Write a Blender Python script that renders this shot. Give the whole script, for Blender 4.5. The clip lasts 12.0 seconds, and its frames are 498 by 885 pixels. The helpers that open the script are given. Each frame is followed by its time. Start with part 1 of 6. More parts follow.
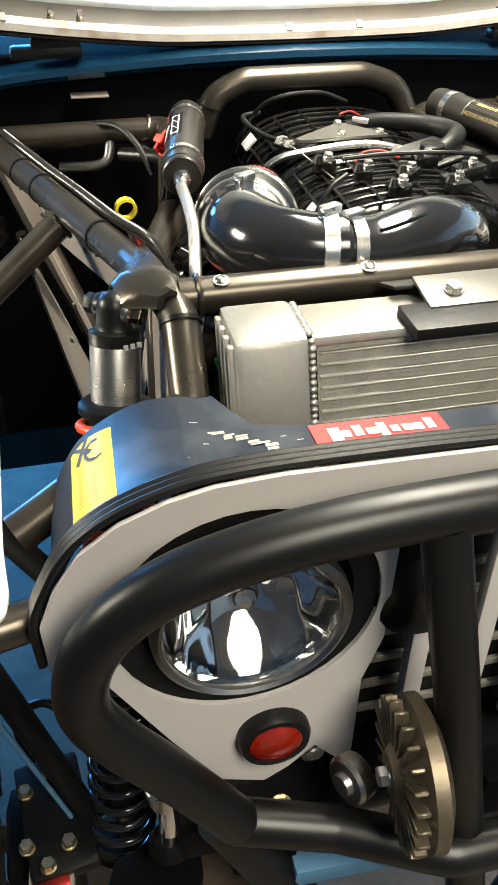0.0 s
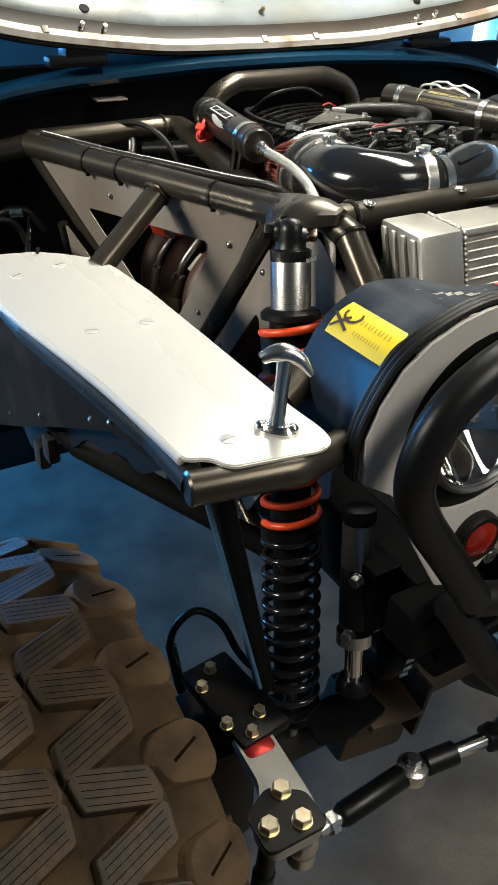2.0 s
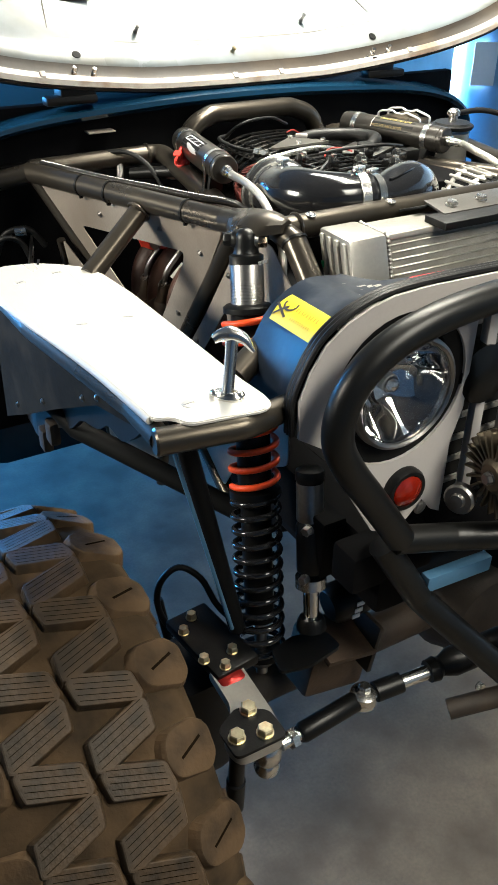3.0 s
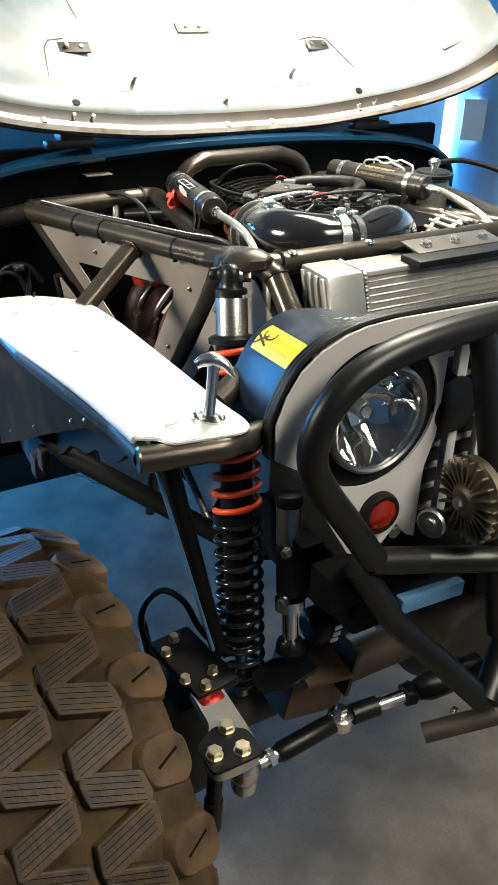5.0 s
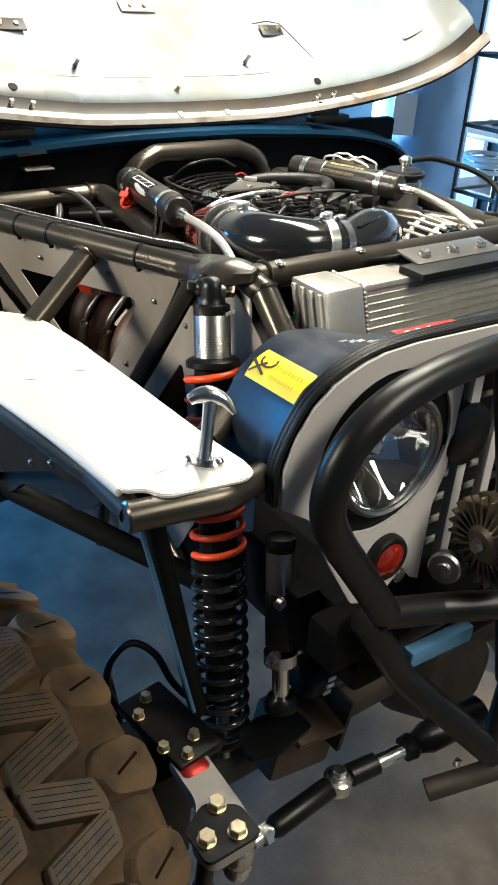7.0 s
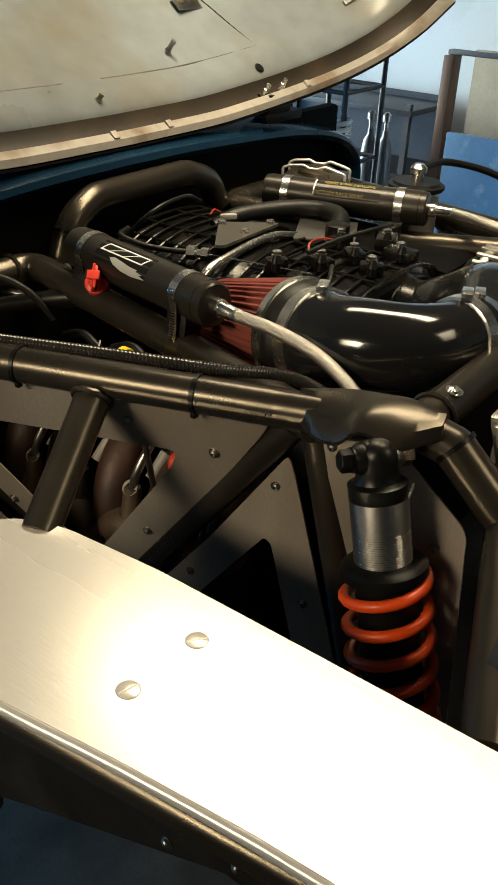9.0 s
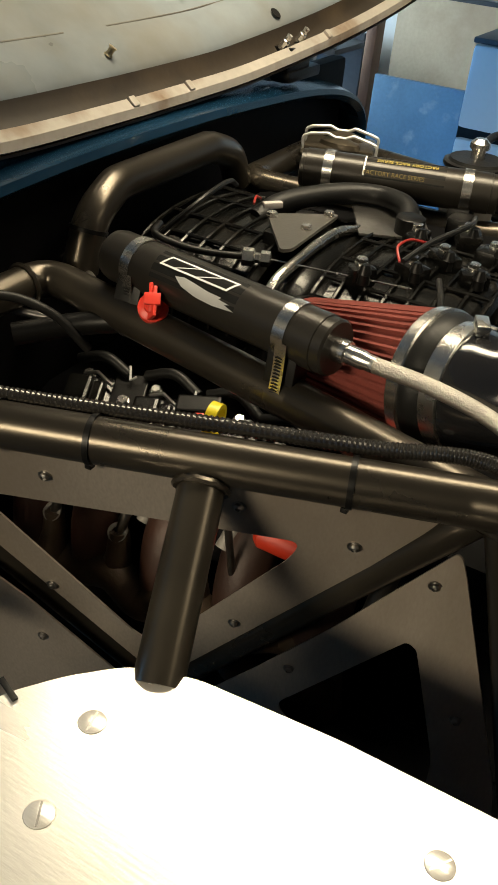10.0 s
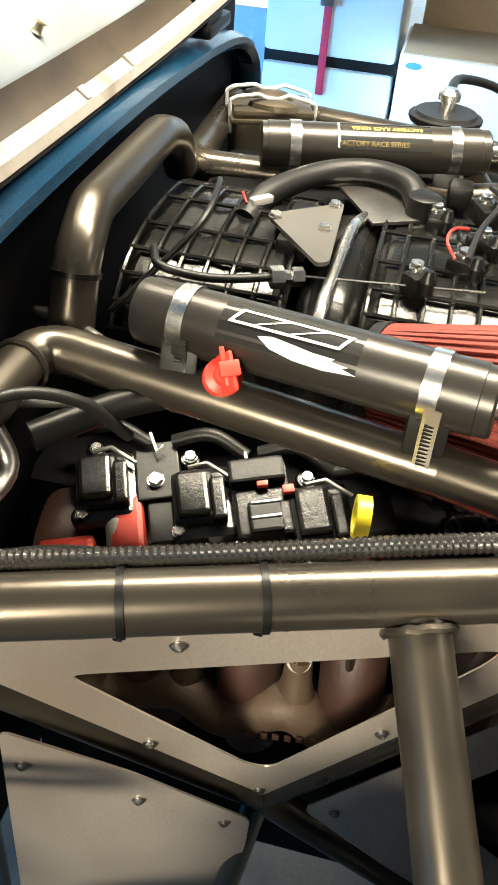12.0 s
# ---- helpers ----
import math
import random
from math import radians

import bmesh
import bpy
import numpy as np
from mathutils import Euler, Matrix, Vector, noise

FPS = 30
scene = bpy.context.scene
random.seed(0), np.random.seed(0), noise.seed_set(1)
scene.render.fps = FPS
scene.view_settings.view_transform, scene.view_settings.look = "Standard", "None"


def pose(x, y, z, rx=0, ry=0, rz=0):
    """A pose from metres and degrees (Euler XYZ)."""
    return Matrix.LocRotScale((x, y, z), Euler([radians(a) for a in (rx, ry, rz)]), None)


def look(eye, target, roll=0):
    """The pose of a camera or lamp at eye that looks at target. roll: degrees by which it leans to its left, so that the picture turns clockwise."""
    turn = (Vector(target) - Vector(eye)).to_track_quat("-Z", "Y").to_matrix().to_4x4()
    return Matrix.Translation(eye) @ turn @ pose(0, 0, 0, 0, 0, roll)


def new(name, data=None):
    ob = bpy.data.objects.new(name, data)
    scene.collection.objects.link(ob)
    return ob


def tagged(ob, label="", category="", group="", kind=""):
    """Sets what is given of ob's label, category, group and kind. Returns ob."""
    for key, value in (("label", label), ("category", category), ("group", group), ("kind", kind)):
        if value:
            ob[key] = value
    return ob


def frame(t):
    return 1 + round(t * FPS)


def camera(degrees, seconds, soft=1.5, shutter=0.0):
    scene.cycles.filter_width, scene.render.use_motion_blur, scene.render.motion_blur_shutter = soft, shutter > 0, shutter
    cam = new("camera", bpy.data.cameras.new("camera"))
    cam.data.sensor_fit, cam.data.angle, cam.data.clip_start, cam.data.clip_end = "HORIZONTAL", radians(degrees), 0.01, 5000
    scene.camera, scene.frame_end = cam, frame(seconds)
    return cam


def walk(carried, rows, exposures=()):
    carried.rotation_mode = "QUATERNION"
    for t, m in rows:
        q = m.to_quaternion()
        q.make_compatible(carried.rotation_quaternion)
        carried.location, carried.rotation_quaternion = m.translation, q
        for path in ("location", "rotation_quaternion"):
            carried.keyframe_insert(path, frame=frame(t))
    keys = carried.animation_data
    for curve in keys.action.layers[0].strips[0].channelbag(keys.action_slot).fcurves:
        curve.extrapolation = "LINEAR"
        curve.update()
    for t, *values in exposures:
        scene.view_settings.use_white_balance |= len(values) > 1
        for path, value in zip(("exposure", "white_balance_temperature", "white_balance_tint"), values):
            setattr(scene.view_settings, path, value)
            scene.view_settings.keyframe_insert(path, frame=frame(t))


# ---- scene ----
cam = camera(32.5, 12.0)
PATH = [
    (0, (-0.424, -0.47, 1.738), (-0.043, 1.08, 0.532), 0.9),
    (0.5, (-0.616, -0.461, 1.735), (0.03, 1.018, 0.554), 2.1),
    (1, (-0.737, -0.395, 1.721), (0.069, 1.023, 0.564), 4.3),
    (1.5, (-0.858, -0.408, 1.705), (-0.004, 0.991, 0.56), 4.2),
    (2, (-0.969, -0.565, 1.69), (-0.084, 0.857, 0.598), 2.7),
    (2.5, (-1.028, -0.686, 1.728), (-0.138, 0.716, 0.613), 2.3),
    (3, (-1.021, -0.79, 1.752), (-0.15, 0.668, 0.694), 1.0),
    (5, (-1.034, -0.859, 1.752), (-0.131, 0.643, 0.789), 1.9),
    (5.5, (-1.036, -0.852, 1.744), (-0.118, 0.656, 0.803), 2.3),
    (6, (-1.019, -0.824, 1.745), (-0.08, 0.669, 0.802), 2.1),
    (6.5, (-1.022, -0.743, 1.737), (-0.024, 0.701, 0.78), 3.0),
    (7, (-1.032, -0.648, 1.724), (0.039, 0.734, 0.752), 4.1),
    (7.2, (-1.023, -0.597, 1.719), (0.07, 0.752, 0.727), 4.7),
    (8.8, (-0.922, -0.074, 1.709), (0.405, 1.013, 0.682), 2.5),
    (9, (-0.948, 0.03, 1.711), (0.434, 1.043, 0.681), 2.3),
    (9.5, (-0.956, 0.207, 1.705), (0.488, 1.096, 0.645), 3.7),
    (10, (-0.868, 0.358, 1.695), (0.601, 1.1, 0.559), 5.7),
    (10.5, (-0.806, 0.481, 1.678), (0.701, 1.072, 0.503), 6.8),
    (11, (-0.785, 0.617, 1.669), (0.763, 1.056, 0.48), 5.4),
    (11.5, (-0.77, 0.661, 1.677), (0.78, 0.974, 0.453), 5.2),
    (12, (-0.767, 0.674, 1.682), (0.783, 0.947, 0.447), 5.2),
]
EXPOSURES = [(0.0, 0.45, 6100, 4), (0.5, 0.4, 6100, 4), (1.0, 0.0, 6050, 4), (1.5, -0.5, 6000, 4), (2.0, -0.30, 5850, 4), (2.5, 0.0, 5850, 4), (3.0, 0.25, 5850, 4), (5.0, 0.3, 5850, 4), (7.2, 0.05, 5900, 4), (8.8, -1.38, 7650, 4), (9.5, -1.52, 7650, 4), (10.0, -1.32, 7200, 4), (10.5, -0.68, 7000, 4), (11.0, -0.15, 6800, 4), (11.5, 0.42, 6650, 4), (12.0, 0.62, 6550, 4)]
walk(cam, [(t, look(eye, target, roll)) for t, eye, target, roll in PATH], EXPOSURES)

# ---- light and air ----
world = bpy.data.worlds.new("world")
scene.world = world
world.use_nodes = True
wn = world.node_tree.nodes
sky = wn.new("ShaderNodeTexSky")
sky.sky_type = "NISHITA"
sky.sun_disc = False
sky.sun_elevation, sky.sun_rotation = radians(35), radians(200)
world.node_tree.links.new(sky.outputs[0], wn["Background"].inputs[0])
wn["Background"].inputs[1].default_value = 0.05


def area_lamp(name, where, target, size_x, size_y, watts, colour):
    data = bpy.data.lights.new(name, "AREA")
    data.shape, data.size, data.size_y, data.energy, data.color = "RECTANGLE", size_x, size_y, watts, colour
    ob = new(name, data)
    ob.matrix_world = look(where, target)
    return ob


WARM, COOL = (1.0, 0.87, 0.69), (0.10, 0.43, 1.0)
LAMPS = [(0.22, 0.70, 2.45, 0.22, 39), (0.05, -1.35, 2.5, 0.55, 39)]
PANELFILL, PANELFILL_AIM = (-3.2, 1.20, 2.45), (-0.45, 0.76, 1.20)
for lx, ly, lz, wide, watts in LAMPS:
    tube_lamp = area_lamp("tube_light", (lx, ly, lz), (lx, ly, 0), wide, 1.2, watts, WARM)
    tube_lamp.data.spread = radians(125)
# Unseen fill added on the left to brighten the inner fender panels.
panel_fill = area_lamp("flood_light", PANELFILL, PANELFILL_AIM, 1.1, 0.6, 8.5, WARM)
panel_fill.data.spread = radians(33)
area_lamp("door_daylight", (-1.7, 6.3, 1.15), (-1.2, 1.5, 0.2), 3.0, 2.2, 720, COOL)
# Added cool fill for the far side; the wall behind it has no opening.
side = area_lamp("far_side_fill", (2.6, 6.3, 1.25), (3.2, 1.8, 0.9), 1.8, 2.0, 340, (0.66, 0.83, 1.0))
side.data.spread = radians(55)


# ---- materials ----
def mat(name, colour, rough=0.5, metal=0.0, vary=0.12, scale=8.0, bump=0.0, bump_scale=60.0, second=None, spots=0.0,
        spot_scale=4.0, coat=0.0, stretch=(1, 1, 1), rough_vary=0.08, island=0.0, sharp=0.12, spec=0.5):
    """A surface with grain at two scales; second: a colour of dirt or wear that shows in patches."""
    m = bpy.data.materials.new(name)
    m.use_nodes = True
    nt = m.node_tree
    n, link = nt.nodes, nt.links.new
    b = n["Principled BSDF"]
    b.inputs["Metallic"].default_value = metal
    b.inputs["Coat Weight"].default_value = coat
    b.inputs["Specular IOR Level"].default_value = spec
    b.inputs["Coat Roughness"].default_value = 0.06
    co = n.new("ShaderNodeTexCoord")
    mp = n.new("ShaderNodeMapping")
    mp.inputs["Scale"].default_value = stretch
    link(co.outputs["Object"], mp.inputs["Vector"])

    def tex(s, detail=6.0):
        t = n.new("ShaderNodeTexNoise")
        t.inputs["Scale"].default_value, t.inputs["Detail"].default_value = s, detail
        link(mp.outputs[0], t.inputs["Vector"])
        return t

    big, fine = tex(scale), tex(bump_scale, 4.0)
    mixv = n.new("ShaderNodeMath")
    mixv.operation = "ADD"
    half = n.new("ShaderNodeMath")
    half.operation = "MULTIPLY"
    half.inputs[1].default_value = 0.5
    link(fine.outputs[0], half.inputs[0])
    link(big.outputs[0], mixv.inputs[0])
    link(half.outputs[0], mixv.inputs[1])
    ramp = n.new("ShaderNodeMapRange")
    ramp.inputs[1].default_value, ramp.inputs[2].default_value = 0.45, 1.05
    ramp.inputs[3].default_value, ramp.inputs[4].default_value = 1.0 - vary, 1.0 + vary
    link(mixv.outputs[0], ramp.inputs[0])
    mul = n.new("ShaderNodeVectorMath")
    mul.operation = "SCALE"
    mul.inputs[0].default_value = colour
    link(ramp.outputs[0], mul.inputs["Scale"])
    out = mul.outputs[0]
    if island:
        oi = n.new("ShaderNodeObjectInfo")
        r2 = n.new("ShaderNodeMapRange")
        r2.inputs[3].default_value, r2.inputs[4].default_value = 1.0 - island, 1.0 + island
        link(oi.outputs["Random"], r2.inputs[0])
        m2 = n.new("ShaderNodeVectorMath")
        m2.operation = "SCALE"
        link(out, m2.inputs[0])
        link(r2.outputs[0], m2.inputs["Scale"])
        out = m2.outputs[0]
    if second:
        sp = tex(spot_scale, 8.0)
        sr = n.new("ShaderNodeMapRange")
        sr.inputs[1].default_value, sr.inputs[2].default_value = 1 - spots - sharp, 1 - spots + sharp
        sr.inputs[1].default_value = 0.72 - 0.5 * spots - sharp
        sr.inputs[2].default_value = 0.72 - 0.5 * spots + sharp
        link(sp.outputs[0], sr.inputs[0])
        mx = n.new("ShaderNodeMix")
        mx.data_type = "RGBA"
        mx.inputs["B"].default_value = (*second, 1)
        link(sr.outputs[0], mx.inputs["Factor"])
        link(out, mx.inputs["A"])
        out = mx.outputs["Result"]
    link(out, b.inputs["Base Color"])
    rr = n.new("ShaderNodeMapRange")
    rr.inputs[3].default_value, rr.inputs[4].default_value = max(0.02, rough - rough_vary), min(1.0, rough + rough_vary)
    link(big.outputs[0], rr.inputs[0])
    link(rr.outputs[0], b.inputs["Roughness"])
    if bump:
        bp = n.new("ShaderNodeBump")
        bp.inputs["Strength"].default_value, bp.inputs["Distance"].default_value = bump, 0.002
        link(fine.outputs[0], bp.inputs["Height"])
        link(bp.outputs[0], b.inputs["Normal"])
    return m


FRAME = mat("satin_powder_coat", (0.016, 0.014, 0.0115), 0.29, 0.0, 0.2, 6, 0.035, 420, (0.030, 0.026, 0.020), 0.15, 9, spec=0.75)
FRAME.node_tree.nodes["Principled BSDF"].inputs["Specular Tint"].default_value = (1.0, 0.87, 0.70, 1)
STINGER = mat("satin_black_bumper_paint", (0.0045, 0.0045, 0.0042), 0.36, 0.0, 0.2, 6, 0.06, 300, spec=0.32)
BLACK = mat("black_coat", (0.004, 0.004, 0.004), 0.38, 0.0, 0.2, 8, 0.1, 300, spec=0.22)
MATTEBLACK = mat("dull_black_paint", (0.004, 0.0042, 0.0045), 0.62, 0.0, 0.25, 8, 0.1, 200, spec=0.14)
ALU = mat("brushed_aluminium", (0.80, 0.78, 0.74), 0.29, 0.46, 0.05, 5, 0.06, 500, stretch=(1, 0.15, 1))
PANEL = mat("raw_aluminium_sheet", (0.56, 0.505, 0.45), 0.40, 0.55, 0.26, 4, 0.05, 420, (0.25, 0.205, 0.165), 0.46, 5, stretch=(1, 1, 0.35), sharp=0.24)
NAVY = mat("blue_car_paint", (0.005, 0.026, 0.056), 0.24, 0.0, 0.2, 3, 0.03, 40, coat=0.2, spec=0.35)
SHELL = mat("dull_navy_paint", (0.011, 0.016, 0.026), 0.42, 0.0, 0.25, 5, 0.10, 90, (0.055, 0.062, 0.075), 0.16, 14, coat=0.04, spec=0.18)
GREY = mat("light_grey_paint", (0.46, 0.43, 0.415), 0.5, 0.0, 0.05, 4, 0.05, 200)
BOOT = mat("grey_rubber_boot", (0.20, 0.19, 0.175), 0.5, 0.0, 0.1, 20)
HOODWHITE = mat("white_underside_paint", (0.215, 0.243, 0.262), 0.30, 0.0, 0.30, 3.0, 0.22, 22, (0.18, 0.150, 0.098), 0.15, 5.0, coat=0.35, sharp=0.2)
LIP = mat("brown_stained_seam", (0.020, 0.013, 0.0065), 0.55, 0.0, 0.3, 12, 0.2, 60, (0.048, 0.032, 0.017), 0.15, 9)
EDGE = mat("chipped_cream_edge", (0.40, 0.37, 0.33), 0.4, 0.1, 0.14, 10, 0.15, 80, (0.16, 0.09, 0.04), 0.26, 14)
RUBBER = mat("black_rubber", (0.006, 0.006, 0.006), 0.45, 0.0, 0.2, 12, 0.15, 200, spec=0.3)
HOSE = mat("gloss_black_silicone", (0.012, 0.012, 0.013), 0.14, 0.0, 0.2, 8, 0.02, 120, coat=0.3)
PLASTIC = mat("black_engine_plastic", (0.005, 0.005, 0.0046), 0.25, 0.0, 0.3, 14, 0.12, 260, (0.016, 0.014, 0.012), 0.10, 18, spec=0.33)
STEEL = mat("bright_steel", (0.72, 0.70, 0.66), 0.26, 1.0, 0.1, 20, 0.05, 200)
CHROME = mat("chrome", (0.85, 0.85, 0.85), 0.06, 1.0, 0.03, 8)
ZINC = mat("yellow_zinc", (0.56, 0.50, 0.34), 0.36, 1.0, 0.15, 30, 0.1, 200, (0.5, 0.28, 0.14), 0.2, 60)
GREYSTEEL = mat("machined_steel", (0.30, 0.29, 0.28), 0.34, 1.0, 0.2, 18, 0.1, 180)
ORANGE = mat("orange_spring_paint", (0.80, 0.075, 0.013), 0.35, 0.0, 0.12, 30, 0.05, 200)
REDCAP = mat("red_plastic", (0.70, 0.045, 0.03), 0.4, 0.0, 0.08, 30)
REDMETAL = mat("red_anodised", (0.30, 0.020, 0.016), 0.3, 0.8, 0.1, 30)
REDPAINT = mat("red_engine_paint", (0.42, 0.026, 0.010), 0.5, 0.0, 0.2, 20, 0.2, 90)
FILTER = mat("red_filter_cotton", (0.19, 0.037, 0.028), 0.85, 0.0, 0.2, 60, 0.4, 500)
YELLOW = mat("yellow_label", (0.80, 0.62, 0.02), 0.4, 0.0, 0.05, 20)
YELLOWP = mat("yellow_plastic", (0.80, 0.65, 0.03), 0.4)
REDSTICK = mat("red_label", (0.70, 0.03, 0.03), 0.35, 0.0, 0.05, 20)
INK = mat("dark_print", (0.04, 0.03, 0.02), 0.5)
FADEDINK = mat("faded_print", (0.42, 0.28, 0.02), 0.5)
GOLDINK = mat("gold_print", (0.65, 0.50, 0.12), 0.4, 0.2)
WHITEINK = mat("white_print", (0.85, 0.85, 0.84), 0.4)
GOLDDIM = mat("worn_gold_print", (0.20, 0.15, 0.05), 0.5)
SILVERINK = mat("silver_print", (0.62, 0.62, 0.62), 0.35, 0.3)
RESBLACK = mat("satin_black_anodised", (0.030, 0.027, 0.023), 0.32, 0.4, 0.1, 10, 0.05, 300)
BRAID = mat("braided_steel", (0.44, 0.42, 0.38), 0.34, 0.9, 0.14, 400, 0.6, 700)
NUTBRONZE = mat("tarnished_plated_nut", (0.40, 0.31, 0.22), 0.28, 1.0, 0.25, 40, 0.1, 200)
RUST = mat("rusty_header", (0.020, 0.0085, 0.0055), 0.55, 0.1, 0.35, 14, 0.35, 120, (0.040, 0.014, 0.008), 0.4, 10)
CASTBROWN = mat("cast_manifold", (0.062, 0.040, 0.025), 0.62, 0.3, 0.25, 18, 0.3, 150)
TYRE = mat("muddy_tyre_rubber", (0.034, 0.023, 0.013), 0.88, 0.0, 0.4, 10, 0.9, 60, (0.072, 0.046, 0.024), 0.5, 12, spec=0.15)
SHOULDER = mat("dusty_shoulder_rubber", (0.040, 0.027, 0.016), 0.82, 0.0, 0.4, 16, 0.9, 80, (0.085, 0.053, 0.027), 0.55, 14, island=0.15, spec=0.2)
TREAD = mat("muddy_tread_rubber", (0.035, 0.025, 0.0155), 0.60, 0.0, 0.35, 22, 0.9, 90, (0.062, 0.038, 0.0185), 0.42, 26, island=0.2, spec=0.3)
CONCRETE = mat("stained_concrete", (0.172, 0.139, 0.102), 0.72, 0.0, 0.32, 7, 0.45, 120, (0.088, 0.069, 0.049), 0.40, 5.5, sharp=0.14)
WALLDARK = mat("grimy_dark_wall", (0.10, 0.095, 0.09), 0.8, 0.0, 0.2, 2, 0.15, 60)
WALL = mat("white_wall_paint", (0.72, 0.72, 0.70), 0.7, 0.0, 0.05, 1.5, 0.15, 60, (0.55, 0.52, 0.46), 0.12, 2)
DARKPANEL = mat("dark_shop_steel", (0.05, 0.05, 0.055), 0.5, 0.2, 0.3, 5, 0.1, 50)
BROWNWOOD = mat("brown_stained_wood", (0.13, 0.06, 0.035), 0.55, 0.0, 0.3, 6, 0.2, 80, stretch=(1, 1, 0.1))
TANWALL = mat("grimy_plaster", (0.55, 0.47, 0.36), 0.75, 0.0, 0.15, 3, 0.2, 60, (0.20, 0.11, 0.055), 0.5, 1.8, sharp=0.25)
# Blue of the cupboard panel; also colours the painted glint on the brace.
BLUESTEEL = mat("scuffed_blue_steel", (0.06, 0.15, 0.26), 0.45, 0.1, 0.2, 5, 0.1, 60, (0.20, 0.28, 0.36), 0.04, 12)
TANKGREY = mat("grey_blue_tank_paint", (0.30, 0.42, 0.55), 0.35, 0.1, 0.08, 3, 0.05, 60)
APPLIANCE = mat("white_enamel", (0.76, 0.80, 0.82), 0.3, 0.0, 0.03, 2)
CARD = mat("cardboard", (0.50, 0.36, 0.22), 0.8, 0.0, 0.12, 5, 0.2, 90)
CARDWHITE = mat("white_cardboard", (0.80, 0.79, 0.76), 0.7, 0.0, 0.05, 5)
LOGOBLUE = mat("blue_print", (0.10, 0.42, 0.60), 0.5)
STRAPRED = mat("red_webbing", (0.55, 0.03, 0.08), 0.7, 0.0, 0.15, 50, 0.3, 400)
BOTTLE = mat("dull_grey_cylinder_paint", (0.13, 0.14, 0.15), 0.4, 0.2, 0.15, 6, 0.1, 90)
# Out of view; kept dark so little light bounces into the bay.
CEIL = mat("low_bounce_ceiling", (0.09, 0.085, 0.08), 0.85, 0.0, 0.06, 2, 0.1, 60)
GREEN = mat("green_wire", (0.02, 0.30, 0.10), 0.4)
REDWIRE = mat("red_wire", (0.30, 0.020, 0.015), 0.4)
AMBER = mat("red_lens", (0.20, 0.010, 0.003), 0.12, 0.0, 0.25, 60, coat=0.6)
CORE = mat("radiator_fin_core", (0.27, 0.255, 0.225), 0.5, 0.4, 0.2, 60, 0.5, 500)
CASTALU = mat("cast_aluminium_tank", (0.40, 0.385, 0.35), 0.36, 0.7, 0.12, 9, 0.12, 160)
FINBRONZE = mat("bronze_fins", (0.115, 0.094, 0.064), 0.42, 0.7, 0.2, 20, 0.15, 150)
# Near-black for the shade inside slots, holes and gaps; also dark print.
RECESSBLACK = mat("recess_shade_and_print", (0.005, 0.005, 0.005), 0.6, spec=0.2)
# Black paint taken darker, gloss cut: deep bay and underbody shade in the colour.
BAYBLACK = mat("black_paint_with_bay_shade", (0.003, 0.003, 0.0035), 0.6, 0.0, 0.3, 6, 0.1, 120, spec=0.06)
REFLECTOR = mat("lamp_reflector", (0.97, 0.96, 0.94), 0.045, 1.0, 0.02, 30, 0.02, 60, rough_vary=0.02)
CONDUIT = mat("ribbed_grey_plastic", (0.018, 0.0165, 0.015), 0.22, 0.0, 0.2, 30, 0.1, 200, spec=1.0)
SLITDARK = mat("dark_brown_slit", (0.011, 0.0075, 0.0045), 0.95, 0.0, 0.2, 40, spec=0.0)
AXLE = mat("greasy_brown_axle_paint", (0.021, 0.0155, 0.011), 0.6, 0.1, 0.35, 9, 0.4, 80, (0.045, 0.030, 0.019), 0.3, 10)
BRACKET = mat("charcoal_powder_coat", (0.085, 0.080, 0.072), 0.36, 0.3, 0.15, 8, 0.1, 300)

glass = bpy.data.materials.new("lamp_glass")
glass.use_nodes = True
gb = glass.node_tree.nodes["Principled BSDF"]
gb.inputs["Transmission Weight"].default_value, gb.inputs["Roughness"].default_value, gb.inputs["IOR"].default_value = 1.0, 0.01, 1.42
glow = bpy.data.materials.new("lit_diffuser")
glow.use_nodes = True
eb = glow.node_tree.nodes["Principled BSDF"]
eb.inputs["Emission Color"].default_value, eb.inputs["Emission Strength"].default_value = (1.0, 0.88, 0.7, 1), 4.0


# ---- mesh helpers ----
def V(*a):
    return Vector(a)


def finish(name, bm, material, parent=None, label="", smooth=True, matrix=None):
    me = bpy.data.meshes.new(name)
    bm.normal_update()
    bm.to_mesh(me)
    bm.free()
    me.materials.append(material)
    if smooth:
        me.shade_smooth()
        me.set_sharp_from_angle(angle=radians(38))
    ob = new(name, me)
    if matrix is not None:
        ob.matrix_world = matrix
    if parent is not None:
        ob.parent = parent
    if label:
        ob["label"] = label
    return ob


def part(name, bm, material, parent, label="", smooth=True):
    return finish(name, bm, material, parent, label, smooth)


def empty(name, label, category, group="", where=(0, 0, 0)):
    ob = new(name)
    ob.location = where
    ob.empty_display_size = 0.1
    return tagged(ob, label, category, group)


def frames_along(pts):
    """Parallel frames along a polyline."""
    out, up = [], None
    for i, p in enumerate(pts):
        a = pts[max(i - 1, 0)]
        b = pts[min(i + 1, len(pts) - 1)]
        d = (b - a).normalized()
        if up is None:
            up = d.orthogonal().normalized()
        up = (up - d * up.dot(d)).normalized()
        out.append((p, up, d.cross(up)))
    return out


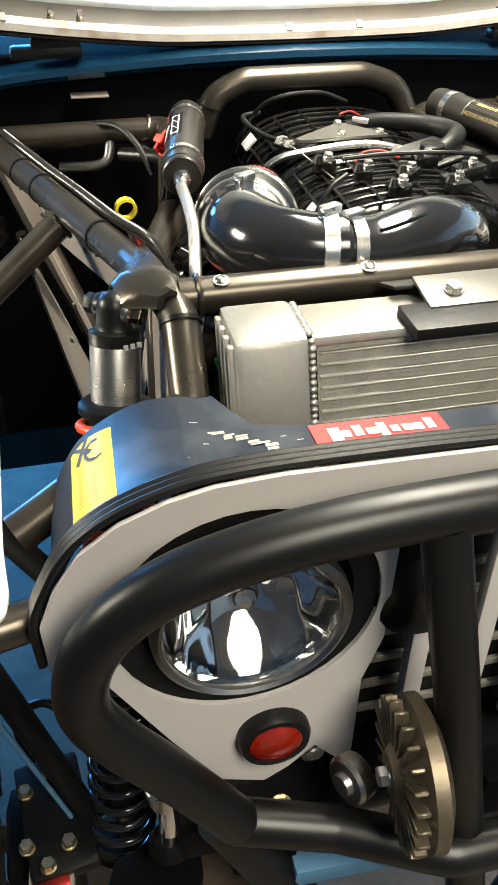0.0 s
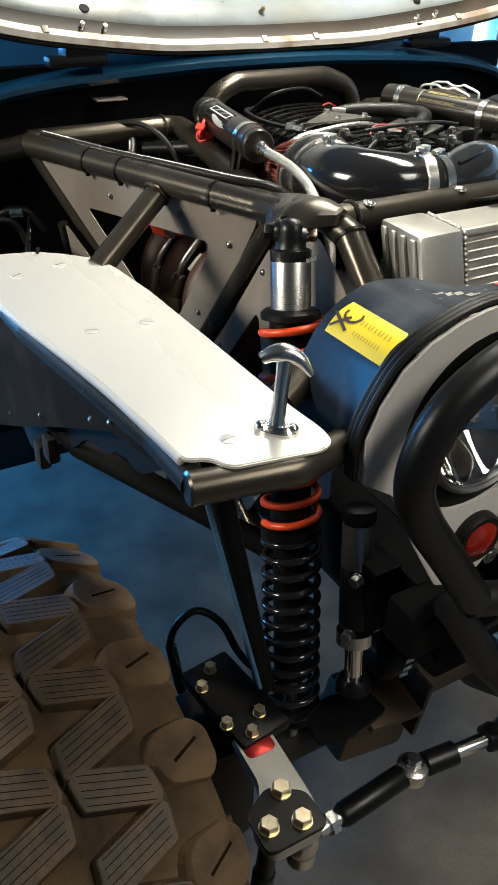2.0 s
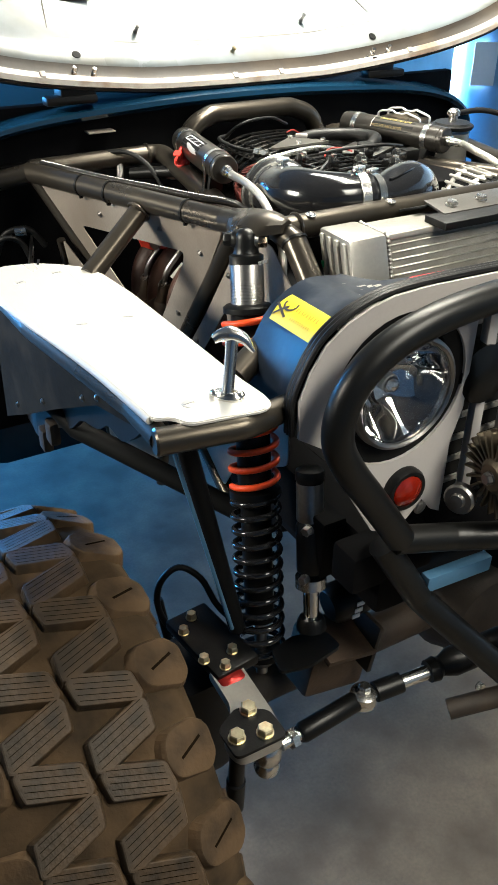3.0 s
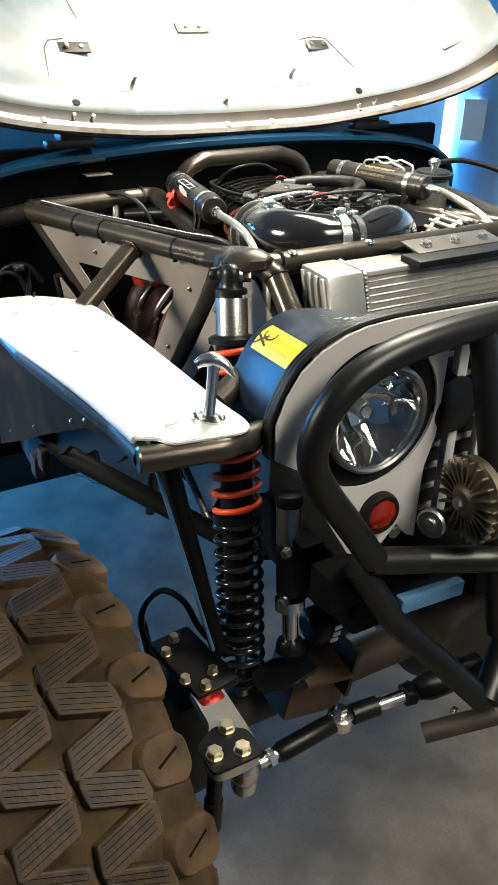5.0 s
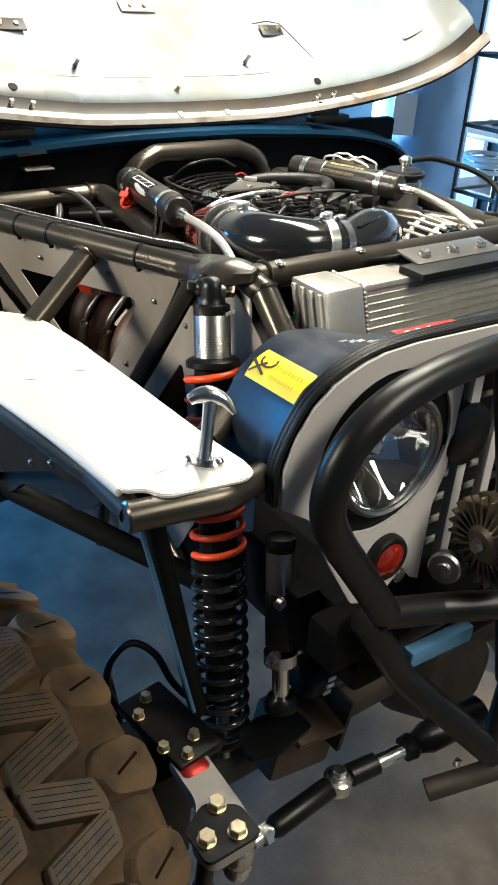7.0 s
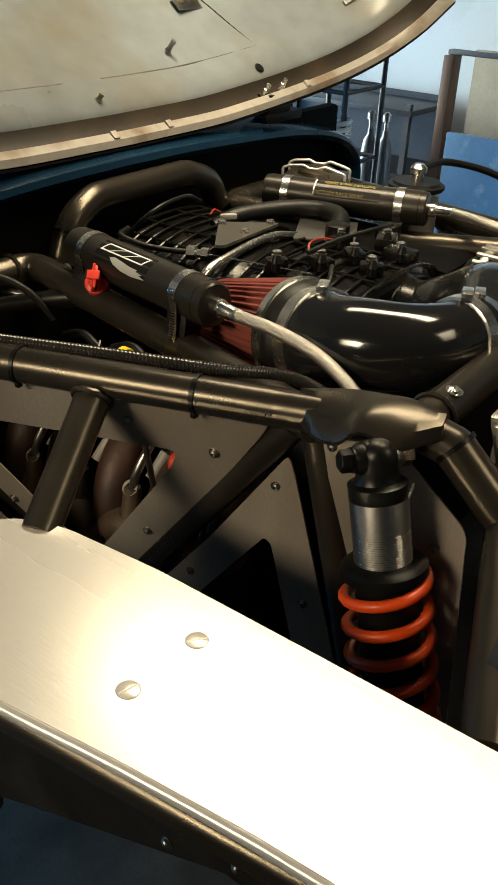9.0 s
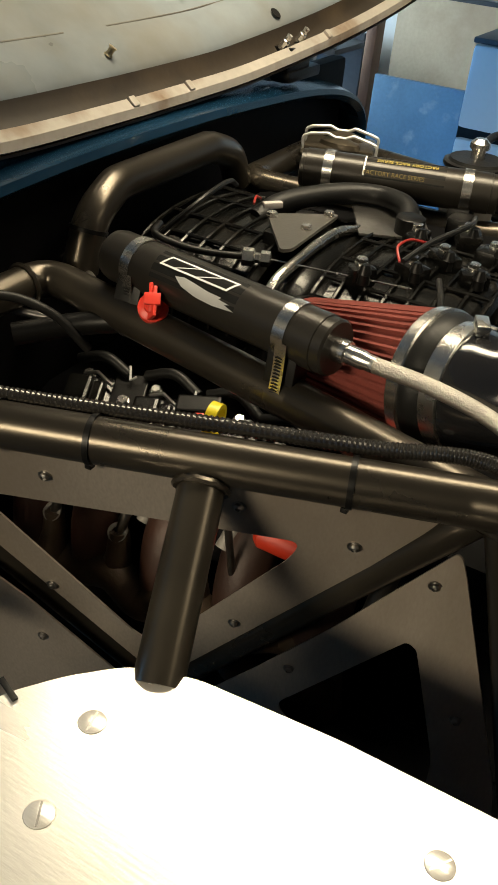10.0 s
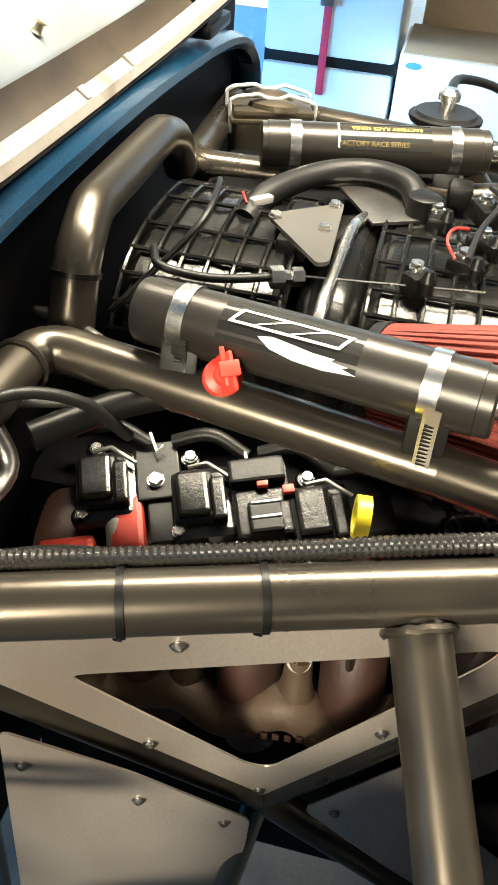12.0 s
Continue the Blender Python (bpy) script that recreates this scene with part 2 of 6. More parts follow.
def rounded(pts, r, steps=6):
    """A polyline with its corners turned into bends of radius r."""
    pts = [Vector(p) for p in pts]
    out = [pts[0]]
    for a, p, b in zip(pts, pts[1:], pts[2:]):
        da, db = (a - p), (b - p)
        ang = da.angle(db)
        cut = min(r / max(math.tan(ang / 2), 0.05), da.length * 0.48, db.length * 0.48)
        s, e = p + da.normalized() * cut, p + db.normalized() * cut
        for k in range(steps + 1):
            t = k / steps
            out.append(s * (1 - t) ** 2 + p * 2 * t * (1 - t) + e * t * t)
    out.append(pts[-1])
    return out


def tube(bm, pts, r, segs=16, caps=True, bend=0.0, radii=None):
    pts = rounded(pts, bend) if bend else [Vector(p) for p in pts]
    rings = []
    for i, (p, u, v) in enumerate(frames_along(pts)):
        rr = radii[i] if radii else r
        rings.append([bm.verts.new(p + (u * math.cos(a) + v * math.sin(a)) * rr) for a in [2 * math.pi * k / segs for k in range(segs)]])
    for a, b in zip(rings, rings[1:]):
        for k in range(segs):
            bm.faces.new((a[k], a[(k + 1) % segs], b[(k + 1) % segs], b[k]))
    if caps:
        bm.faces.new(rings[0][::-1])
        bm.faces.new(rings[-1])
    return bm


def tubes(*args, **kw):
    return tube(bmesh.new(), *args, **kw)


def smooth_path(pts, steps=8):
    """Catmull-Rom through the points."""
    pts = [Vector(p) for p in pts]
    ext = [2 * pts[0] - pts[1]] + pts + [2 * pts[-1] - pts[-2]]
    out = []
    for a, b, c, d in zip(ext, ext[1:], ext[2:], ext[3:]):
        for k in range(steps):
            t = k / steps
            out.append(0.5 * (2 * b + (c - a) * t + (2 * a - 5 * b + 4 * c - d) * t * t + (3 * b - a - 3 * c + d) * t ** 3))
    return out + [pts[-1]]


def axis_matrix(a, b):
    """Z runs from a towards b."""
    a, b = Vector(a), Vector(b)
    return Matrix.Translation(a) @ (b - a).to_track_quat("Z", "Y").to_matrix().to_4x4()


def lathe(bm, profile, m=Matrix(), segs=24, close=True):
    """profile: (radius, height) along local z."""
    rings = []
    for r, h in profile:
        rings.append([bm.verts.new(m @ Vector((r * math.cos(2 * math.pi * k / segs), r * math.sin(2 * math.pi * k / segs), h))) for k in range(segs)])
    for a, b in zip(rings, rings[1:]):
        for k in range(segs):
            bm.faces.new((a[k], a[(k + 1) % segs], b[(k + 1) % segs], b[k]))
    if close:
        bm.faces.new(rings[0][::-1])
        bm.faces.new(rings[-1])
    return bm


def rod(a, b, profile, segs=24, bm=None):
    """A turned piece between a and b; profile: (radius, share of the way)."""
    n = (Vector(b) - Vector(a)).length
    return lathe(bm or bmesh.new(), [(r, f * n) for r, f in profile], axis_matrix(a, b), segs)


def box(bm, centre, size, bevel=0.0, m=None, segs=2):
    r = bmesh.ops.create_cube(bm, size=1.0)
    vs = r["verts"]
    bmesh.ops.scale(bm, vec=size, verts=vs)
    if bevel:
        edges = list({e for v in vs for e in v.link_edges})
        out = bmesh.ops.bevel(bm, geom=edges, offset=bevel, segments=segs, affect="EDGES", profile=0.6)
        vs = list({v for f in out["faces"] for v in f.verts} | {v for v in vs if v.is_valid})
    mm = Matrix.Translation(centre) if m is None else Matrix.Translation(centre) @ m
    bmesh.ops.transform(bm, matrix=mm, verts=vs)
    return bm


def boxed(*a, **k):
    return box(bmesh.new(), *a, **k)


def sheet(outline, thick, place, holes=(), bevel=0.0):
    """A plate cut from an outline in its plane; place maps (u, v, depth) to the world."""
    bm = bmesh.new()
    edges = []
    for loop in (outline, *holes):
        vs = [bm.verts.new((u, v, 0)) for u, v in loop]
        edges += [bm.edges.new((vs[i], vs[(i + 1) % len(vs)])) for i in range(len(vs))]
    bmesh.ops.triangle_fill(bm, use_beauty=True, use_dissolve=False, edges=edges)
    ret = bmesh.ops.extrude_face_region(bm, geom=bm.faces[:])
    top = [v for v in ret["geom"] if isinstance(v, bmesh.types.BMVert)]
    bmesh.ops.translate(bm, vec=(0, 0, thick), verts=top)
    bmesh.ops.recalc_face_normals(bm, faces=bm.faces[:])
    for v in bm.verts:
        v.co = place(*v.co)
    bmesh.ops.recalc_face_normals(bm, faces=bm.faces[:])
    return bm


def round_poly(pts, r, steps=4):
    """Rounded corners for a closed outline in the plane."""
    out, n = [], len(pts)
    for i in range(n):
        a, p, b = (Vector((*pts[(i + k) % n], 0)) for k in (-1, 0, 1))
        da, db = a - p, b - p
        cut = min(r, da.length * 0.45, db.length * 0.45)
        s, e = p + da.normalized() * cut, p + db.normalized() * cut
        for k in range(steps + 1):
            t = k / steps
            q = s * (1 - t) ** 2 + p * 2 * t * (1 - t) + e * t * t
            out.append((q.x, q.y))
    return out


def hex_bolt(bm, where, normal, flat=0.011, high=0.008, washer=True):
    m = axis_matrix(where, Vector(where) + Vector(normal))
    if washer:
        lathe(bm, [(flat * 1.05, 0), (flat * 1.05, 0.0018)], m, 16)
    lathe(bm, [(flat * 0.95, 0.0018), (flat * 0.95, high * 0.85), (flat * 0.8, high)], m, 6)
    return bm


def button_bolt(bm, where, normal, r=0.006):
    m = axis_matrix(where, Vector(where) + Vector(normal))
    lathe(bm, [(r * 1.35, 0), (r * 1.35, 0.001), (r, 0.001), (r * 0.9, 0.003), (r * 0.5, 0.0042), (r * 0.45, 0.0028)], m, 12)
    return bm


def flip(p):
    return (-p[0], *p[1:])


def both(f):
    """Build for the near side and mirrored for the far side."""
    for mirror in (lambda p: tuple(p), flip):
        f(mirror)


# ---- the garage ----
X0, X1, Y0, Y1, H = -3.4, 4.2, -3.2, 6.4, 2.8
tagged(finish("floor", boxed(((X0 + X1) / 2, (Y0 + Y1) / 2, -0.05), (X1 - X0, Y1 - Y0, 0.1)), CONCRETE, smooth=False),
       "stained bare concrete garage floor with a hairline crack", "floor", kind="structure")
tagged(finish("ceiling", boxed(((X0 + X1) / 2, (Y0 + Y1) / 2, H + 0.05), (X1 - X0, Y1 - Y0, 0.1)), CEIL, smooth=False),
       "unseen garage ceiling, dark to hold back bounced light", "ceiling", kind="structure")
tagged(finish("wall_east", boxed((X1 + 0.06, (Y0 + Y1) / 2, H / 2), (0.12, Y1 - Y0, H)), WALL, smooth=False), "white painted garage wall", "wall", kind="structure")
tagged(finish("wall_south", boxed(((X0 + X1) / 2, Y0 - 0.06, H / 2), (X1 - X0 + 0.24, 0.12, H)), WALLDARK, smooth=False), "grimy dark garage wall", "wall", kind="structure")
tagged(finish("wall_west", boxed((X0 - 0.06, (Y0 + Y1) / 2, H / 2), (0.12, Y1 - Y0, H)), WALLDARK, smooth=False), "grimy dark garage wall", "wall", kind="structure")
D0, D1, DH = -3.25, -0.15, 2.3
bm = boxed(((X0 + D0) / 2, Y1 + 0.06, H / 2), (D0 - X0, 0.12, H))
box(bm, ((D1 + X1) / 2, Y1 + 0.06, H / 2), (X1 - D1, 0.12, H))
box(bm, ((D0 + D1) / 2, Y1 + 0.06, (H + DH) / 2), (D1 - D0, 0.12, H - DH))
tagged(finish("wall_north", bm, WALLDARK, smooth=False), "grimy dark garage wall with an open vehicle door", "wall", kind="structure")
tagged(finish("ground", boxed((0, Y1 + 30.12, -0.06), (120, 60, 0.1)), CONCRETE, smooth=False), "pale concrete apron outside the door", "ground", kind="structure")

# ceiling lamps
for lx, ly, lz, wide, watts in LAMPS:
    lamp = empty("ceiling_light", "long fluorescent ceiling light fitting", "lamp", "ceiling lights", (lx, ly, lz + 0.06))
    part("housing", boxed((0, 0, 0.06), (wide + 0.12, 1.3, 0.07), 0.01), APPLIANCE, lamp)
    part("hanger", tubes([(0, 0, 0.09), (0, 0, H - lz - 0.06)], 0.008, 8), GREYSTEEL, lamp)
    part("diffuser", boxed((0, 0, 0.0), (wide + 0.06, 1.24, 0.05), 0.015), glow, lamp, "lit white diffuser")

# Housing added to go with the panel fill; it stays out of view.
fl = empty("added_fill_fixture", "added fixture for the unseen panel fill light", "lamp", where=PANELFILL)
fl.matrix_world = look(PANELFILL, PANELFILL_AIM)
part("housing", boxed((0, 0, 0.06), (0.54, 0.40, 0.08), 0.015), BLACK, fl)
part("bracket", boxed((0, 0, 0.13), (0.06, 0.20, 0.07), 0.01), BLACK, fl)

# ---- the vehicle ----
car = empty("off_road_vehicle", "stripped blue off-road truck with tube frame, hood opened back", "vehicle")


def cage(name, pts, r=0.0198, bend=0.06, label="", material=FRAME, segs=18):
    return part(name, tubes(pts, r, segs, bend=bend), material, car, label)


def weld_ring(parent, where, along, r):
    """A lumpy bead round a tube's end."""
    m = axis_matrix(where, Vector(where) + Vector(along))
    bm = bmesh.new()
    n = 26
    pts = [m @ Vector((math.cos(2 * math.pi * k / n) * r, math.sin(2 * math.pi * k / n) * r, 0.0006 * math.sin(k * 2.6))) for k in range(n + 1)]
    tube(bm, pts, 0.003, 6)
    return part("weld_bead", bm, FRAME, parent)


def cage_side(k):
    cage("upper_frame_rail", [k((-0.508, 0.962, 1.292)), k((-0.343, 0.435, 1.314)), k((-0.330, 0.345, 1.326))], label="satin dark tube rail along the engine bay")
    cage("rear_cross_tube", [k((-0.504, 0.966, 1.295)), k((-0.216, 0.950, 1.303)), k((-0.266, 0.62, 1.292)), k((-0.335, 0.40, 1.306))], bend=0.03)
    cage("rail_tail_tube", [k((-0.500, 0.955, 1.292)), k((-0.64, 1.005, 1.262))])
    cage("shock_tower_tube", [k((-0.332, 0.40, 1.312)), k((-0.320, 0.315, 1.334)), k((-0.314, 0.268, 1.322)), k((-0.316, 0.206, 1.268)), k((-0.494, 0.135, 1.196))], bend=0.012)
    strut = cage("fender_strut", [k((-0.403, 0.628, 1.298)), k((-0.534, 0.580, 1.203))], 0.019)
    weld_ring(strut, k((-0.417, 0.623, 1.288)), Vector(k((-0.131, -0.048, -0.095))), 0.021)
    # gusset over the tower
    inner = smooth_path([(-0.332, 0.420, 1.337), (-0.325, 0.388, 1.345), (-0.322, 0.365, 1.350), (-0.320, 0.340, 1.354), (-0.318, 0.318, 1.357), (-0.316, 0.298, 1.356), (-0.314, 0.280, 1.351)], 5)
    outer = smooth_path([(-0.350, 0.417, 1.320), (-0.368, 0.384, 1.315), (-0.376, 0.353, 1.323), (-0.375, 0.338, 1.338), (-0.373, 0.322, 1.341), (-0.369, 0.298, 1.335), (-0.336, 0.274, 1.341)], 5)
    bm = bmesh.new()
    rows = []
    for p, q in zip(inner, outer):
        mid = p.lerp(q, 0.55) + Vector((0, 0, 0.007))
        low = q - Vector((-0.001, 0, 0.004))
        high = p.lerp(mid, 0.5) + Vector((0, 0, 0.0035))
        side_p = mid.lerp(q, 0.5) + Vector((-0.002, 0, 0.0035))
        rows.append([bm.verts.new(k(v)) for v in (p, high, mid, side_p, q, low, q - Vector((-0.004, 0, 0.004)), mid - Vector((0, 0, 0.004)), p - Vector((0, 0, 0.004)))])
    for a, b in zip(rows, rows[1:]):
        for i in range(9):
            j = (i + 1) % 9
            bm.faces.new((a[i], a[j], b[j], b[i]))
    bm.faces.new(rows[0])
    bm.faces.new(rows[-1][::-1])
    bmesh.ops.recalc_face_normals(bm, faces=bm.faces[:])
    part("tower_gusset", bm, FRAME, car, "folded dark steel gusset over the shock mount")


both(cage_side)


def tube_tie(where, along, r):
    m = axis_matrix(where, Vector(where) + Vector(along))
    t = lathe(bmesh.new(), [(r, -0.0024), (r + 0.0012, -0.0024), (r + 0.0012, 0.0024), (r, 0.0024)], m, 28, close=False)
    part("cable_tie", t, BLACK, car, "thin black cable tie")


tube_tie((-0.314, 0.268, 1.3225), (-0.002, -0.062, -0.050), 0.0204)
tube_tie((-0.151, 0.945, 1.335), (0.015, 0.0, 0.04), 0.0210)
weld_ring(car, (-0.250, 0.952, 1.302), (0.288, -0.016, 0.008), 0.0208)
weld_ring(car, (-0.290, 0.303, 1.332), (1, 0, 0), 0.0212)
cage("front_cross_tube", [(-0.31, 0.303, 1.332), (0.31, 0.303, 1.332)], label="dark tube across the front of the engine bay")
cage("engine_hoop", [(-0.168, 0.945, 1.292), (-0.146, 0.945, 1.350), (-0.092, 0.952, 1.371), (0.110, 0.954, 1.371), (0.172, 0.956, 1.350), (0.196, 0.956, 1.305)], 0.0205, 0.06, "arched dark tube over the rear of the engine")

# diagonal tubes and panels of the inner fender
def panel_point(y, z, depth=0.0):
    """The plane of the upper panel."""
    return V(0.121 - 0.334 * y - 0.242 * z + depth, y, z)


def front_point(y, z, depth=0.0):
    """The plane of the panels behind the shock."""
    return V(-0.41 + 0.032 * y + 0.055 * z + depth, y, z)


def rear_point(y, z, depth=0.0):
    """The panel towards the firewall stands proud of the upper one."""
    return panel_point(y, z, depth - 0.026)


def tube_in_panel(name, pts, r=0.0165, place=panel_point):
    return cage(name, [place(y, z, 0.010) for y, z in pts], r, 0.0)


tube_in_panel("inner_diagonal_tube", [(0.955, 1.288), (0.710, 0.915)])
tube_in_panel("inner_diagonal_tube", [(0.706, 0.918), (0.430, 1.292)])
tube_in_panel("inner_diagonal_tube", [(0.712, 0.912), (0.40, 0.76)], place=front_point)
tube_in_panel("inner_diagonal_tube", [(0.710, 0.918), (0.745, 0.60)], 0.013, front_point)
tube_in_panel("inner_upright_tube", [(0.898, 1.165), (0.985, 0.60)], 0.009, rear_point)
tube_in_panel("inner_upright_tube", [(0.414, 1.30), (0.296, 0.92)], place=front_point)


def inner_panel(outline, holes=(), bolts=(), label="raw aluminium inner fender panel", place=panel_point):
    p = part("inner_fender_panel", sheet(round_poly(outline, 0.012), 0.002, place,
             [round_poly(h, 0.014) for h in holes]), PANEL, car, label, smooth=False)
    for y, z in bolts:
        part("panel_bolt", button_bolt(bmesh.new(), place(y, z), (-1, -0.25, -0.2), 0.0046), GREYSTEEL, p)
    return p


inner_panel([(0.950, 1.270), (0.445, 1.302), (0.460, 1.272), (0.543, 1.148), (0.612, 1.042), (0.716, 0.922), (0.821, 1.085), (0.885, 1.184)],
            [[(0.838, 1.209), (0.556, 1.226), (0.566, 1.200), (0.702, 1.008), (0.722, 1.022)]],
            [(0.765, 1.248), (0.605, 1.257), (0.794, 1.080), (0.709, 0.949), (0.618, 1.080), (0.514, 1.234)], "raw aluminium panel with a triangular cut-out")
inner_panel([(0.874, 1.174), (0.800, 1.080), (0.712, 0.938), (0.715, 0.85), (0.738, 0.60), (0.975, 0.60), (0.940, 0.74)], (),
            [(0.871, 1.109), (0.800, 1.014), (0.734, 0.936)], place=rear_point)
inner_panel([(0.434, 1.254), (0.530, 1.108), (0.600, 1.012), (0.668, 0.922), (0.585, 0.872), (0.42, 0.79), (0.330, 0.95), (0.348, 1.03), (0.424, 1.232)],
            [[(0.568, 0.984), (0.456, 1.141), (0.446, 1.138), (0.404, 1.020), (0.402, 0.955), (0.47, 0.918)]],
            [(0.446, 1.211), (0.559, 1.041), (0.396, 1.083), (0.638, 0.931), (0.506, 0.900)], "raw aluminium panel with a triangular cut-out", front_point)
inner_panel([(0.408, 1.302), (0.31, 1.305), (0.235, 1.255), (0.205, 0.96), (0.300, 0.90), (0.344, 1.155)], (), [(0.384, 1.283), (0.262, 1.225), (0.24, 1.10)], place=front_point)

# ---- fender plate and its tubes ----
FZ = 1.213
plate_outline = [(-0.498, 0.044), (-0.503, 0.10), (-0.506, 0.30), (-0.509, 0.45), (-0.519, 0.556), (-0.536, 0.602), (-0.568, 0.634), (-0.604, 0.660), (-0.66, 0.672), (-0.700, 0.652),
                 (-0.709, 0.60), (-0.707, 0.52), (-0.697, 0.43), (-0.681, 0.33), (-0.667, 0.22), (-0.660, 0.13), (-0.655, 0.058), (-0.632, 0.051), (-0.620, 0.026), (-0.520, 0.011), (-0.503, 0.020)]
bm = sheet(round_poly(plate_outline, 0.012), 0.0045, lambda u, v, d: V(u, v, FZ - 0.0045 + d))
bmesh.ops.bevel(bm, geom=[e for e in bm.edges if len(e.link_faces) == 2 and e.calc_face_angle() > 1.0 and min(v.co.z for v in e.verts) > FZ - 0.001],
                offset=0.0015, segments=2, affect="EDGES")
fender = part("fender_plate", bm, ALU, car, "satin bare aluminium flat fender plate with slotted screws")
flange = bmesh.new()
tube(flange, smooth_path([(x, y, FZ - 0.006) for x, y in ((-0.699, 0.648), (-0.708, 0.60), (-0.706, 0.52), (-0.696, 0.43), (-0.680, 0.33), (-0.666, 0.22), (-0.659, 0.13), (-0.655, 0.066))], 5), 0.0055, 10)
part("rolled_edge", flange, ALU, fender)


def slotted_screw(x, y, turn):
    m = Matrix.Translation((x, y, FZ)) @ Matrix.Rotation(turn, 4, "Z")
    s = part("slotted_screw", lathe(bmesh.new(), [(0.0098, 0.0), (0.0095, 0.0007), (0.0088, 0.0010)], m, 20), ALU, fender)
    part("screw_slot", boxed(m @ V(0, 0, 0.0009), (0.0165, 0.0014, 0.0006), m=Matrix.Rotation(turn, 4, "Z")), GREYSTEEL, fender)
    return s


for x, y, turn in ((-0.589, 0.594, 0.2), (-0.658, 0.579, 0.5), (-0.556, 0.362, -0.6), (-0.629, 0.368, -0.3), (-0.598, 0.071, 0.1), (-0.68, 0.655, 1.0)):
    slotted_screw(x, y, turn)
part("fender_front_tube", tubes([(-0.658, 0.040, 1.190), (-0.545, 0.020, 1.191), (-0.462, 0.044, 1.186)], 0.0185, 18, bend=0.05), FRAME, car, "dark tube under the front of the fender")
part("tube_end_cap", rod((-0.655, 0.0395, 1.190), (-0.662, 0.0407, 1.190), [(0.0188, 0), (0.0188, 0.6), (0.016, 1)]), FRAME, car)
part("fender_outer_tube", tubes([(-0.648, 0.050, 1.187), (-0.648, 0.14, 1.187), (-0.686, 0.45, 1.187), (-0.690, 0.64, 1.187)], 0.016, 14, bend=0.03), FRAME, car)
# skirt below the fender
# Base near black, almost no gloss: the shade under the fender is in it.
SKIRT = mat("shade_dark_skirt", (0.013, 0.013, 0.012), 0.9, 0.0, 0.3, 6, 0.1, 90, (0.026, 0.024, 0.021), 0.2, 9, spec=0.01)
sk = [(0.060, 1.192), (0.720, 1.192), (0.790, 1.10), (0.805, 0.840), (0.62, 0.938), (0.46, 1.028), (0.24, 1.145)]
skirt = part("fender_skirt", sheet(sk, 0.003, lambda u, v, d: V(-0.662 + d, u, v)), SKIRT, car, "metal skirt below the fender, coloured near-black for shade", smooth=False)
for y, z in ((0.235, 1.160), (0.30, 1.128), (0.52, 1.015), (0.70, 0.92)):
    part("skirt_rivet", button_bolt(bmesh.new(), (-0.662, y, z), (-1, 0, 0), 0.004), GREYSTEEL, skirt)
lin = smooth_path([(u, v, 0) for u, v in ((0.98, 0.722), (0.80, 0.800), (0.69, 0.832), (0.60, 0.905), (0.50, 0.958), (0.44, 1.005), (0.36, 1.030), (0.31, 1.062), (0.255, 1.064), (0.20, 1.100), (0.15, 1.150))], 4)
part("arch_liner", sheet([(p.x, p.y) for p in lin] + [(0.15, 1.185), (0.62, 1.185), (0.72, 0.93), (0.98, 0.80)], 0.012, lambda u, v, d: V(-0.622 + 0.2 * max(0, u - 0.75) + d, u, v)), RUBBER, car, "ragged black wheel arch liner", smooth=False)
for y, z in ((0.655, 0.855), (0.60, 0.90)):
    part("liner_clip", boxed((-0.628, y, z), (0.022, 0.035, 0.05), 0.008), AXLE, car)
# grab handle on the fender
th = bmesh.new()
lathe(th, [(0.010, 0), (0.0085, 0.006), (0.0075, 0.03), (0.008, 0.06), (0.009, 0.076)], axis_matrix((-0.546, 0.062, FZ + 0.004), (-0.530, 0.077, FZ + 0.08)), 18)
tube(th, smooth_path([(-0.553, 0.087, FZ + 0.0745), (-0.543, 0.084, FZ + 0.0795), (-0.531, 0.077, FZ + 0.081), (-0.519, 0.066, FZ + 0.0755), (-0.511, 0.055, FZ + 0.061)], 5), 0.008, 16,
     radii=[0.0062 + 0.0045 * min(1, i / 9) - 0.0078 * max(0, (i - 9) / 11) ** 1.4 for i in range(21)])
handle = part("hood_tie_handle", th, STEEL, car, "chrome T-shaped hood tie-down handle")
bm = lathe(bmesh.new(), [(0.0150, 0), (0.0150, 0.003), (0.0125, 0.005), (0.010, 0.010)], Matrix.Translation((-0.546, 0.062, FZ)) @ Matrix.Rotation(radians(-49), 4, "Z") @ Matrix.Diagonal((1.5, 0.8, 1, 1)), 24)
part("handle_base", bm, STEEL, handle)
for s_ in (-1, 1):
    part("base_nut", rod((-0.546 + 0.0135 * s_, 0.062 - 0.0105 * s_, FZ + 0.002), (-0.546 + 0.0135 * s_, 0.062 - 0.0105 * s_, FZ + 0.0105), [(0.0066, 0), (0.0066, 0.5), (0.0045, 0.85), (0.001, 1)], 14), STEEL, handle)

# ---- grille shell, lamps ----
SHELL_EDGE = [(-0.479, 1.165), (-0.480, 1.215), (-0.466, 1.254), (-0.443, 1.291), (-0.411, 1.316), (-0.372, 1.332), (-0.335, 1.340), (-0.28, 1.343), (-0.18, 1.342), (-0.09, 1.339), (0.0, 1.338)]


def shell_drop(x, y):
    """How far the shell's skin lies under the rim, y behind it."""
    sunk = 0.014 * min(1, max(0, (x + 0.375) / 0.06))
    if y < 0.04:
        return 0.008 + (0.006 + sunk) * (y - 0.026) / 0.014
    return 0.014 + sunk + 0.008 * (y - 0.04) / 0.115


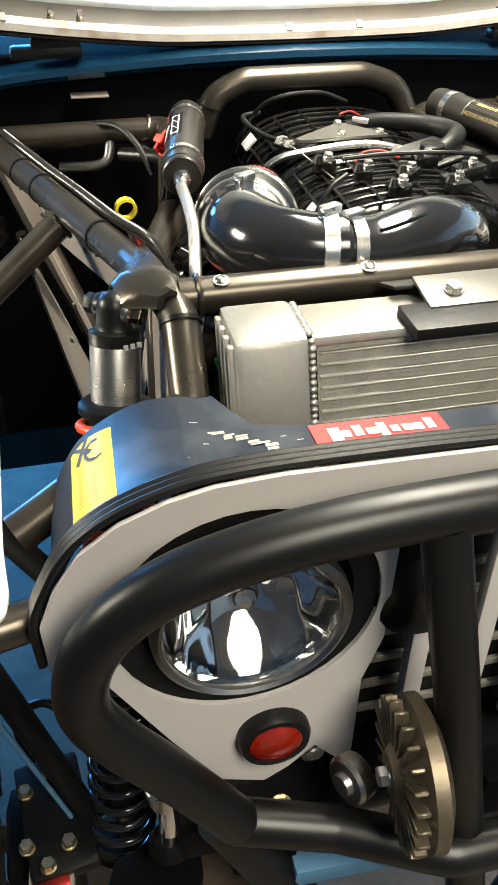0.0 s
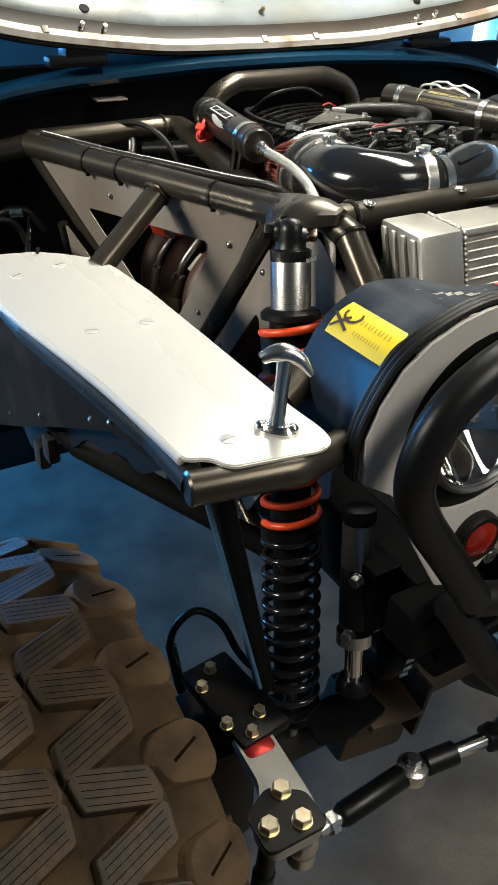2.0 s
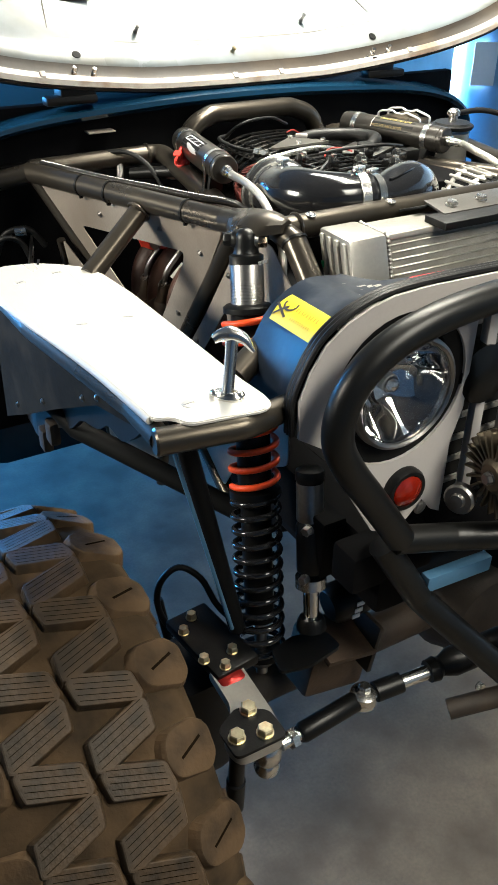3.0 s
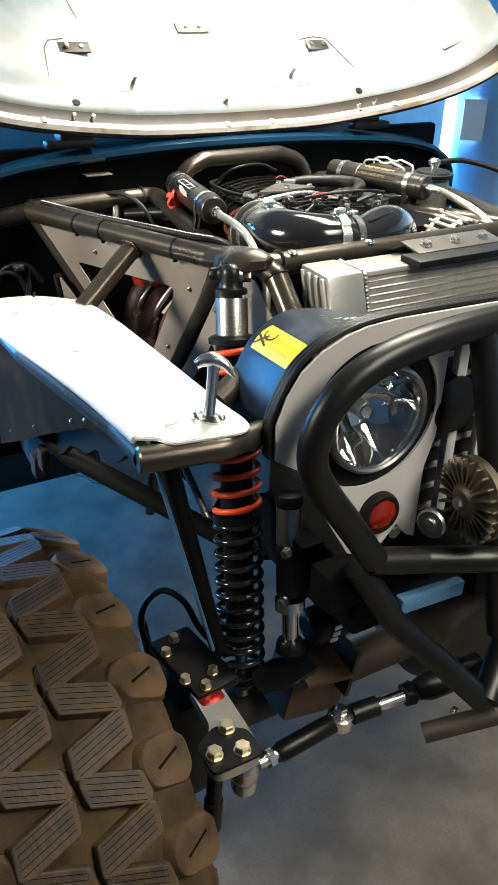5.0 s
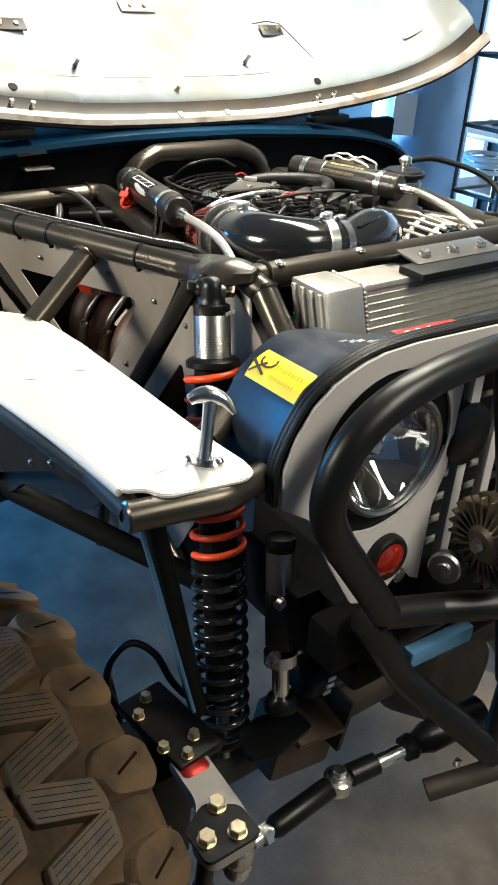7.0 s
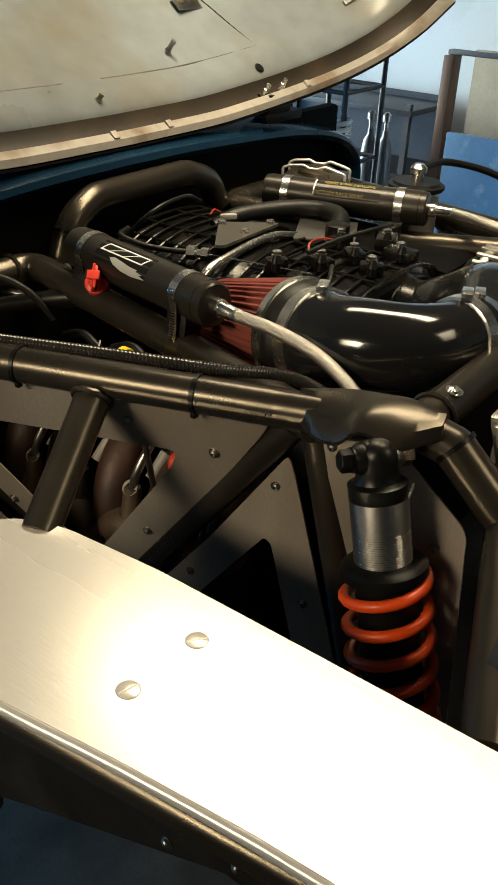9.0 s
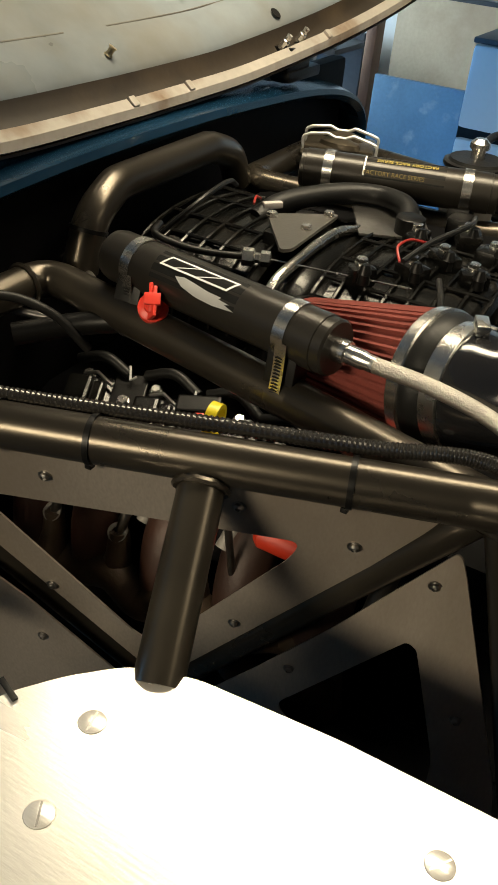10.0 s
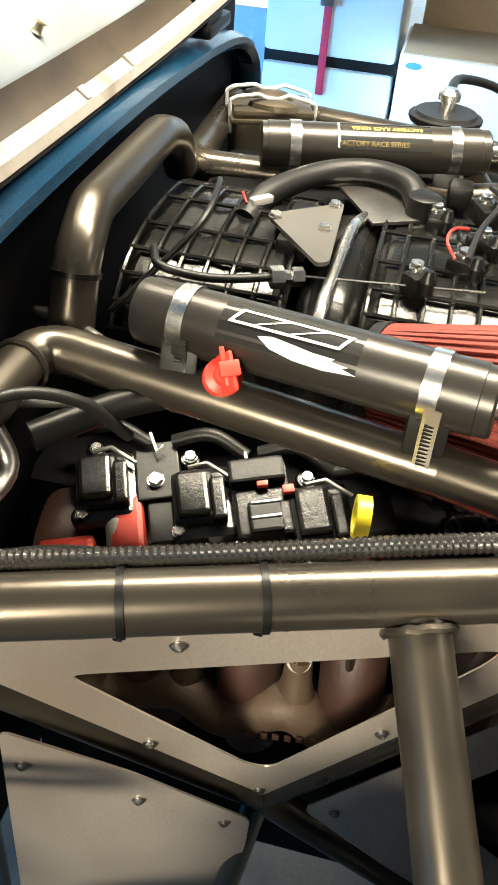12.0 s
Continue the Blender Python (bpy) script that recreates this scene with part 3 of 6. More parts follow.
def shell_side(k):
    sect = smooth_path([(x, 0, z) for x, z in SHELL_EDGE], 5)
    bm = bmesh.new()
    rows = []
    for p in sect:
        depth = 0.160 if p.x < -0.306 else 0.160 - 0.056 * min(1, (p.x + 0.306) / 0.022) - 0.012 * min(1, max(0, (p.x + 0.284) / 0.05))
        q = sect[min(sect.index(p) + 1, len(sect) - 1)] - sect[max(sect.index(p) - 1, 0)]
        nrm = V(q.z, 0, -q.x).normalized()
        rows.append([bm.verts.new(k(((p + nrm * dz).x, y, (p + nrm * dz).z))) for y, dz in ((0.026, 0.008), (0.04, shell_drop(p.x, 0.04)), (depth, shell_drop(p.x, depth)), (depth, shell_drop(p.x, depth) + 0.004), (0.04, shell_drop(p.x, 0.04) + 0.004), (0.026, 0.016))])
    for a, b in zip(rows, rows[1:]):
        for i in range(6):
            j = (i + 1) % 6
            bm.faces.new((a[i], b[i], b[j], a[j]))
    bm.faces.new(rows[0])
    bm.faces.new(rows[-1][::-1])
    bmesh.ops.recalc_face_normals(bm, faces=bm.faces[:])
    shell = part("grille_shell", bm, SHELL, car, "chipped dull navy metal grille shell")
    # rubber trim along the rim
    trim = bmesh.new()
    for dy, dz, r in ((0.008, -0.002, 0.0042), (0.0145, -0.002, 0.0042), (0.021, -0.002, 0.004)):
        tube(trim, [k((p.x, dy, p.z + dz)) for p in sect], r, 8)
    part("edge_trim", trim, RUBBER, shell, "ribbed black rubber edge trim")
    # grey face with the lamp's opening
    face = [(-0.473, 1.160), (-0.475, 1.215), (-0.461, 1.252), (-0.438, 1.287), (-0.407, 1.311), (-0.369, 1.327), (-0.334, 1.335), (-0.28, 1.338), (-0.18, 1.336), (0.0, 1.332),
            (0.0, 1.304), (-0.150, 1.304), (-0.178, 1.282), (-0.180, 1.13), (-0.196, 1.075), (-0.196, 0.945), (-0.214, 0.955), (-0.236, 0.982), (-0.262, 0.955), (-0.287, 0.938), (-0.330, 0.955), (-0.378, 1.035), (-0.428, 1.13)]
    n = 36
    hole = [(-0.306 + 0.117 * math.cos(2 * math.pi * i / n), 1.191 + 0.117 * math.sin(2 * math.pi * i / n)) for i in range(n)]
    part("grille_face", sheet(face, 0.005, lambda u, v, d: V(*k((u, 0.004 - d, v))), [hole]), GREY, shell, "light grey painted grille face", smooth=False)
    # slot bars
    for x in (-0.136, -0.070, -0.012):
        part("grille_bar", boxed(k((x, 0.014, 1.12)), (0.020, 0.016, 0.345), 0.004), GREY, shell)
    c = V(*k((-0.305, 0.0, 1.190)))
    m = axis_matrix(c, c + V(0, -1, 0))
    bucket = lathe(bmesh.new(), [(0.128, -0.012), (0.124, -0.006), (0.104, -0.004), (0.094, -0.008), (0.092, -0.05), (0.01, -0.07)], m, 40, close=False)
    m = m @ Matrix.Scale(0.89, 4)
    lamp = part("headlight", bucket, RECESSBLACK, car, "round headlight with clear glass and chrome ring")
    part("chrome_ring", lathe(bmesh.new(), [(0.098, 0.004), (0.0965, 0.016), (0.091, 0.020), (0.087, 0.017), (0.088, 0.004)], m, 44, close=False), GREYSTEEL, lamp, "dull metal lamp ring")
    # reflector pressed in curved fields
    refl = bmesh.new()
    cuts, rows_ = (-0.090, -0.062, -0.030, 0.022, 0.056, 0.090), (-0.090, -0.042, 0.012, 0.046, 0.090)
    for bi in range(5):
        for bj in range(4):
            f = 0.028
            x0, x1, y0, y1 = cuts[bi], cuts[bi + 1], rows_[bj], rows_[bj + 1]
            n = 9
            g = []
            for i in range(n + 1):
                row = []
                for j in range(n + 1):
                    x, y = x0 + (x1 - x0) * i / n, y0 + (y1 - y0) * j / n
                    q = math.hypot(x, y)
                    if q > 0.0885:
                        x, y, q = x * 0.0885 / q, y * 0.0885 / q, 0.0885
                    row.append(refl.verts.new(m @ V(x, y, 0.004 - (0.0885 ** 2 - q * q) / (4 * f) + (0.0036 if q < 0.088 else 0) * math.sin(math.pi * i / n) * math.sin(math.pi * j / n))))
                g.append(row)
            for i in range(n):
                for j in range(n):
                    vs = (g[i][j], g[i + 1][j], g[i + 1][j + 1], g[i][j + 1])
                    if len({tuple(round(c, 5) for c in v.co) for v in vs}) == 4:
                        refl.faces.new(vs)
    for v in [v for v in refl.verts if not v.link_faces]:
        refl.verts.remove(v)
    bmesh.ops.remove_doubles(refl, verts=refl.verts[:], dist=0.0002)
    part("reflector", refl, REFLECTOR, lamp)
    part("inner_ring", lathe(bmesh.new(), [(0.0885, 0.002), (0.0865, 0.010), (0.0845, 0.011), (0.0835, 0.004)], m, 44, close=False), CHROME, lamp)
    part("bulb", lathe(bmesh.new(), [(0.011, -0.05), (0.011, -0.022), (0.008, -0.014), (0.003, -0.012)], m, 16), CHROME, lamp)
    part("bulb_shield", lathe(bmesh.new(), [(0.016, -0.050), (0.016, -0.026), (0.014, -0.024)], m, 16, close=False), GREYSTEEL, lamp)
    lens = part("lens", lathe(bmesh.new(), [(0.001, 0.0235), (0.02, 0.023), (0.045, 0.021), (0.070, 0.016), (0.086, 0.009), (0.087, 0.012), (0.070, 0.019), (0.045, 0.024), (0.02, 0.026), (0.001, 0.0265)], m, 40, close=False), glass, lamp)
    lens.visible_shadow = False
    c = V(*k((-0.281, 0.0, 1.020)))
    m = axis_matrix(c, c + V(0, -1, 0))
    sig = part("turn_signal", lathe(bmesh.new(), [(0.036, 0), (0.036, 0.010), (0.033, 0.016), (0.027, 0.016), (0.027, 0.008), (0.001, 0.008)], m, 30, close=False), RUBBER, car, "round red marker lamp in a black rubber ring")
    part("lens", lathe(bmesh.new(), [(0.027, 0.009), (0.026, 0.016), (0.02, 0.020), (0.010, 0.022), (0.001, 0.0225)], m, 26, close=False), AMBER, sig, "ribbed red lens")
    for j in range(-3, 4):
        w = math.sqrt(0.025 ** 2 - (0.0066 * j) ** 2) * 0.93
        part("lens_rib", tubes([m @ V(0.0066 * j, w * s, 0.0205 - 0.006 * (s * w / 0.025) ** 2 - 0.006 * (j / 3.4) ** 2) for s in (-1, -0.6, -0.2, 0.2, 0.6, 1)], 0.0022, 6), AMBER, sig)
    part("grille_bolt", button_bolt(bmesh.new(), k((-0.237, 0.0, 0.966)), (0, -1, 0), 0.009), GREYSTEEL, car)
    return shell


shell = shell_side(tuple)
shell_side(flip)


def draped(u, v, d=0.0):
    """A place on the shell's rounded shoulder: u along the section, v the depth."""
    a = V(-0.4385, 0, 1.2755)
    b = V(-0.3975, 0, 1.3045)
    p = a + (b - a) * u
    bulge = 0.006 * math.sin(math.pi * min(max(u, 0), 1))
    n = V(-0.60, 0, 0.80)
    return V(p.x, v, p.z) + n * (bulge + 0.0015 - 0.008 * (v - 0.04) / 0.115 + d)


bm = bmesh.new()
grid = [[bm.verts.new(draped(i / 8, 0.036 + 0.106 * j / 4)) for j in range(5)] for i in range(9)]
for i in range(8):
    for j in range(4):
        bm.faces.new((grid[i][j], grid[i][j + 1], grid[i + 1][j + 1], grid[i + 1][j]))
lab = part("yellow_sticker", bm, YELLOW, shell, "yellow rectangular sticker with dark print")
bm = bmesh.new()
def print_bar(bm, u0, v0, u1, v1, w, d=0.0008, n=6):
    """A strip of print from one place on the label to another."""
    pts = [draped(u0 + (u1 - u0) * t / n, v0 + (v1 - v0) * t / n, d) for t in range(n + 1)]
    vs = []
    for i, p in enumerate(pts):
        t = (pts[min(i + 1, n)] - pts[max(i - 1, 0)]).normalized()
        s = t.cross(V(-0.62, 0, 0.78)) * w / 2
        vs.append((bm.verts.new(p - s), bm.verts.new(p + s)))
    for a, b in zip(vs, vs[1:]):
        bm.faces.new((a[0], b[0], b[1], a[1]))
print_bar(bm, 0.15, 0.140, 0.55, 0.118, 0.004)
print_bar(bm, 0.5, 0.145, 0.22, 0.112, 0.004)
for i in range(6):
    a0, a1 = math.pi * (0.4 + 0.22 * i), math.pi * (0.4 + 0.22 * (i + 1))
    print_bar(bm, 0.62 + 0.2 * math.cos(a0), 0.118 + 0.014 * math.sin(a0), 0.62 + 0.2 * math.cos(a1), 0.118 + 0.014 * math.sin(a1), 0.0035, n=2)
part("label_print", bm, INK, lab, smooth=False)
bm = bmesh.new()
for i in range(9):
    print_bar(bm, 0.50, 0.098 - 0.006 * i - 0.0012 * (i % 3), 0.64, 0.098 - 0.006 * i, 0.0018, n=2)
for i in range(10):
    print_bar(bm, 0.22, 0.098 - 0.005 * i, 0.32, 0.098 - 0.005 * i, 0.0012, n=2)
part("label_print", bm, FADEDINK, lab, "faded brown lettering bars", smooth=False)
# red sticker on the shell's top
bm = bmesh.new()


def rim_height(x):
    for (x0, z0), (x1, z1) in zip(SHELL_EDGE[1:], SHELL_EDGE[2:]):
        if x0 <= x <= x1:
            return z0 + (z1 - z0) * (x - x0) / (x1 - x0)
    return 1.338


def top_strip(bm, x0, x1, y0, y1, h=0.0015):
    bm.faces.new([bm.verts.new((x, y, rim_height(x) - shell_drop(x, y) + h)) for x, y in ((x0, y0), (x1, y0), (x1, y1), (x0, y1))])


top_strip(bm, -0.236, -0.118, 0.056, 0.089)
red = part("red_sticker", bm, REDSTICK, shell, "red rectangular sticker with white script")
bm = bmesh.new()
for i in range(9):
    w = 0.0075 if i % 3 else 0.010
    top_strip(bm, -0.222 + i * 0.0108, -0.222 + i * 0.0108 + w, 0.064 - (0.004 if i in (0, 4) else 0), 0.074 + (0.006 if i in (0, 2, 4, 8) else 0), 0.0022)
part("label_print", bm, WHITEINK, red, smooth=False)
rng = random.Random(4)


def chip(x, y, w, d):
    bm = bmesh.new()
    top_strip(bm, x, x + w, y, y + d, 0.0012)
    part("paint_scrape", bm, CASTALU, shell, "bare metal chip in the paint", smooth=False)


for i in range(12):
    t = i / 11
    chip(-0.318 + 0.045 * t + rng.uniform(-0.004, 0.004), 0.100 - 0.042 * t + rng.uniform(-0.003, 0.003), rng.uniform(0.006, 0.012), rng.uniform(0.0025, 0.005))
for x, y in ((-0.345, 0.062), (-0.352, 0.094), (-0.327, 0.081), (-0.333, 0.115), (-0.262, 0.078), (-0.250, 0.070), (-0.292, 0.056)):
    chip(x, y, rng.uniform(0.003, 0.007), rng.uniform(0.001, 0.002))

# ---- front bumper hoop ----
SR = 0.0218
hoop_pts = [(0.0, -0.052, 1.334), (-0.14, -0.052, 1.331), (-0.235, -0.052, 1.327), (-0.31, -0.052, 1.317), (-0.370, -0.052, 1.299), (-0.415, -0.052, 1.270), (-0.442, -0.052, 1.229), (-0.449, -0.053, 1.180), (-0.428, -0.054, 1.131), (-0.385, -0.056, 1.068), (-0.328, -0.062, 0.982)]
for k in (tuple, flip):
    pts = smooth_path([k(p) for p in hoop_pts], 6)
    cage("bumper_hoop", pts, SR, 0, "thick satin black bumper hoop before the headlight", STINGER, segs=22)
    cage("hoop_post", [k((-0.174, -0.055, 1.320)), k((-0.150, -0.082, 1.16)), k((-0.098, -0.130, 0.80))], 0.0195, 0.04, material=STINGER)
    cage("bumper_brace", [k((-0.345, -0.045, 0.965)), k((-0.28, -0.070, 0.853)), k((-0.135, -0.160, 0.685))], 0.0218, 0.03, material=STINGER)
    cage("bumper_stub", [k((-0.135, -0.165, 0.69)), k((-0.02, -0.10, 0.78))], 0.026, 0, material=STINGER)
cage("bumper_cross_tube", [(-0.332, -0.058, 0.978), (-0.238, -0.078, 0.962), (-0.14, -0.124, 0.960), (0.14, -0.124, 0.960), (0.238, -0.078, 0.962), (0.332, -0.058, 0.978)], 0.0218, 0.04, material=STINGER)
bm = boxed((-0.30, 0.0, 0.90), (0.16, 0.06, 0.07), 0.01)
box(bm, (0.30, 0.0, 0.90), (0.16, 0.06, 0.07), 0.01)
box(bm, (0, 0.02, 0.89), (0.5, 0.05, 0.06), 0.01)
part("front_crossmember", bm, BAYBLACK, car)
part("crossmember_bolt", hex_bolt(bmesh.new(), (-0.277, -0.030, 0.935), (0, -0.7, 0.7), 0.011, 0.009), ZINC, car)

# winch with its finned drum
fan_c = V(-0.192, -0.098, 1.068)
m = axis_matrix(fan_c, fan_c + V(-1, 0.10, -0.04))
winch = part("finned_motor_housing", lathe(bmesh.new(), [(0.05, -0.03), (0.067, -0.022), (0.067, -0.010), (0.056, -0.004), (0.03, 0.004), (0.02, 0.012), (0.001, 0.012)], m, 36), FINBRONZE, car, "round bronze motor housing with radial cooling fins")
for i in range(24):
    a = 2 * math.pi * i / 24
    bm = boxed(m @ V(0.044 * math.cos(a), 0.044 * math.sin(a), 0.001), (0.046, 0.0045, 0.012), 0.0012, m=m.to_3x3().to_4x4() @ Matrix.Rotation(a, 4, "Z"), segs=1)
    part("cooling_fin", bm, FINBRONZE, winch)
part("housing_nut", hex_bolt(bmesh.new(), m @ V(0, 0, 0.012), m.to_3x3() @ V(0, 0, 1), 0.010, 0.010), GREYSTEEL, winch)
pulley = V(-0.226, -0.066, 1.018)
mp = axis_matrix(pulley, pulley + V(-0.9, -0.4, 0.1))
part("idler_pulley", lathe(bmesh.new(), [(0.022, -0.015), (0.024, 0.0), (0.021, 0.004), (0.012, 0.004), (0.010, 0.010), (0.001, 0.011)], mp, 24), GREYSTEEL, car)
bm = lathe(bmesh.new(), [(0.045, -0.06), (0.05, -0.02), (0.046, 0.0), (0.02, 0.006), (0.001, 0.006)], axis_matrix((-0.145, 0.0, 1.175), (-0.155, -1, 1.25)), 26)
part("pump_body", bm, PLASTIC, car)
# Solid block coloured as the shade between the cooler tubes.
part("behind_grille_cooler", boxed((0, 0.075, 1.10), (0.40, 0.05, 0.36)), RECESSBLACK, car, "cooler block behind the grille in recess-shade black", smooth=False)
for i in range(9):
    part("cooler_tube", boxed((-0.02, 0.046, 0.96 + 0.04 * i), (0.34, 0.006, 0.010), 0.002), CORE, car)

# ---- intercooler and its bracket ----
FINGREY = mat("dull_fin_aluminium", (0.20, 0.19, 0.17), 0.46, 0.5, 0.18, 9, 0.2, 300, (0.13, 0.11, 0.085), 0.25, 8, stretch=(0.3, 1, 1))
IL, IR, IY0, IY1, IZ0, IZ1 = -0.292, 0.292, 0.125, 0.192, 1.20, 1.342

def lean(bm):
    """Tips the cooler's face back."""
    for v in bm.verts:
        v.co.x += 0.012
        v.co.y += 0.058 - 0.32 * (IZ1 - v.co.z)
    return bm


def leaning(*a, **k):
    return lean(boxed(*a, **k))


cooler = part("intercooler_core", leaning(((IL + IR) / 2, (IY0 + IY1) / 2, (IZ0 + IZ1) / 2 - 0.004), (IR - IL - 0.16, IY1 - IY0 - 0.008, IZ1 - IZ0 - 0.010)), CORE, car, "bare aluminium intercooler with rows of fins", smooth=False)
for i in range(12):
    z = IZ1 - 0.016 - i * 0.0110
    part("core_bar", leaning((0, IY0 + 0.003, z), (IR - IL - 0.165, 0.004, 0.0017), 0.0004, segs=1), CASTALU, cooler)
part("core_rail", leaning((0, IY0 + 0.003, IZ1 - 0.004), (IR - IL - 0.15, 0.008, 0.008), 0.001), CASTALU, cooler)
part("top_plate", leaning((0, (IY0 + IY1) / 2, IZ1 - 0.002), (IR - IL - 0.15, IY1 - IY0 - 0.010, 0.005), 0.0015), FINGREY, cooler)
for sx in (-1, 1):
    bm = leaning((sx * 0.256, (IY0 + IY1) / 2, (IZ0 + IZ1) / 2), (0.070, IY1 - IY0 + 0.012, IZ1 - IZ0 + 0.006), 0.007)
    tank = part("end_tank", bm, CASTALU, cooler, "cast aluminium end tank")
    for j in range(4):
        part("tank_rib", leaning((sx * 0.2935, IY0 + 0.006 + j * 0.0185, (IZ0 + IZ1) / 2), (0.006, 0.008, IZ1 - IZ0 - 0.006), 0.002), CASTALU, cooler)
    for j in range(3):
        part("tank_rib", leaning((sx * (0.268 - j * 0.018), IY0 - 0.007, IZ0 + 0.036), (0.009, 0.006, 0.05), 0.003), CASTALU, cooler)
    for j in range(32):
        wb = bmesh.new()
        at = (sx * 0.219, IY0 - 0.004, IZ0 + 0.01 + j * 0.0062) if j < 22 else (sx * 0.219, IY0 + 0.006 + (j - 22) * 0.0062, IZ1 + 0.001)
        bmesh.ops.create_icosphere(wb, subdivisions=2, radius=0.0040 + 0.0006 * math.sin(j * 2.3), matrix=Matrix.Translation(at) @ Matrix.Diagonal((1, 0.8, 0.8, 1)))
        part("weld_bead", lean(wb), CASTALU, cooler)
bm = boxed((0.009, 0.218, 1.357), (0.19, 0.052, 0.004), 0.0015, m=Matrix.Rotation(0.15, 4, "X"))
br = part("cooler_bracket", bm, BRACKET, car, "folded charcoal steel bracket bolted across the cooler")
bm = boxed((0.003, 0.181, 1.3475), (0.234, 0.05, 0.012), 0.002)
box(bm, (0.009, 0.257, 1.347), (0.23, 0.045, 0.004), 0.001, m=Matrix.Rotation(-0.35, 4, "X"))
part("rubber_pad", bm, RUBBER, br, "black rubber pad under the bracket")
for x in (-0.054, 0.009, 0.072):
    part("bracket_bolt", hex_bolt(bmesh.new(), (x, 0.214, 1.3590), (0, -0.15, 1), 0.0095, 0.008), STEEL, br)
for x in (-0.267, -0.11):
    part("tube_bolt", button_bolt(bmesh.new(), (x, 0.296, 1.3505), (0, -0.2, 1), 0.0065), STEEL, car)

# a tie's tail lying over the fender plate
part("tie_tail", boxed((-0.6005, 0.657, FZ + 0.002), (0.0045, 0.022, 0.0025), 0.0008, m=Matrix.Rotation(-0.37, 4, "Z")), RUBBER, car, "black cable tie tail")

# ---- reservoirs ----
def band(parent, a, b, f, r, drop=None):
    """A hose clamp round the tube a-b at share f."""
    a, b = Vector(a), Vector(b)
    d = (b - a).normalized()
    c = a + (b - a) * f
    p = part("clamp_band", lathe(bmesh.new(), [(r, -0.0065), (r + 0.0012, -0.0065), (r + 0.0012, 0.0065), (r, 0.0065)], axis_matrix(c, c + d), 32, close=False), STEEL, parent, "bright steel worm clamp")
    return c, d


def reservoir(k, a, b):
    a, b = V(*a), V(*b)
    r = 0.0268
    body = part("shock_reservoir", rod(a, b, [(0.010, -0.034), (0.0235, -0.034), (0.0255, -0.030), (0.0258, -0.008), (r, -0.006), (r, 0.955), (0.0258, 0.957), (0.0258, 0.992), (0.0240, 1.0), (0.012, 1.0)], 36), RESBLACK, car,
                "satin black shock reservoir strapped to the frame tube")
    for f in (0.115, 0.835):
        c, d = band(body, a, b, f, r + 0.0004)
        t = V(*k((-0.222 - 0.040 * f, c.y, 1.297)))
        side = V(*k((-1, 0, 0)))
        tail = [c + side * (r + 0.001), c + side * (r * 0.9 + 0.004) - V(0, 0, 0.025), t + side * 0.0235 + V(0, 0, 0.004), t + side * 0.0215 - V(0, 0, 0.010), t + side * 0.010 - V(0, 0, 0.021)]
        bm = bmesh.new()
        w = d * 0.0062
        rows = [(bm.verts.new(p - w), bm.verts.new(p + w), bm.verts.new(p + w + side * 0.0012), bm.verts.new(p - w + side * 0.0012)) for p in smooth_path(tail, 5)]
        for p, q in zip(rows, rows[1:]):
            for i in range(4):
                bm.faces.new((p[i], p[(i + 1) % 4], q[(i + 1) % 4], q[i]))
        bmesh.ops.recalc_face_normals(bm, faces=bm.faces[:])
        part("clamp_tail", bm, STEEL, body, smooth=False)
        path = smooth_path(tail, 8)
        for i in range(5, len(path) - 1):
            p = (path[i] + path[i - 1]) / 2
            part("clamp_slot", boxed(p + side * 0.0016, (0.0005, 0.0075, 0.0013)), RECESSBLACK, body)
        blk = (c + t) / 2 + side * 0.006
        part("rubber_block", boxed(blk, (0.030, 0.030, 0.042), 0.003, m=(t - c).to_track_quat("Z", "Y").to_matrix().to_4x4()), RUBBER, body)
    # fitting and braided hose
    d = (b - a).normalized()
    part("hose_fitting", rod(b, b + d * 0.04, [(0.011, 0), (0.011, 0.3), (0.0085, 0.32), (0.0085, 0.7), (0.0075, 0.75), (0.0075, 1)], 12), STEEL, body)
    hp = [b + d * 0.038, V(*k((-0.265, 0.50, 1.350))), V(*k((-0.268, 0.445, 1.340))), V(*k((-0.276, 0.395, 1.318))), V(*k((-0.283, 0.35, 1.28))), V(*k((-0.30, 0.32, 1.22)))]
    part("braided_hose", tubes(smooth_path(hp, 8), 0.0072, 14), BRAID, body, "braided steel hose")
    return body, a, b, r


res1, ra, rb, rr = reservoir(lambda p: tuple(p), (-0.204, 0.858, 1.344), (-0.256, 0.592, 1.351))
res2, qa, qb, qr = reservoir(flip, (0.214, 0.856, 1.342), (0.284, 0.606, 1.346))


def on_cylinder(a, b, r, f, ang, out_dir):
    d = (b - a).normalized()
    u = (out_dir - d * out_dir.dot(d)).normalized()
    v = u.cross(d)
    return a + (b - a) * f + (u * math.cos(ang) + v * math.sin(ang)) * r


OUT = V(-0.62, -0.1, 0.78)


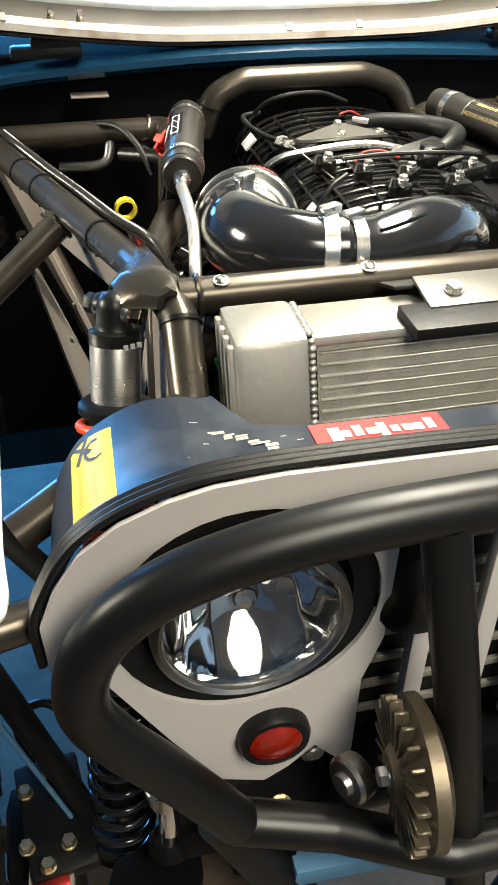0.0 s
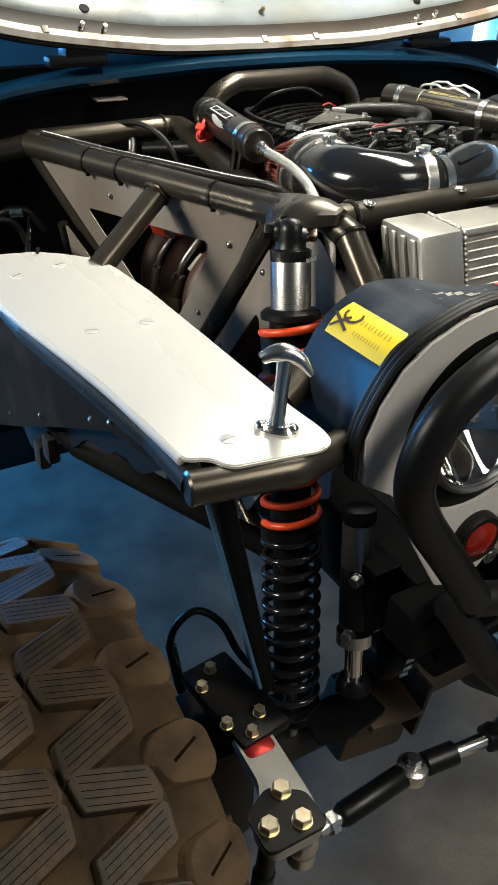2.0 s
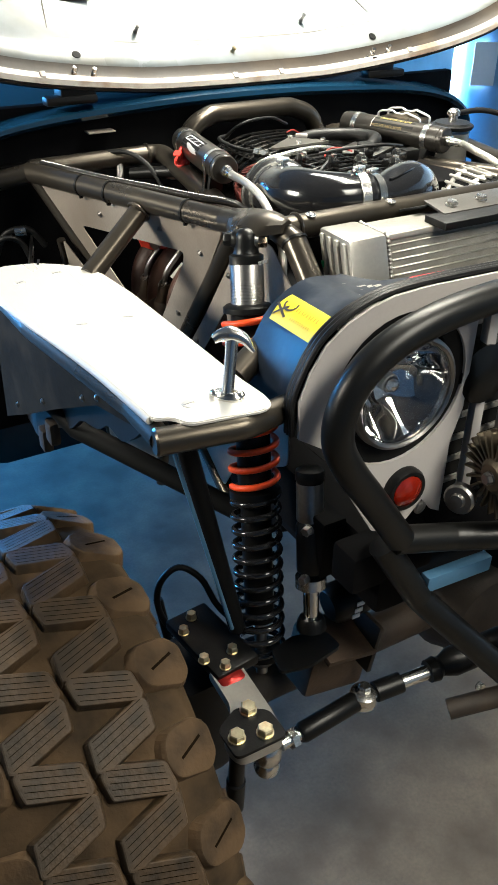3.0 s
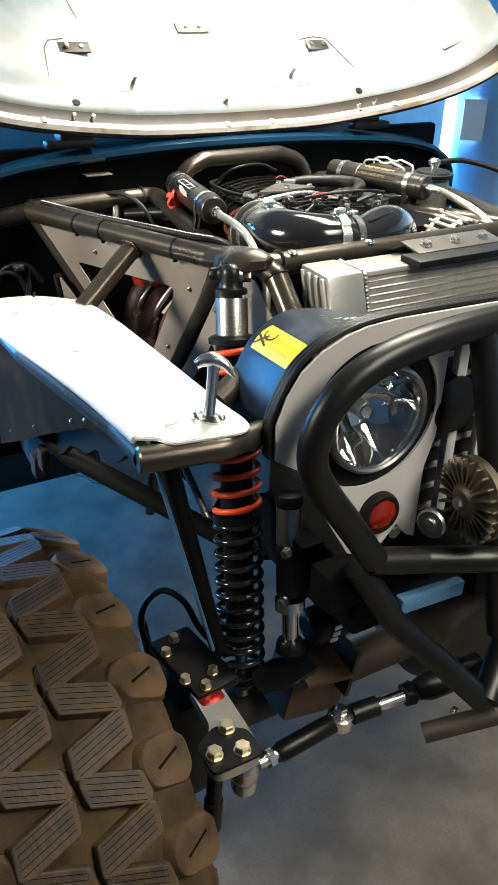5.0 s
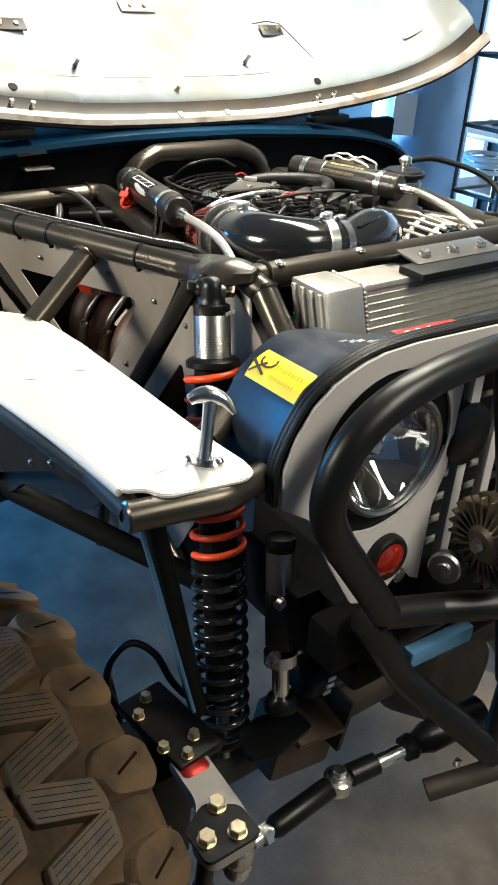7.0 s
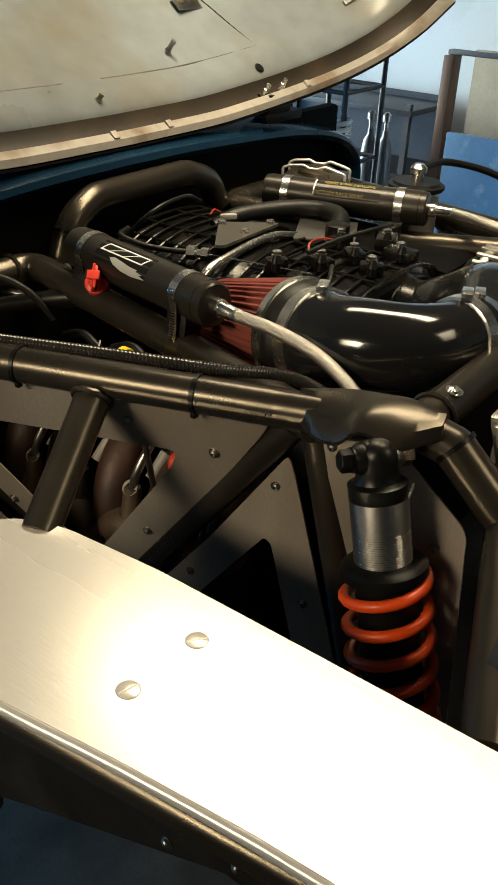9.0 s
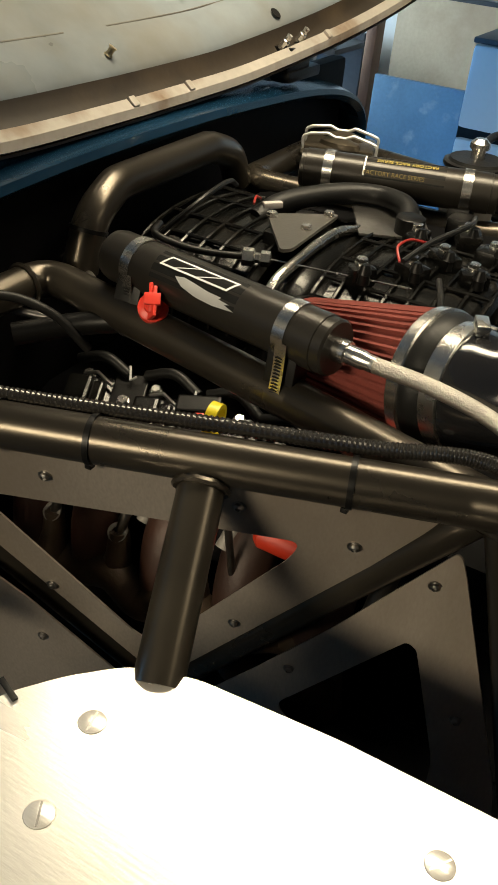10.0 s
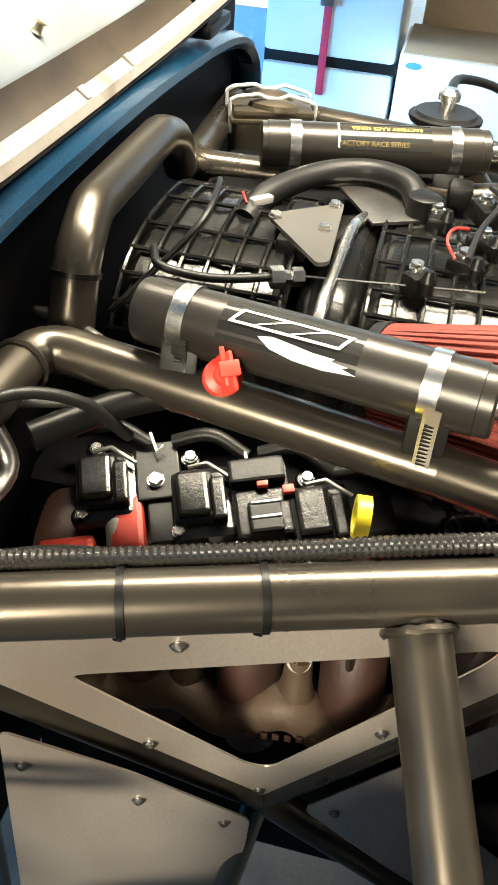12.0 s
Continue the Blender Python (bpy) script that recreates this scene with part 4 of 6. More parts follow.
def decal(parent, name, shapes, material, a, b, r, out_dir, lift):
    """Flat shapes wrapped on a cylinder; shapes: outlines of (share, angle)."""
    bm = bmesh.new()
    for poly in shapes:
        vs = [bm.verts.new((f, g, 0)) for f, g in poly]
        es = [bm.edges.new((vs[i], vs[(i + 1) % len(vs)])) for i in range(len(vs))]
        bmesh.ops.triangle_fill(bm, use_beauty=True, edges=es)
    bmesh.ops.subdivide_edges(bm, edges=[e for e in bm.edges if e.calc_length() > 0.12], cuts=2, use_grid_fill=True)
    for v in bm.verts:
        v.co = on_cylinder(a, b, r + lift, v.co.x, v.co.y, out_dir)
    bm.normal_update()
    return part(name, bm, material, parent)


def bar(f0, f1, g0, g1):
    return [(f0 + (f1 - f0) * i / 5, g0) for i in range(6)] + [(f1 - (f1 - f0) * i / 5, g1) for i in range(6)]


# dark patch, a pale slanted frame with slashes and a brush-tail shape
decal(res1, "dark_decal", [[(0.24 + 0.4 * i / 10, -0.62) for i in range(11)] + [(0.64 - 0.4 * i / 10, 0.55) for i in range(11)]], RECESSBLACK, ra, rb, rr, OUT, 0.0004)
pale = []
f0, w, o, g0, g1, e, h = 0.265, 0.315, 0.030, -0.08, 0.38, 0.0070, 0.070
pale.append([(f0 + w * i / 8, g0) for i in range(9)] + [(f0 + o * 0.15 + w * (8 - i) / 8, g0 + h) for i in range(9)])
pale.append([(f0 + o * 0.85 + w * i / 8, g1 - h) for i in range(9)] + [(f0 + o + w * (8 - i) / 8, g1) for i in range(9)])
for s in (0.0, 0.10, 0.205, 0.308):
    lean = 0.05 if s in (0.10, 0.205) else 0.0
    pale.append([(f0 + s - lean, g0), (f0 + s - lean + e * 1.6, g0), (f0 + s + o + lean + e * 1.6, g1), (f0 + s + o + lean, g1)])
for poly in pale:
    decal(res1, "pale_decal", [poly], WHITEINK, ra, rb, rr, OUT, 0.0009)
tail = [(0.36, -0.28), (0.40, -0.52), (0.47, -0.66), (0.55, -0.70), (0.645, -0.62), (0.60, -0.52), (0.62, -0.46), (0.57, -0.42), (0.58, -0.34), (0.52, -0.33), (0.46, -0.26), (0.40, -0.20)]
decal(res1, "silver_decal", [tail], SILVERINK, ra, rb, rr, OUT, 0.0013)
decal(res2, "dark_decal", [[(0.30 + 0.42 * i / 10, -0.75) for i in range(11)] + [(0.72 - 0.42 * i / 10, 0.6) for i in range(11)]], RECESSBLACK, qa, qb, qr, V(-0.5, -0.2, 0.85), 0.0004)
decal(res2, "gold_line", [bar(0.30, 0.308, -0.7, 0.5)], GREYSTEEL, qa, qb, qr, V(-0.5, -0.2, 0.85), 0.0008)


def wrapped_text(body, a, b, r, f, ang, size, material, out_dir, parent, turn=False):
    cu = bpy.data.curves.new("printed_words", "FONT")
    cu.body, cu.size, cu.align_x, cu.align_y = body, size, "CENTER", "CENTER"
    tmp = bpy.data.objects.new("tmp", cu)
    scene.collection.objects.link(tmp)
    me = bpy.data.meshes.new_from_object(tmp.evaluated_get(bpy.context.evaluated_depsgraph_get()))
    bpy.data.objects.remove(tmp)
    length = (b - a).length
    s = -1 if turn else 1
    for v in me.vertices:
        v.co = on_cylinder(a, b, r, f + s * v.co.x / length, ang + s * v.co.y / r, out_dir)
    me.materials.append(material)
    ob = new("printed_words", me)
    ob.parent = parent
    return ob


wrapped_text("FACTORY RACE SERIES", qa, qb, qr + 0.0012, 0.52, 0.20, 0.0080, GOLDINK, V(-0.5, -0.2, 0.85), res2, turn=True)
wrapped_text("FACTORY RACE SERIES", qa, qb, qr + 0.0012, 0.46, -0.52, 0.0080, GOLDDIM, V(-0.5, -0.2, 0.85), res2)

# ---- coilover shock ----
def coilover(k):
    A, Bt = V(*k((-0.374, 0.314, 1.322))), V(*k((-0.444, 0.114, 0.575)))

    def at(z):
        return A + (Bt - A) * ((z - A.z) / (Bt.z - A.z))

    body = part("coilover_shock", rod(at(1.300), at(0.90), [(0.024, 0), (0.0265, 0.01), (0.0265, 0.98), (0.02, 1)], 28), GREYSTEEL, car, "long coilover shock with orange and black springs")
    across = V(*k((0.80, -0.60, 0))).normalized()
    bm = bmesh.new()
    lathe(bm, [(0.009, -0.0125), (0.0150, -0.0125), (0.0165, -0.010), (0.0165, 0.010), (0.0150, 0.0125), (0.009, 0.0125)], axis_matrix(A, A + across), 26)
    rod(at(1.299), A + V(0, 0, 0.019), [(0.0235, 0), (0.0200, 0.10), (0.0182, 0.35), (0.0180, 0.62), (0.0165, 0.78), (0.0125, 0.91), (0.0065, 0.98), (0.001, 1)], 26, bm)
    rod(at(1.302), at(1.286), [(0.0225, 0), (0.0268, 0.15), (0.0268, 0.9), (0.0258, 1)], 30, bm)
    part("shock_head", bm, STINGER, body, "black shock head with its eyelet")
    for g in range(3):
        part("head_mark", boxed(at(1.294) + V(*k((0.008 + 0.007 * g, -0.0262 + 0.002 * g, 0.0))), (0.005, 0.0012, 0.006), 0.0004), SILVERINK, body)
    part("shock_sleeve", rod(at(1.286), at(1.263), [(0.0262, 0), (0.0262, 1)], 30), CASTALU, body, "bright machined sleeve")
    part("sleeve_step", rod(at(1.263), at(1.260), [(0.0252, 0), (0.0252, 1)], 30), GREYSTEEL, body)
    th = bmesh.new()
    prof = []
    for g in range(15):
        prof += [(0.0266, g / 15), (0.0258, (g + 0.5) / 15)]
    rod(at(1.260), at(1.228), prof, 28, th)
    part("threaded_sleeve", th, STEEL, body, "fine-threaded steel sleeve")
    for s in (-1, 1):
        part("mount_spacer", rod(A + across * (0.011 * s), A + across * (0.021 * s), [(0.0145, 0), (0.0145, 0.5), (0.0115, 1)], 20), GREYSTEEL if s > 0 else BLACK, body)
        part("mount_bolt", hex_bolt(bmesh.new(), A + across * (0.021 * s), across * s, 0.0112, 0.013), BLACK if s < 0 else NUTBRONZE, body)
    part("upper_spring_seat", rod(at(1.229), at(1.216), [(0.029, 0), (0.035, 0.1), (0.040, 0.4), (0.040, 1)], 28), BLACK, body)

    def helix(z0, z1, turns, r, wire, material, name):
        p0, p1 = at(z0), at(z1)
        m = axis_matrix(p0, p1)
        n = (p1 - p0).length
        steps = int(turns * 24)
        pts = [m @ V(r * math.cos(2 * math.pi * turns * i / steps), r * math.sin(2 * math.pi * turns * i / steps), n * i / steps) for i in range(steps + 1)]
        return part(name, tubes(pts, wire, 10), material, body)

    helix(1.213, 0.940, 9.5, 0.0385, 0.0056, ORANGE, "orange_spring")
    part("spring_slider", rod(at(0.937), at(0.918), [(0.033, 0), (0.043, 0.2), (0.043, 0.8), (0.033, 1)], 24), BLACK, body)
    helix(0.925, 0.630, 12.0, 0.0385, 0.0058, HOSE, "black_spring")
    part("spring_sleeve", rod(at(1.214), at(0.93), [(0.0285, 0), (0.0285, 1)], 24), BLACK, body)
    part("shock_shaft", rod(at(0.90), at(0.60), [(0.011, 0), (0.011, 1)], 16), GREYSTEEL, body)
    part("inner_cylinder", rod(at(0.915), at(0.70), [(0.026, 0), (0.026, 1)], 20), BLACK, body)
    part("lower_spring_seat", rod(at(0.645), at(0.615), [(0.044, 0), (0.044, 0.3), (0.03, 0.6), (0.018, 1)], 24), BLACK, body)


both(coilover)


def bump_stop(k):
    A, Bt = V(*k((-0.360, 0.128, 1.005))), V(*k((-0.386, 0.055, 0.700)))
    can = part("bump_stop_can", rod(A, Bt, [(0.016, 0), (0.022, 0.01), (0.0235, 0.03), (0.0235, 0.06), (0.0215, 0.07), (0.0215, 0.30), (0.0235, 0.31), (0.0235, 0.56), (0.0225, 0.57)], 26), BLACK, car, "black hydraulic bump stop with a steel collar")
    part("collar", rod(A.lerp(Bt, 0.60), A.lerp(Bt, 0.66), [(0.026, 0), (0.026, 1)], 26), STEEL, can)
    part("ram", rod(A.lerp(Bt, 0.66), A.lerp(Bt, 0.86), [(0.0135, 0), (0.0135, 1)], 20), CHROME, can)
    part("foot", rod(A.lerp(Bt, 0.84), A.lerp(Bt, 0.91), [(0.020, 0), (0.024, 0.3), (0.026, 1)], 24), BLACK, can)
    part("upper_sleeve", rod(A.lerp(Bt, 0.075), A.lerp(Bt, 0.28), [(0.0222, 0), (0.0222, 1)], 26), GREYSTEEL, can)


both(bump_stop)
part("tube_link", tubes([(-0.640, 0.60, 0.990), (-0.606, 0.52, 0.942), (-0.40, 0.30, 0.829), (-0.36, 0.26, 0.80)], 0.019, 16), MATTEBLACK, car, "dark diagonal link tube below the fender")
part("fender_brace", tubes([(-0.590, 0.135, 1.185), (-0.478, 0.148, 0.70)], 0.0150, 16), MATTEBLACK, car, "black brace tube beside the spring")
# Blue daylight reflected along the brace, put in as a coloured rod.
part("brace_edge", tubes([(-0.606, 0.128, 1.15), (-0.497, 0.132, 0.72)], 0.0034, 10), BLUESTEEL, car, "thin blue rod standing for a daylight glint on the brace")

# chassis rails and the engine's underside
def chassis(k):
    part("frame_rail", boxed(V(*k((-0.290, 0.28, 0.865))), (0.075, 0.62, 0.125), 0.012), BAYBLACK, car, "chassis rail coloured near-black for underbody shade")
    part("bump_bracket", boxed(V(*k((-0.352, 0.095, 0.885))), (0.045, 0.07, 0.11), 0.006), BAYBLACK, car)
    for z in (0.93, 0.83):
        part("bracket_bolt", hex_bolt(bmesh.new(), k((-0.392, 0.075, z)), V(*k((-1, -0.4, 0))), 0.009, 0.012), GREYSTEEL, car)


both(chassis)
# Filler boxes added so the underbody reads as shade and hides the floor.
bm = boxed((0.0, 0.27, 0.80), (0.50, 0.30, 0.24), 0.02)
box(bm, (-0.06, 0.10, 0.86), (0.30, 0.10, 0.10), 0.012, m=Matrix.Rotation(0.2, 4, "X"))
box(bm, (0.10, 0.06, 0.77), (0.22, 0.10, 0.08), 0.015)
part("engine_cradle", bm, BAYBLACK, car, "near-black filler blocks for the shade below the radiator")
part("oil_pan", boxed((0.0, 0.68, 0.78), (0.50, 0.62, 0.26), 0.03), BAYBLACK, car, "near-black block added as the engine's shaded underside")

# ---- axle, knuckle, steering ----
AX = 0.19
axle = part("front_axle_housing", rod((-0.50, AX, 0.485), (0.50, AX, 0.485), [(0.045, 0), (0.045, 0.08), (0.041, 0.1), (0.041, 0.9), (0.045, 0.92), (0.045, 1)], 26), AXLE, car, "greasy brown solid front axle housing")
part("differential_housing", lathe(bmesh.new(), [(0.05, -0.13), (0.11, -0.10), (0.135, -0.03), (0.135, 0.03), (0.10, 0.11), (0.04, 0.14)], Matrix.Translation((0.12, AX + 0.02, 0.485)) @ Matrix.Rotation(radians(90), 4, "X"), 28), AXLE, axle)
part("truss_top", boxed((-0.315, 0.075, 0.660), (0.110, 0.10, 0.012), 0.003, m=Matrix.Rotation(0.18, 4, "X") @ Matrix.Rotation(0.25, 4, "Y")), CASTBROWN, axle)
part("truss_end", boxed((-0.262, 0.085, 0.640), (0.010, 0.11, 0.10), 0.003, m=Matrix.Rotation(0.2, 4, "Y")), AXLE, axle)
part("axle_truss", boxed((-0.31, 0.105, 0.595), (0.13, 0.08, 0.12), 0.010, m=Matrix.Rotation(0.2, 4, "Y")), CASTBROWN, axle, "brown dusty axle truss with a spring pad")
bm = sheet(round_poly([(-0.07, -0.03), (-0.02, -0.045), (0.05, -0.03), (0.055, 0.02), (0.0, 0.045), (-0.05, 0.03)], 0.01), 0.007, lambda u, v, d: V(-0.40 + u, 0.05 + v, 0.692 + d - 0.25 * v))
part("bump_pad", bm, BLACK, axle, "black steel bump pad")
part("ram_cylinder", rod((-0.335, 0.085, 0.735), (0.05, 0.075, 0.765), [(0.026, 0), (0.034, 0.02), (0.036, 0.05), (0.036, 0.2), (0.033, 0.21), (0.033, 1)], 26), BLACK, car, "black hydraulic steering cylinder")
for i in range(3):
    part("printed_mark", boxed((-0.300 + 0.004 * i, 0.0475 + 0.001 * abs(i - 1), 0.726 + 0.0125 * i), (0.016, 0.002, 0.009), 0.0008), WHITEINK, car)


def knuckle(k):
    kn = part("steering_knuckle", boxed(V(*k((-0.545, AX, 0.50))), (0.10, 0.15, 0.24), 0.03), BLACK, car, "black steering knuckle with bolted arm")
    bm = boxed(V(*k((-0.520, 0.165, 0.672))), (0.085, 0.165, 0.020), 0.006, m=Matrix.Rotation(0.12 * k((1, 0))[0], 4, "Z"))
    box(bm, V(*k((-0.520, 0.165, 0.655))), (0.018, 0.14, 0.05), 0.004)
    part("knuckle_cap", bm, BLACK, kn)
    for x, y, z in ((-0.556, 0.123, 0.682), (-0.531, 0.094, 0.682), (-0.528, 0.225, 0.682), (-0.556, 0.199, 0.682), (-0.504, 0.119, 0.682)):
        part("cap_bolt", hex_bolt(bmesh.new(), k((x, y, z)), (0, 0, 1), 0.0095, 0.013), ZINC, kn)
    part("red_spacer", boxed(V(*k((-0.530, 0.078, 0.665))), (0.050, 0.034, 0.022), 0.010), REDMETAL, kn, "red anodised spacer")
    out = round_poly([(-0.555, 0.12), (-0.500, 0.12), (-0.508, -0.02), (-0.518, -0.075), (-0.60, -0.075), (-0.605, -0.03), (-0.56, 0.02)], 0.02)
    part("steering_arm", sheet(out, 0.018, lambda u, v, d: V(*k((u, v, 0.655 + d + 0.10 * max(0, 0.05 - v) * 0.3)))), CASTALU, kn, "machined silver steering arm")
    part("arm_plate", sheet(round_poly([(-0.605, -0.075), (-0.515, -0.075), (-0.515, -0.02), (-0.56, 0.01), (-0.605, -0.015)], 0.012), 0.006, lambda u, v, d: V(*k((u, v, 0.678 + d)))), BLACK, kn)
    for x, y in ((-0.587, -0.043), (-0.544, -0.055), (-0.545, -0.005)):
        part("arm_bolt", hex_bolt(bmesh.new(), k((x, y, 0.684)), (0, 0, 1), 0.0135, 0.013), ZINC, kn)
    part("bolt_sleeve", rod(k((-0.586, -0.045, 0.655)), k((-0.583, -0.03, 0.50)), [(0.013, 0), (0.013, 0.5), (0.016, 0.52), (0.016, 1)], 16), BLACK, kn)
    jt = bmesh.new()
    lathe(jt, [(0.012, -0.055), (0.019, -0.05), (0.021, -0.04), (0.016, -0.030), (0.023, -0.020), (0.023, 0.002), (0.018, 0.01)], Matrix.Translation(k((-0.537, -0.052, 0.640))), 22)
    part("rod_end", jt, STEEL, kn, "bright steel rod end joint")
    rod_a, rod_b = V(*k((-0.510, -0.050, 0.628))), V(*k((-0.345, -0.038, 0.632)))
    tr = part("tie_rod", rod(rod_a.lerp(rod_b, 0.22), rod_b, [(0.014, 0), (0.0175, 0.05), (0.0175, 0.9), (0.014, 1)], 18), BLACK, car, "black steering tie rod with jam nuts")
    part("jam_nut", rod(rod_a.lerp(rod_b, 0.10), rod_a.lerp(rod_b, 0.17), [(0.017, 0), (0.017, 1)], 6), STEEL, tr)
    part("rod_shank", rod(rod_a, rod_a.lerp(rod_b, 0.3), [(0.010, 0), (0.010, 1)], 14), STEEL, tr)
    je = bmesh.new()
    lathe(je, [(0.014, -0.022), (0.022, -0.014), (0.023, 0.010), (0.016, 0.014)], Matrix.Translation(k((-0.341, -0.040, 0.636))), 22)
    hex_bolt(je, k((-0.341, -0.040, 0.651)), (0, 0, 1), 0.012, 0.012)
    part("joint", je, STEEL, tr)
    part("ram_end", rod(k((-0.318, -0.042, 0.636)), k((-0.27, -0.049, 0.640)), [(0.018, 0), (0.018, 1)], 18), BLACK, tr)
    part("ram_rod", rod(k((-0.27, -0.049, 0.640)), k((-0.215, -0.056, 0.644)), [(0.0125, 0), (0.0125, 1)], 18), STEEL, tr)
    part("ram_body", rod(k((-0.216, -0.056, 0.644)), k((-0.06, -0.075, 0.660)), [(0.020, 0), (0.022, 0.1), (0.017, 0.15), (0.026, 0.3), (0.026, 1)], 22), BLACK, tr)
    part("brake_hose", tubes(smooth_path([k(p) for p in ((-0.537, 0.29, 0.59), (-0.562, 0.292, 0.67), (-0.556, 0.290, 0.726), (-0.520, 0.288, 0.749), (-0.485, 0.270, 0.722), (-0.468, 0.245, 0.675), (-0.45, 0.22, 0.650), (-0.42, 0.20, 0.63))], 6), 0.0062, 10), RUBBER, kn, "looped black brake hose")
    part("hose_sleeve", tubes([k((-0.545, 0.29, 0.58)), k((-0.556, 0.305, 0.675))], 0.009, 12), RUBBER, kn)


both(knuckle)
bm = boxed((-0.208, -0.070, 0.876), (0.132, 0.02, 0.028), 0.003, m=Matrix.Rotation(0.06, 4, "Y"))
part("blue_bracket", bm, BLUESTEEL, car, "pale blue bar behind the bumper")
part("tow_loop", tubes([(-0.21, -0.11, 0.60), (-0.10, -0.165, 0.64)], 0.018, 16), AXLE, car)
part("tow_bolt", hex_bolt(bmesh.new(), (-0.141, -0.108, 0.617), (0, -1, 0.3), 0.009, 0.01), STEEL, car)

# ---- wheels ----
def lug_mesh(name, outline, high, sipes):
    """A tread block in its own frame: x across, y round the tyre, z out."""
    bm = bmesh.new()
    n = len(outline)
    rings = []
    for k, h in ((1.14, -0.008), (1.05, high * 0.45), (1.0, high * 0.86), (0.975, high * 0.97), (0.93, high)):
        rings.append([bm.verts.new((x * k, y * k + 0.0012 * math.sin(7 * i + 40 * h), h)) for i, (x, y) in enumerate(outline)])
    bm.faces.new(rings[-1])
    for a, b in zip(rings, rings[1:]):
        for i in range(n):
            bm.faces.new((a[i], a[(i + 1) % n], b[(i + 1) % n], b[i]))
    bmesh.ops.recalc_face_normals(bm, faces=bm.faces[:])
    me = bpy.data.meshes.new(name)
    bm.to_mesh(me)
    bm.free()
    me.materials.append(TREAD if name == "tread_block" else SHOULDER)
    return me


def sipe_mesh(x0, x1, rows, spread, high, sk, wide=0.0010):
    bm = bmesh.new()
    for i in range(rows):
        y = (i - (rows - 1) / 2) * spread
        vs = [bm.verts.new(p) for p in ((x0, y - sk, high), (x1, y + sk, high), (x1, y + sk + wide, high), (x0, y - sk + wide, high))]
        bm.faces.new(vs)
    me = bpy.data.meshes.new("sipe")
    bm.to_mesh(me)
    bm.free()
    me.materials.append(SLITDARK)
    return me


TR, TW = 0.458, 0.345
block_a = lug_mesh("tread_block", round_poly([(-0.046, -0.036), (-0.030, -0.037), (0.044, -0.010), (0.047, 0.028), (0.034, 0.035), (-0.044, 0.008)], 0.005, 2), 0.016, True)
block_b = lug_mesh("tread_block", round_poly([(0.042, -0.034), (0.047, -0.022), (0.042, 0.010), (-0.034, 0.034), (-0.044, 0.024), (-0.038, -0.010)], 0.005, 2), 0.016, True)
shoulder_m = lug_mesh("shoulder_lug", round_poly([(-0.036, -0.030), (0.020, -0.036), (0.040, -0.022), (0.040, 0.022), (0.020, 0.036), (-0.036, 0.030), (-0.046, 0.0)], 0.016, 3), 0.013, False)
side_m = lug_mesh("side_lug", [(-0.030, -0.030), (0.030, -0.022), (0.030, 0.022), (-0.030, 0.030)], 0.010, False)
sipe_a = sipe_mesh(-0.038, 0.038, 5, 0.0085, 0.0163, 0.0135)
sipe_b = sipe_mesh(-0.034, 0.036, 5, 0.0080, 0.0163, -0.0115)
slot = sipe_mesh(-0.022, 0.022, 1, 0.01, 0.0134, 0.0, 0.0040)


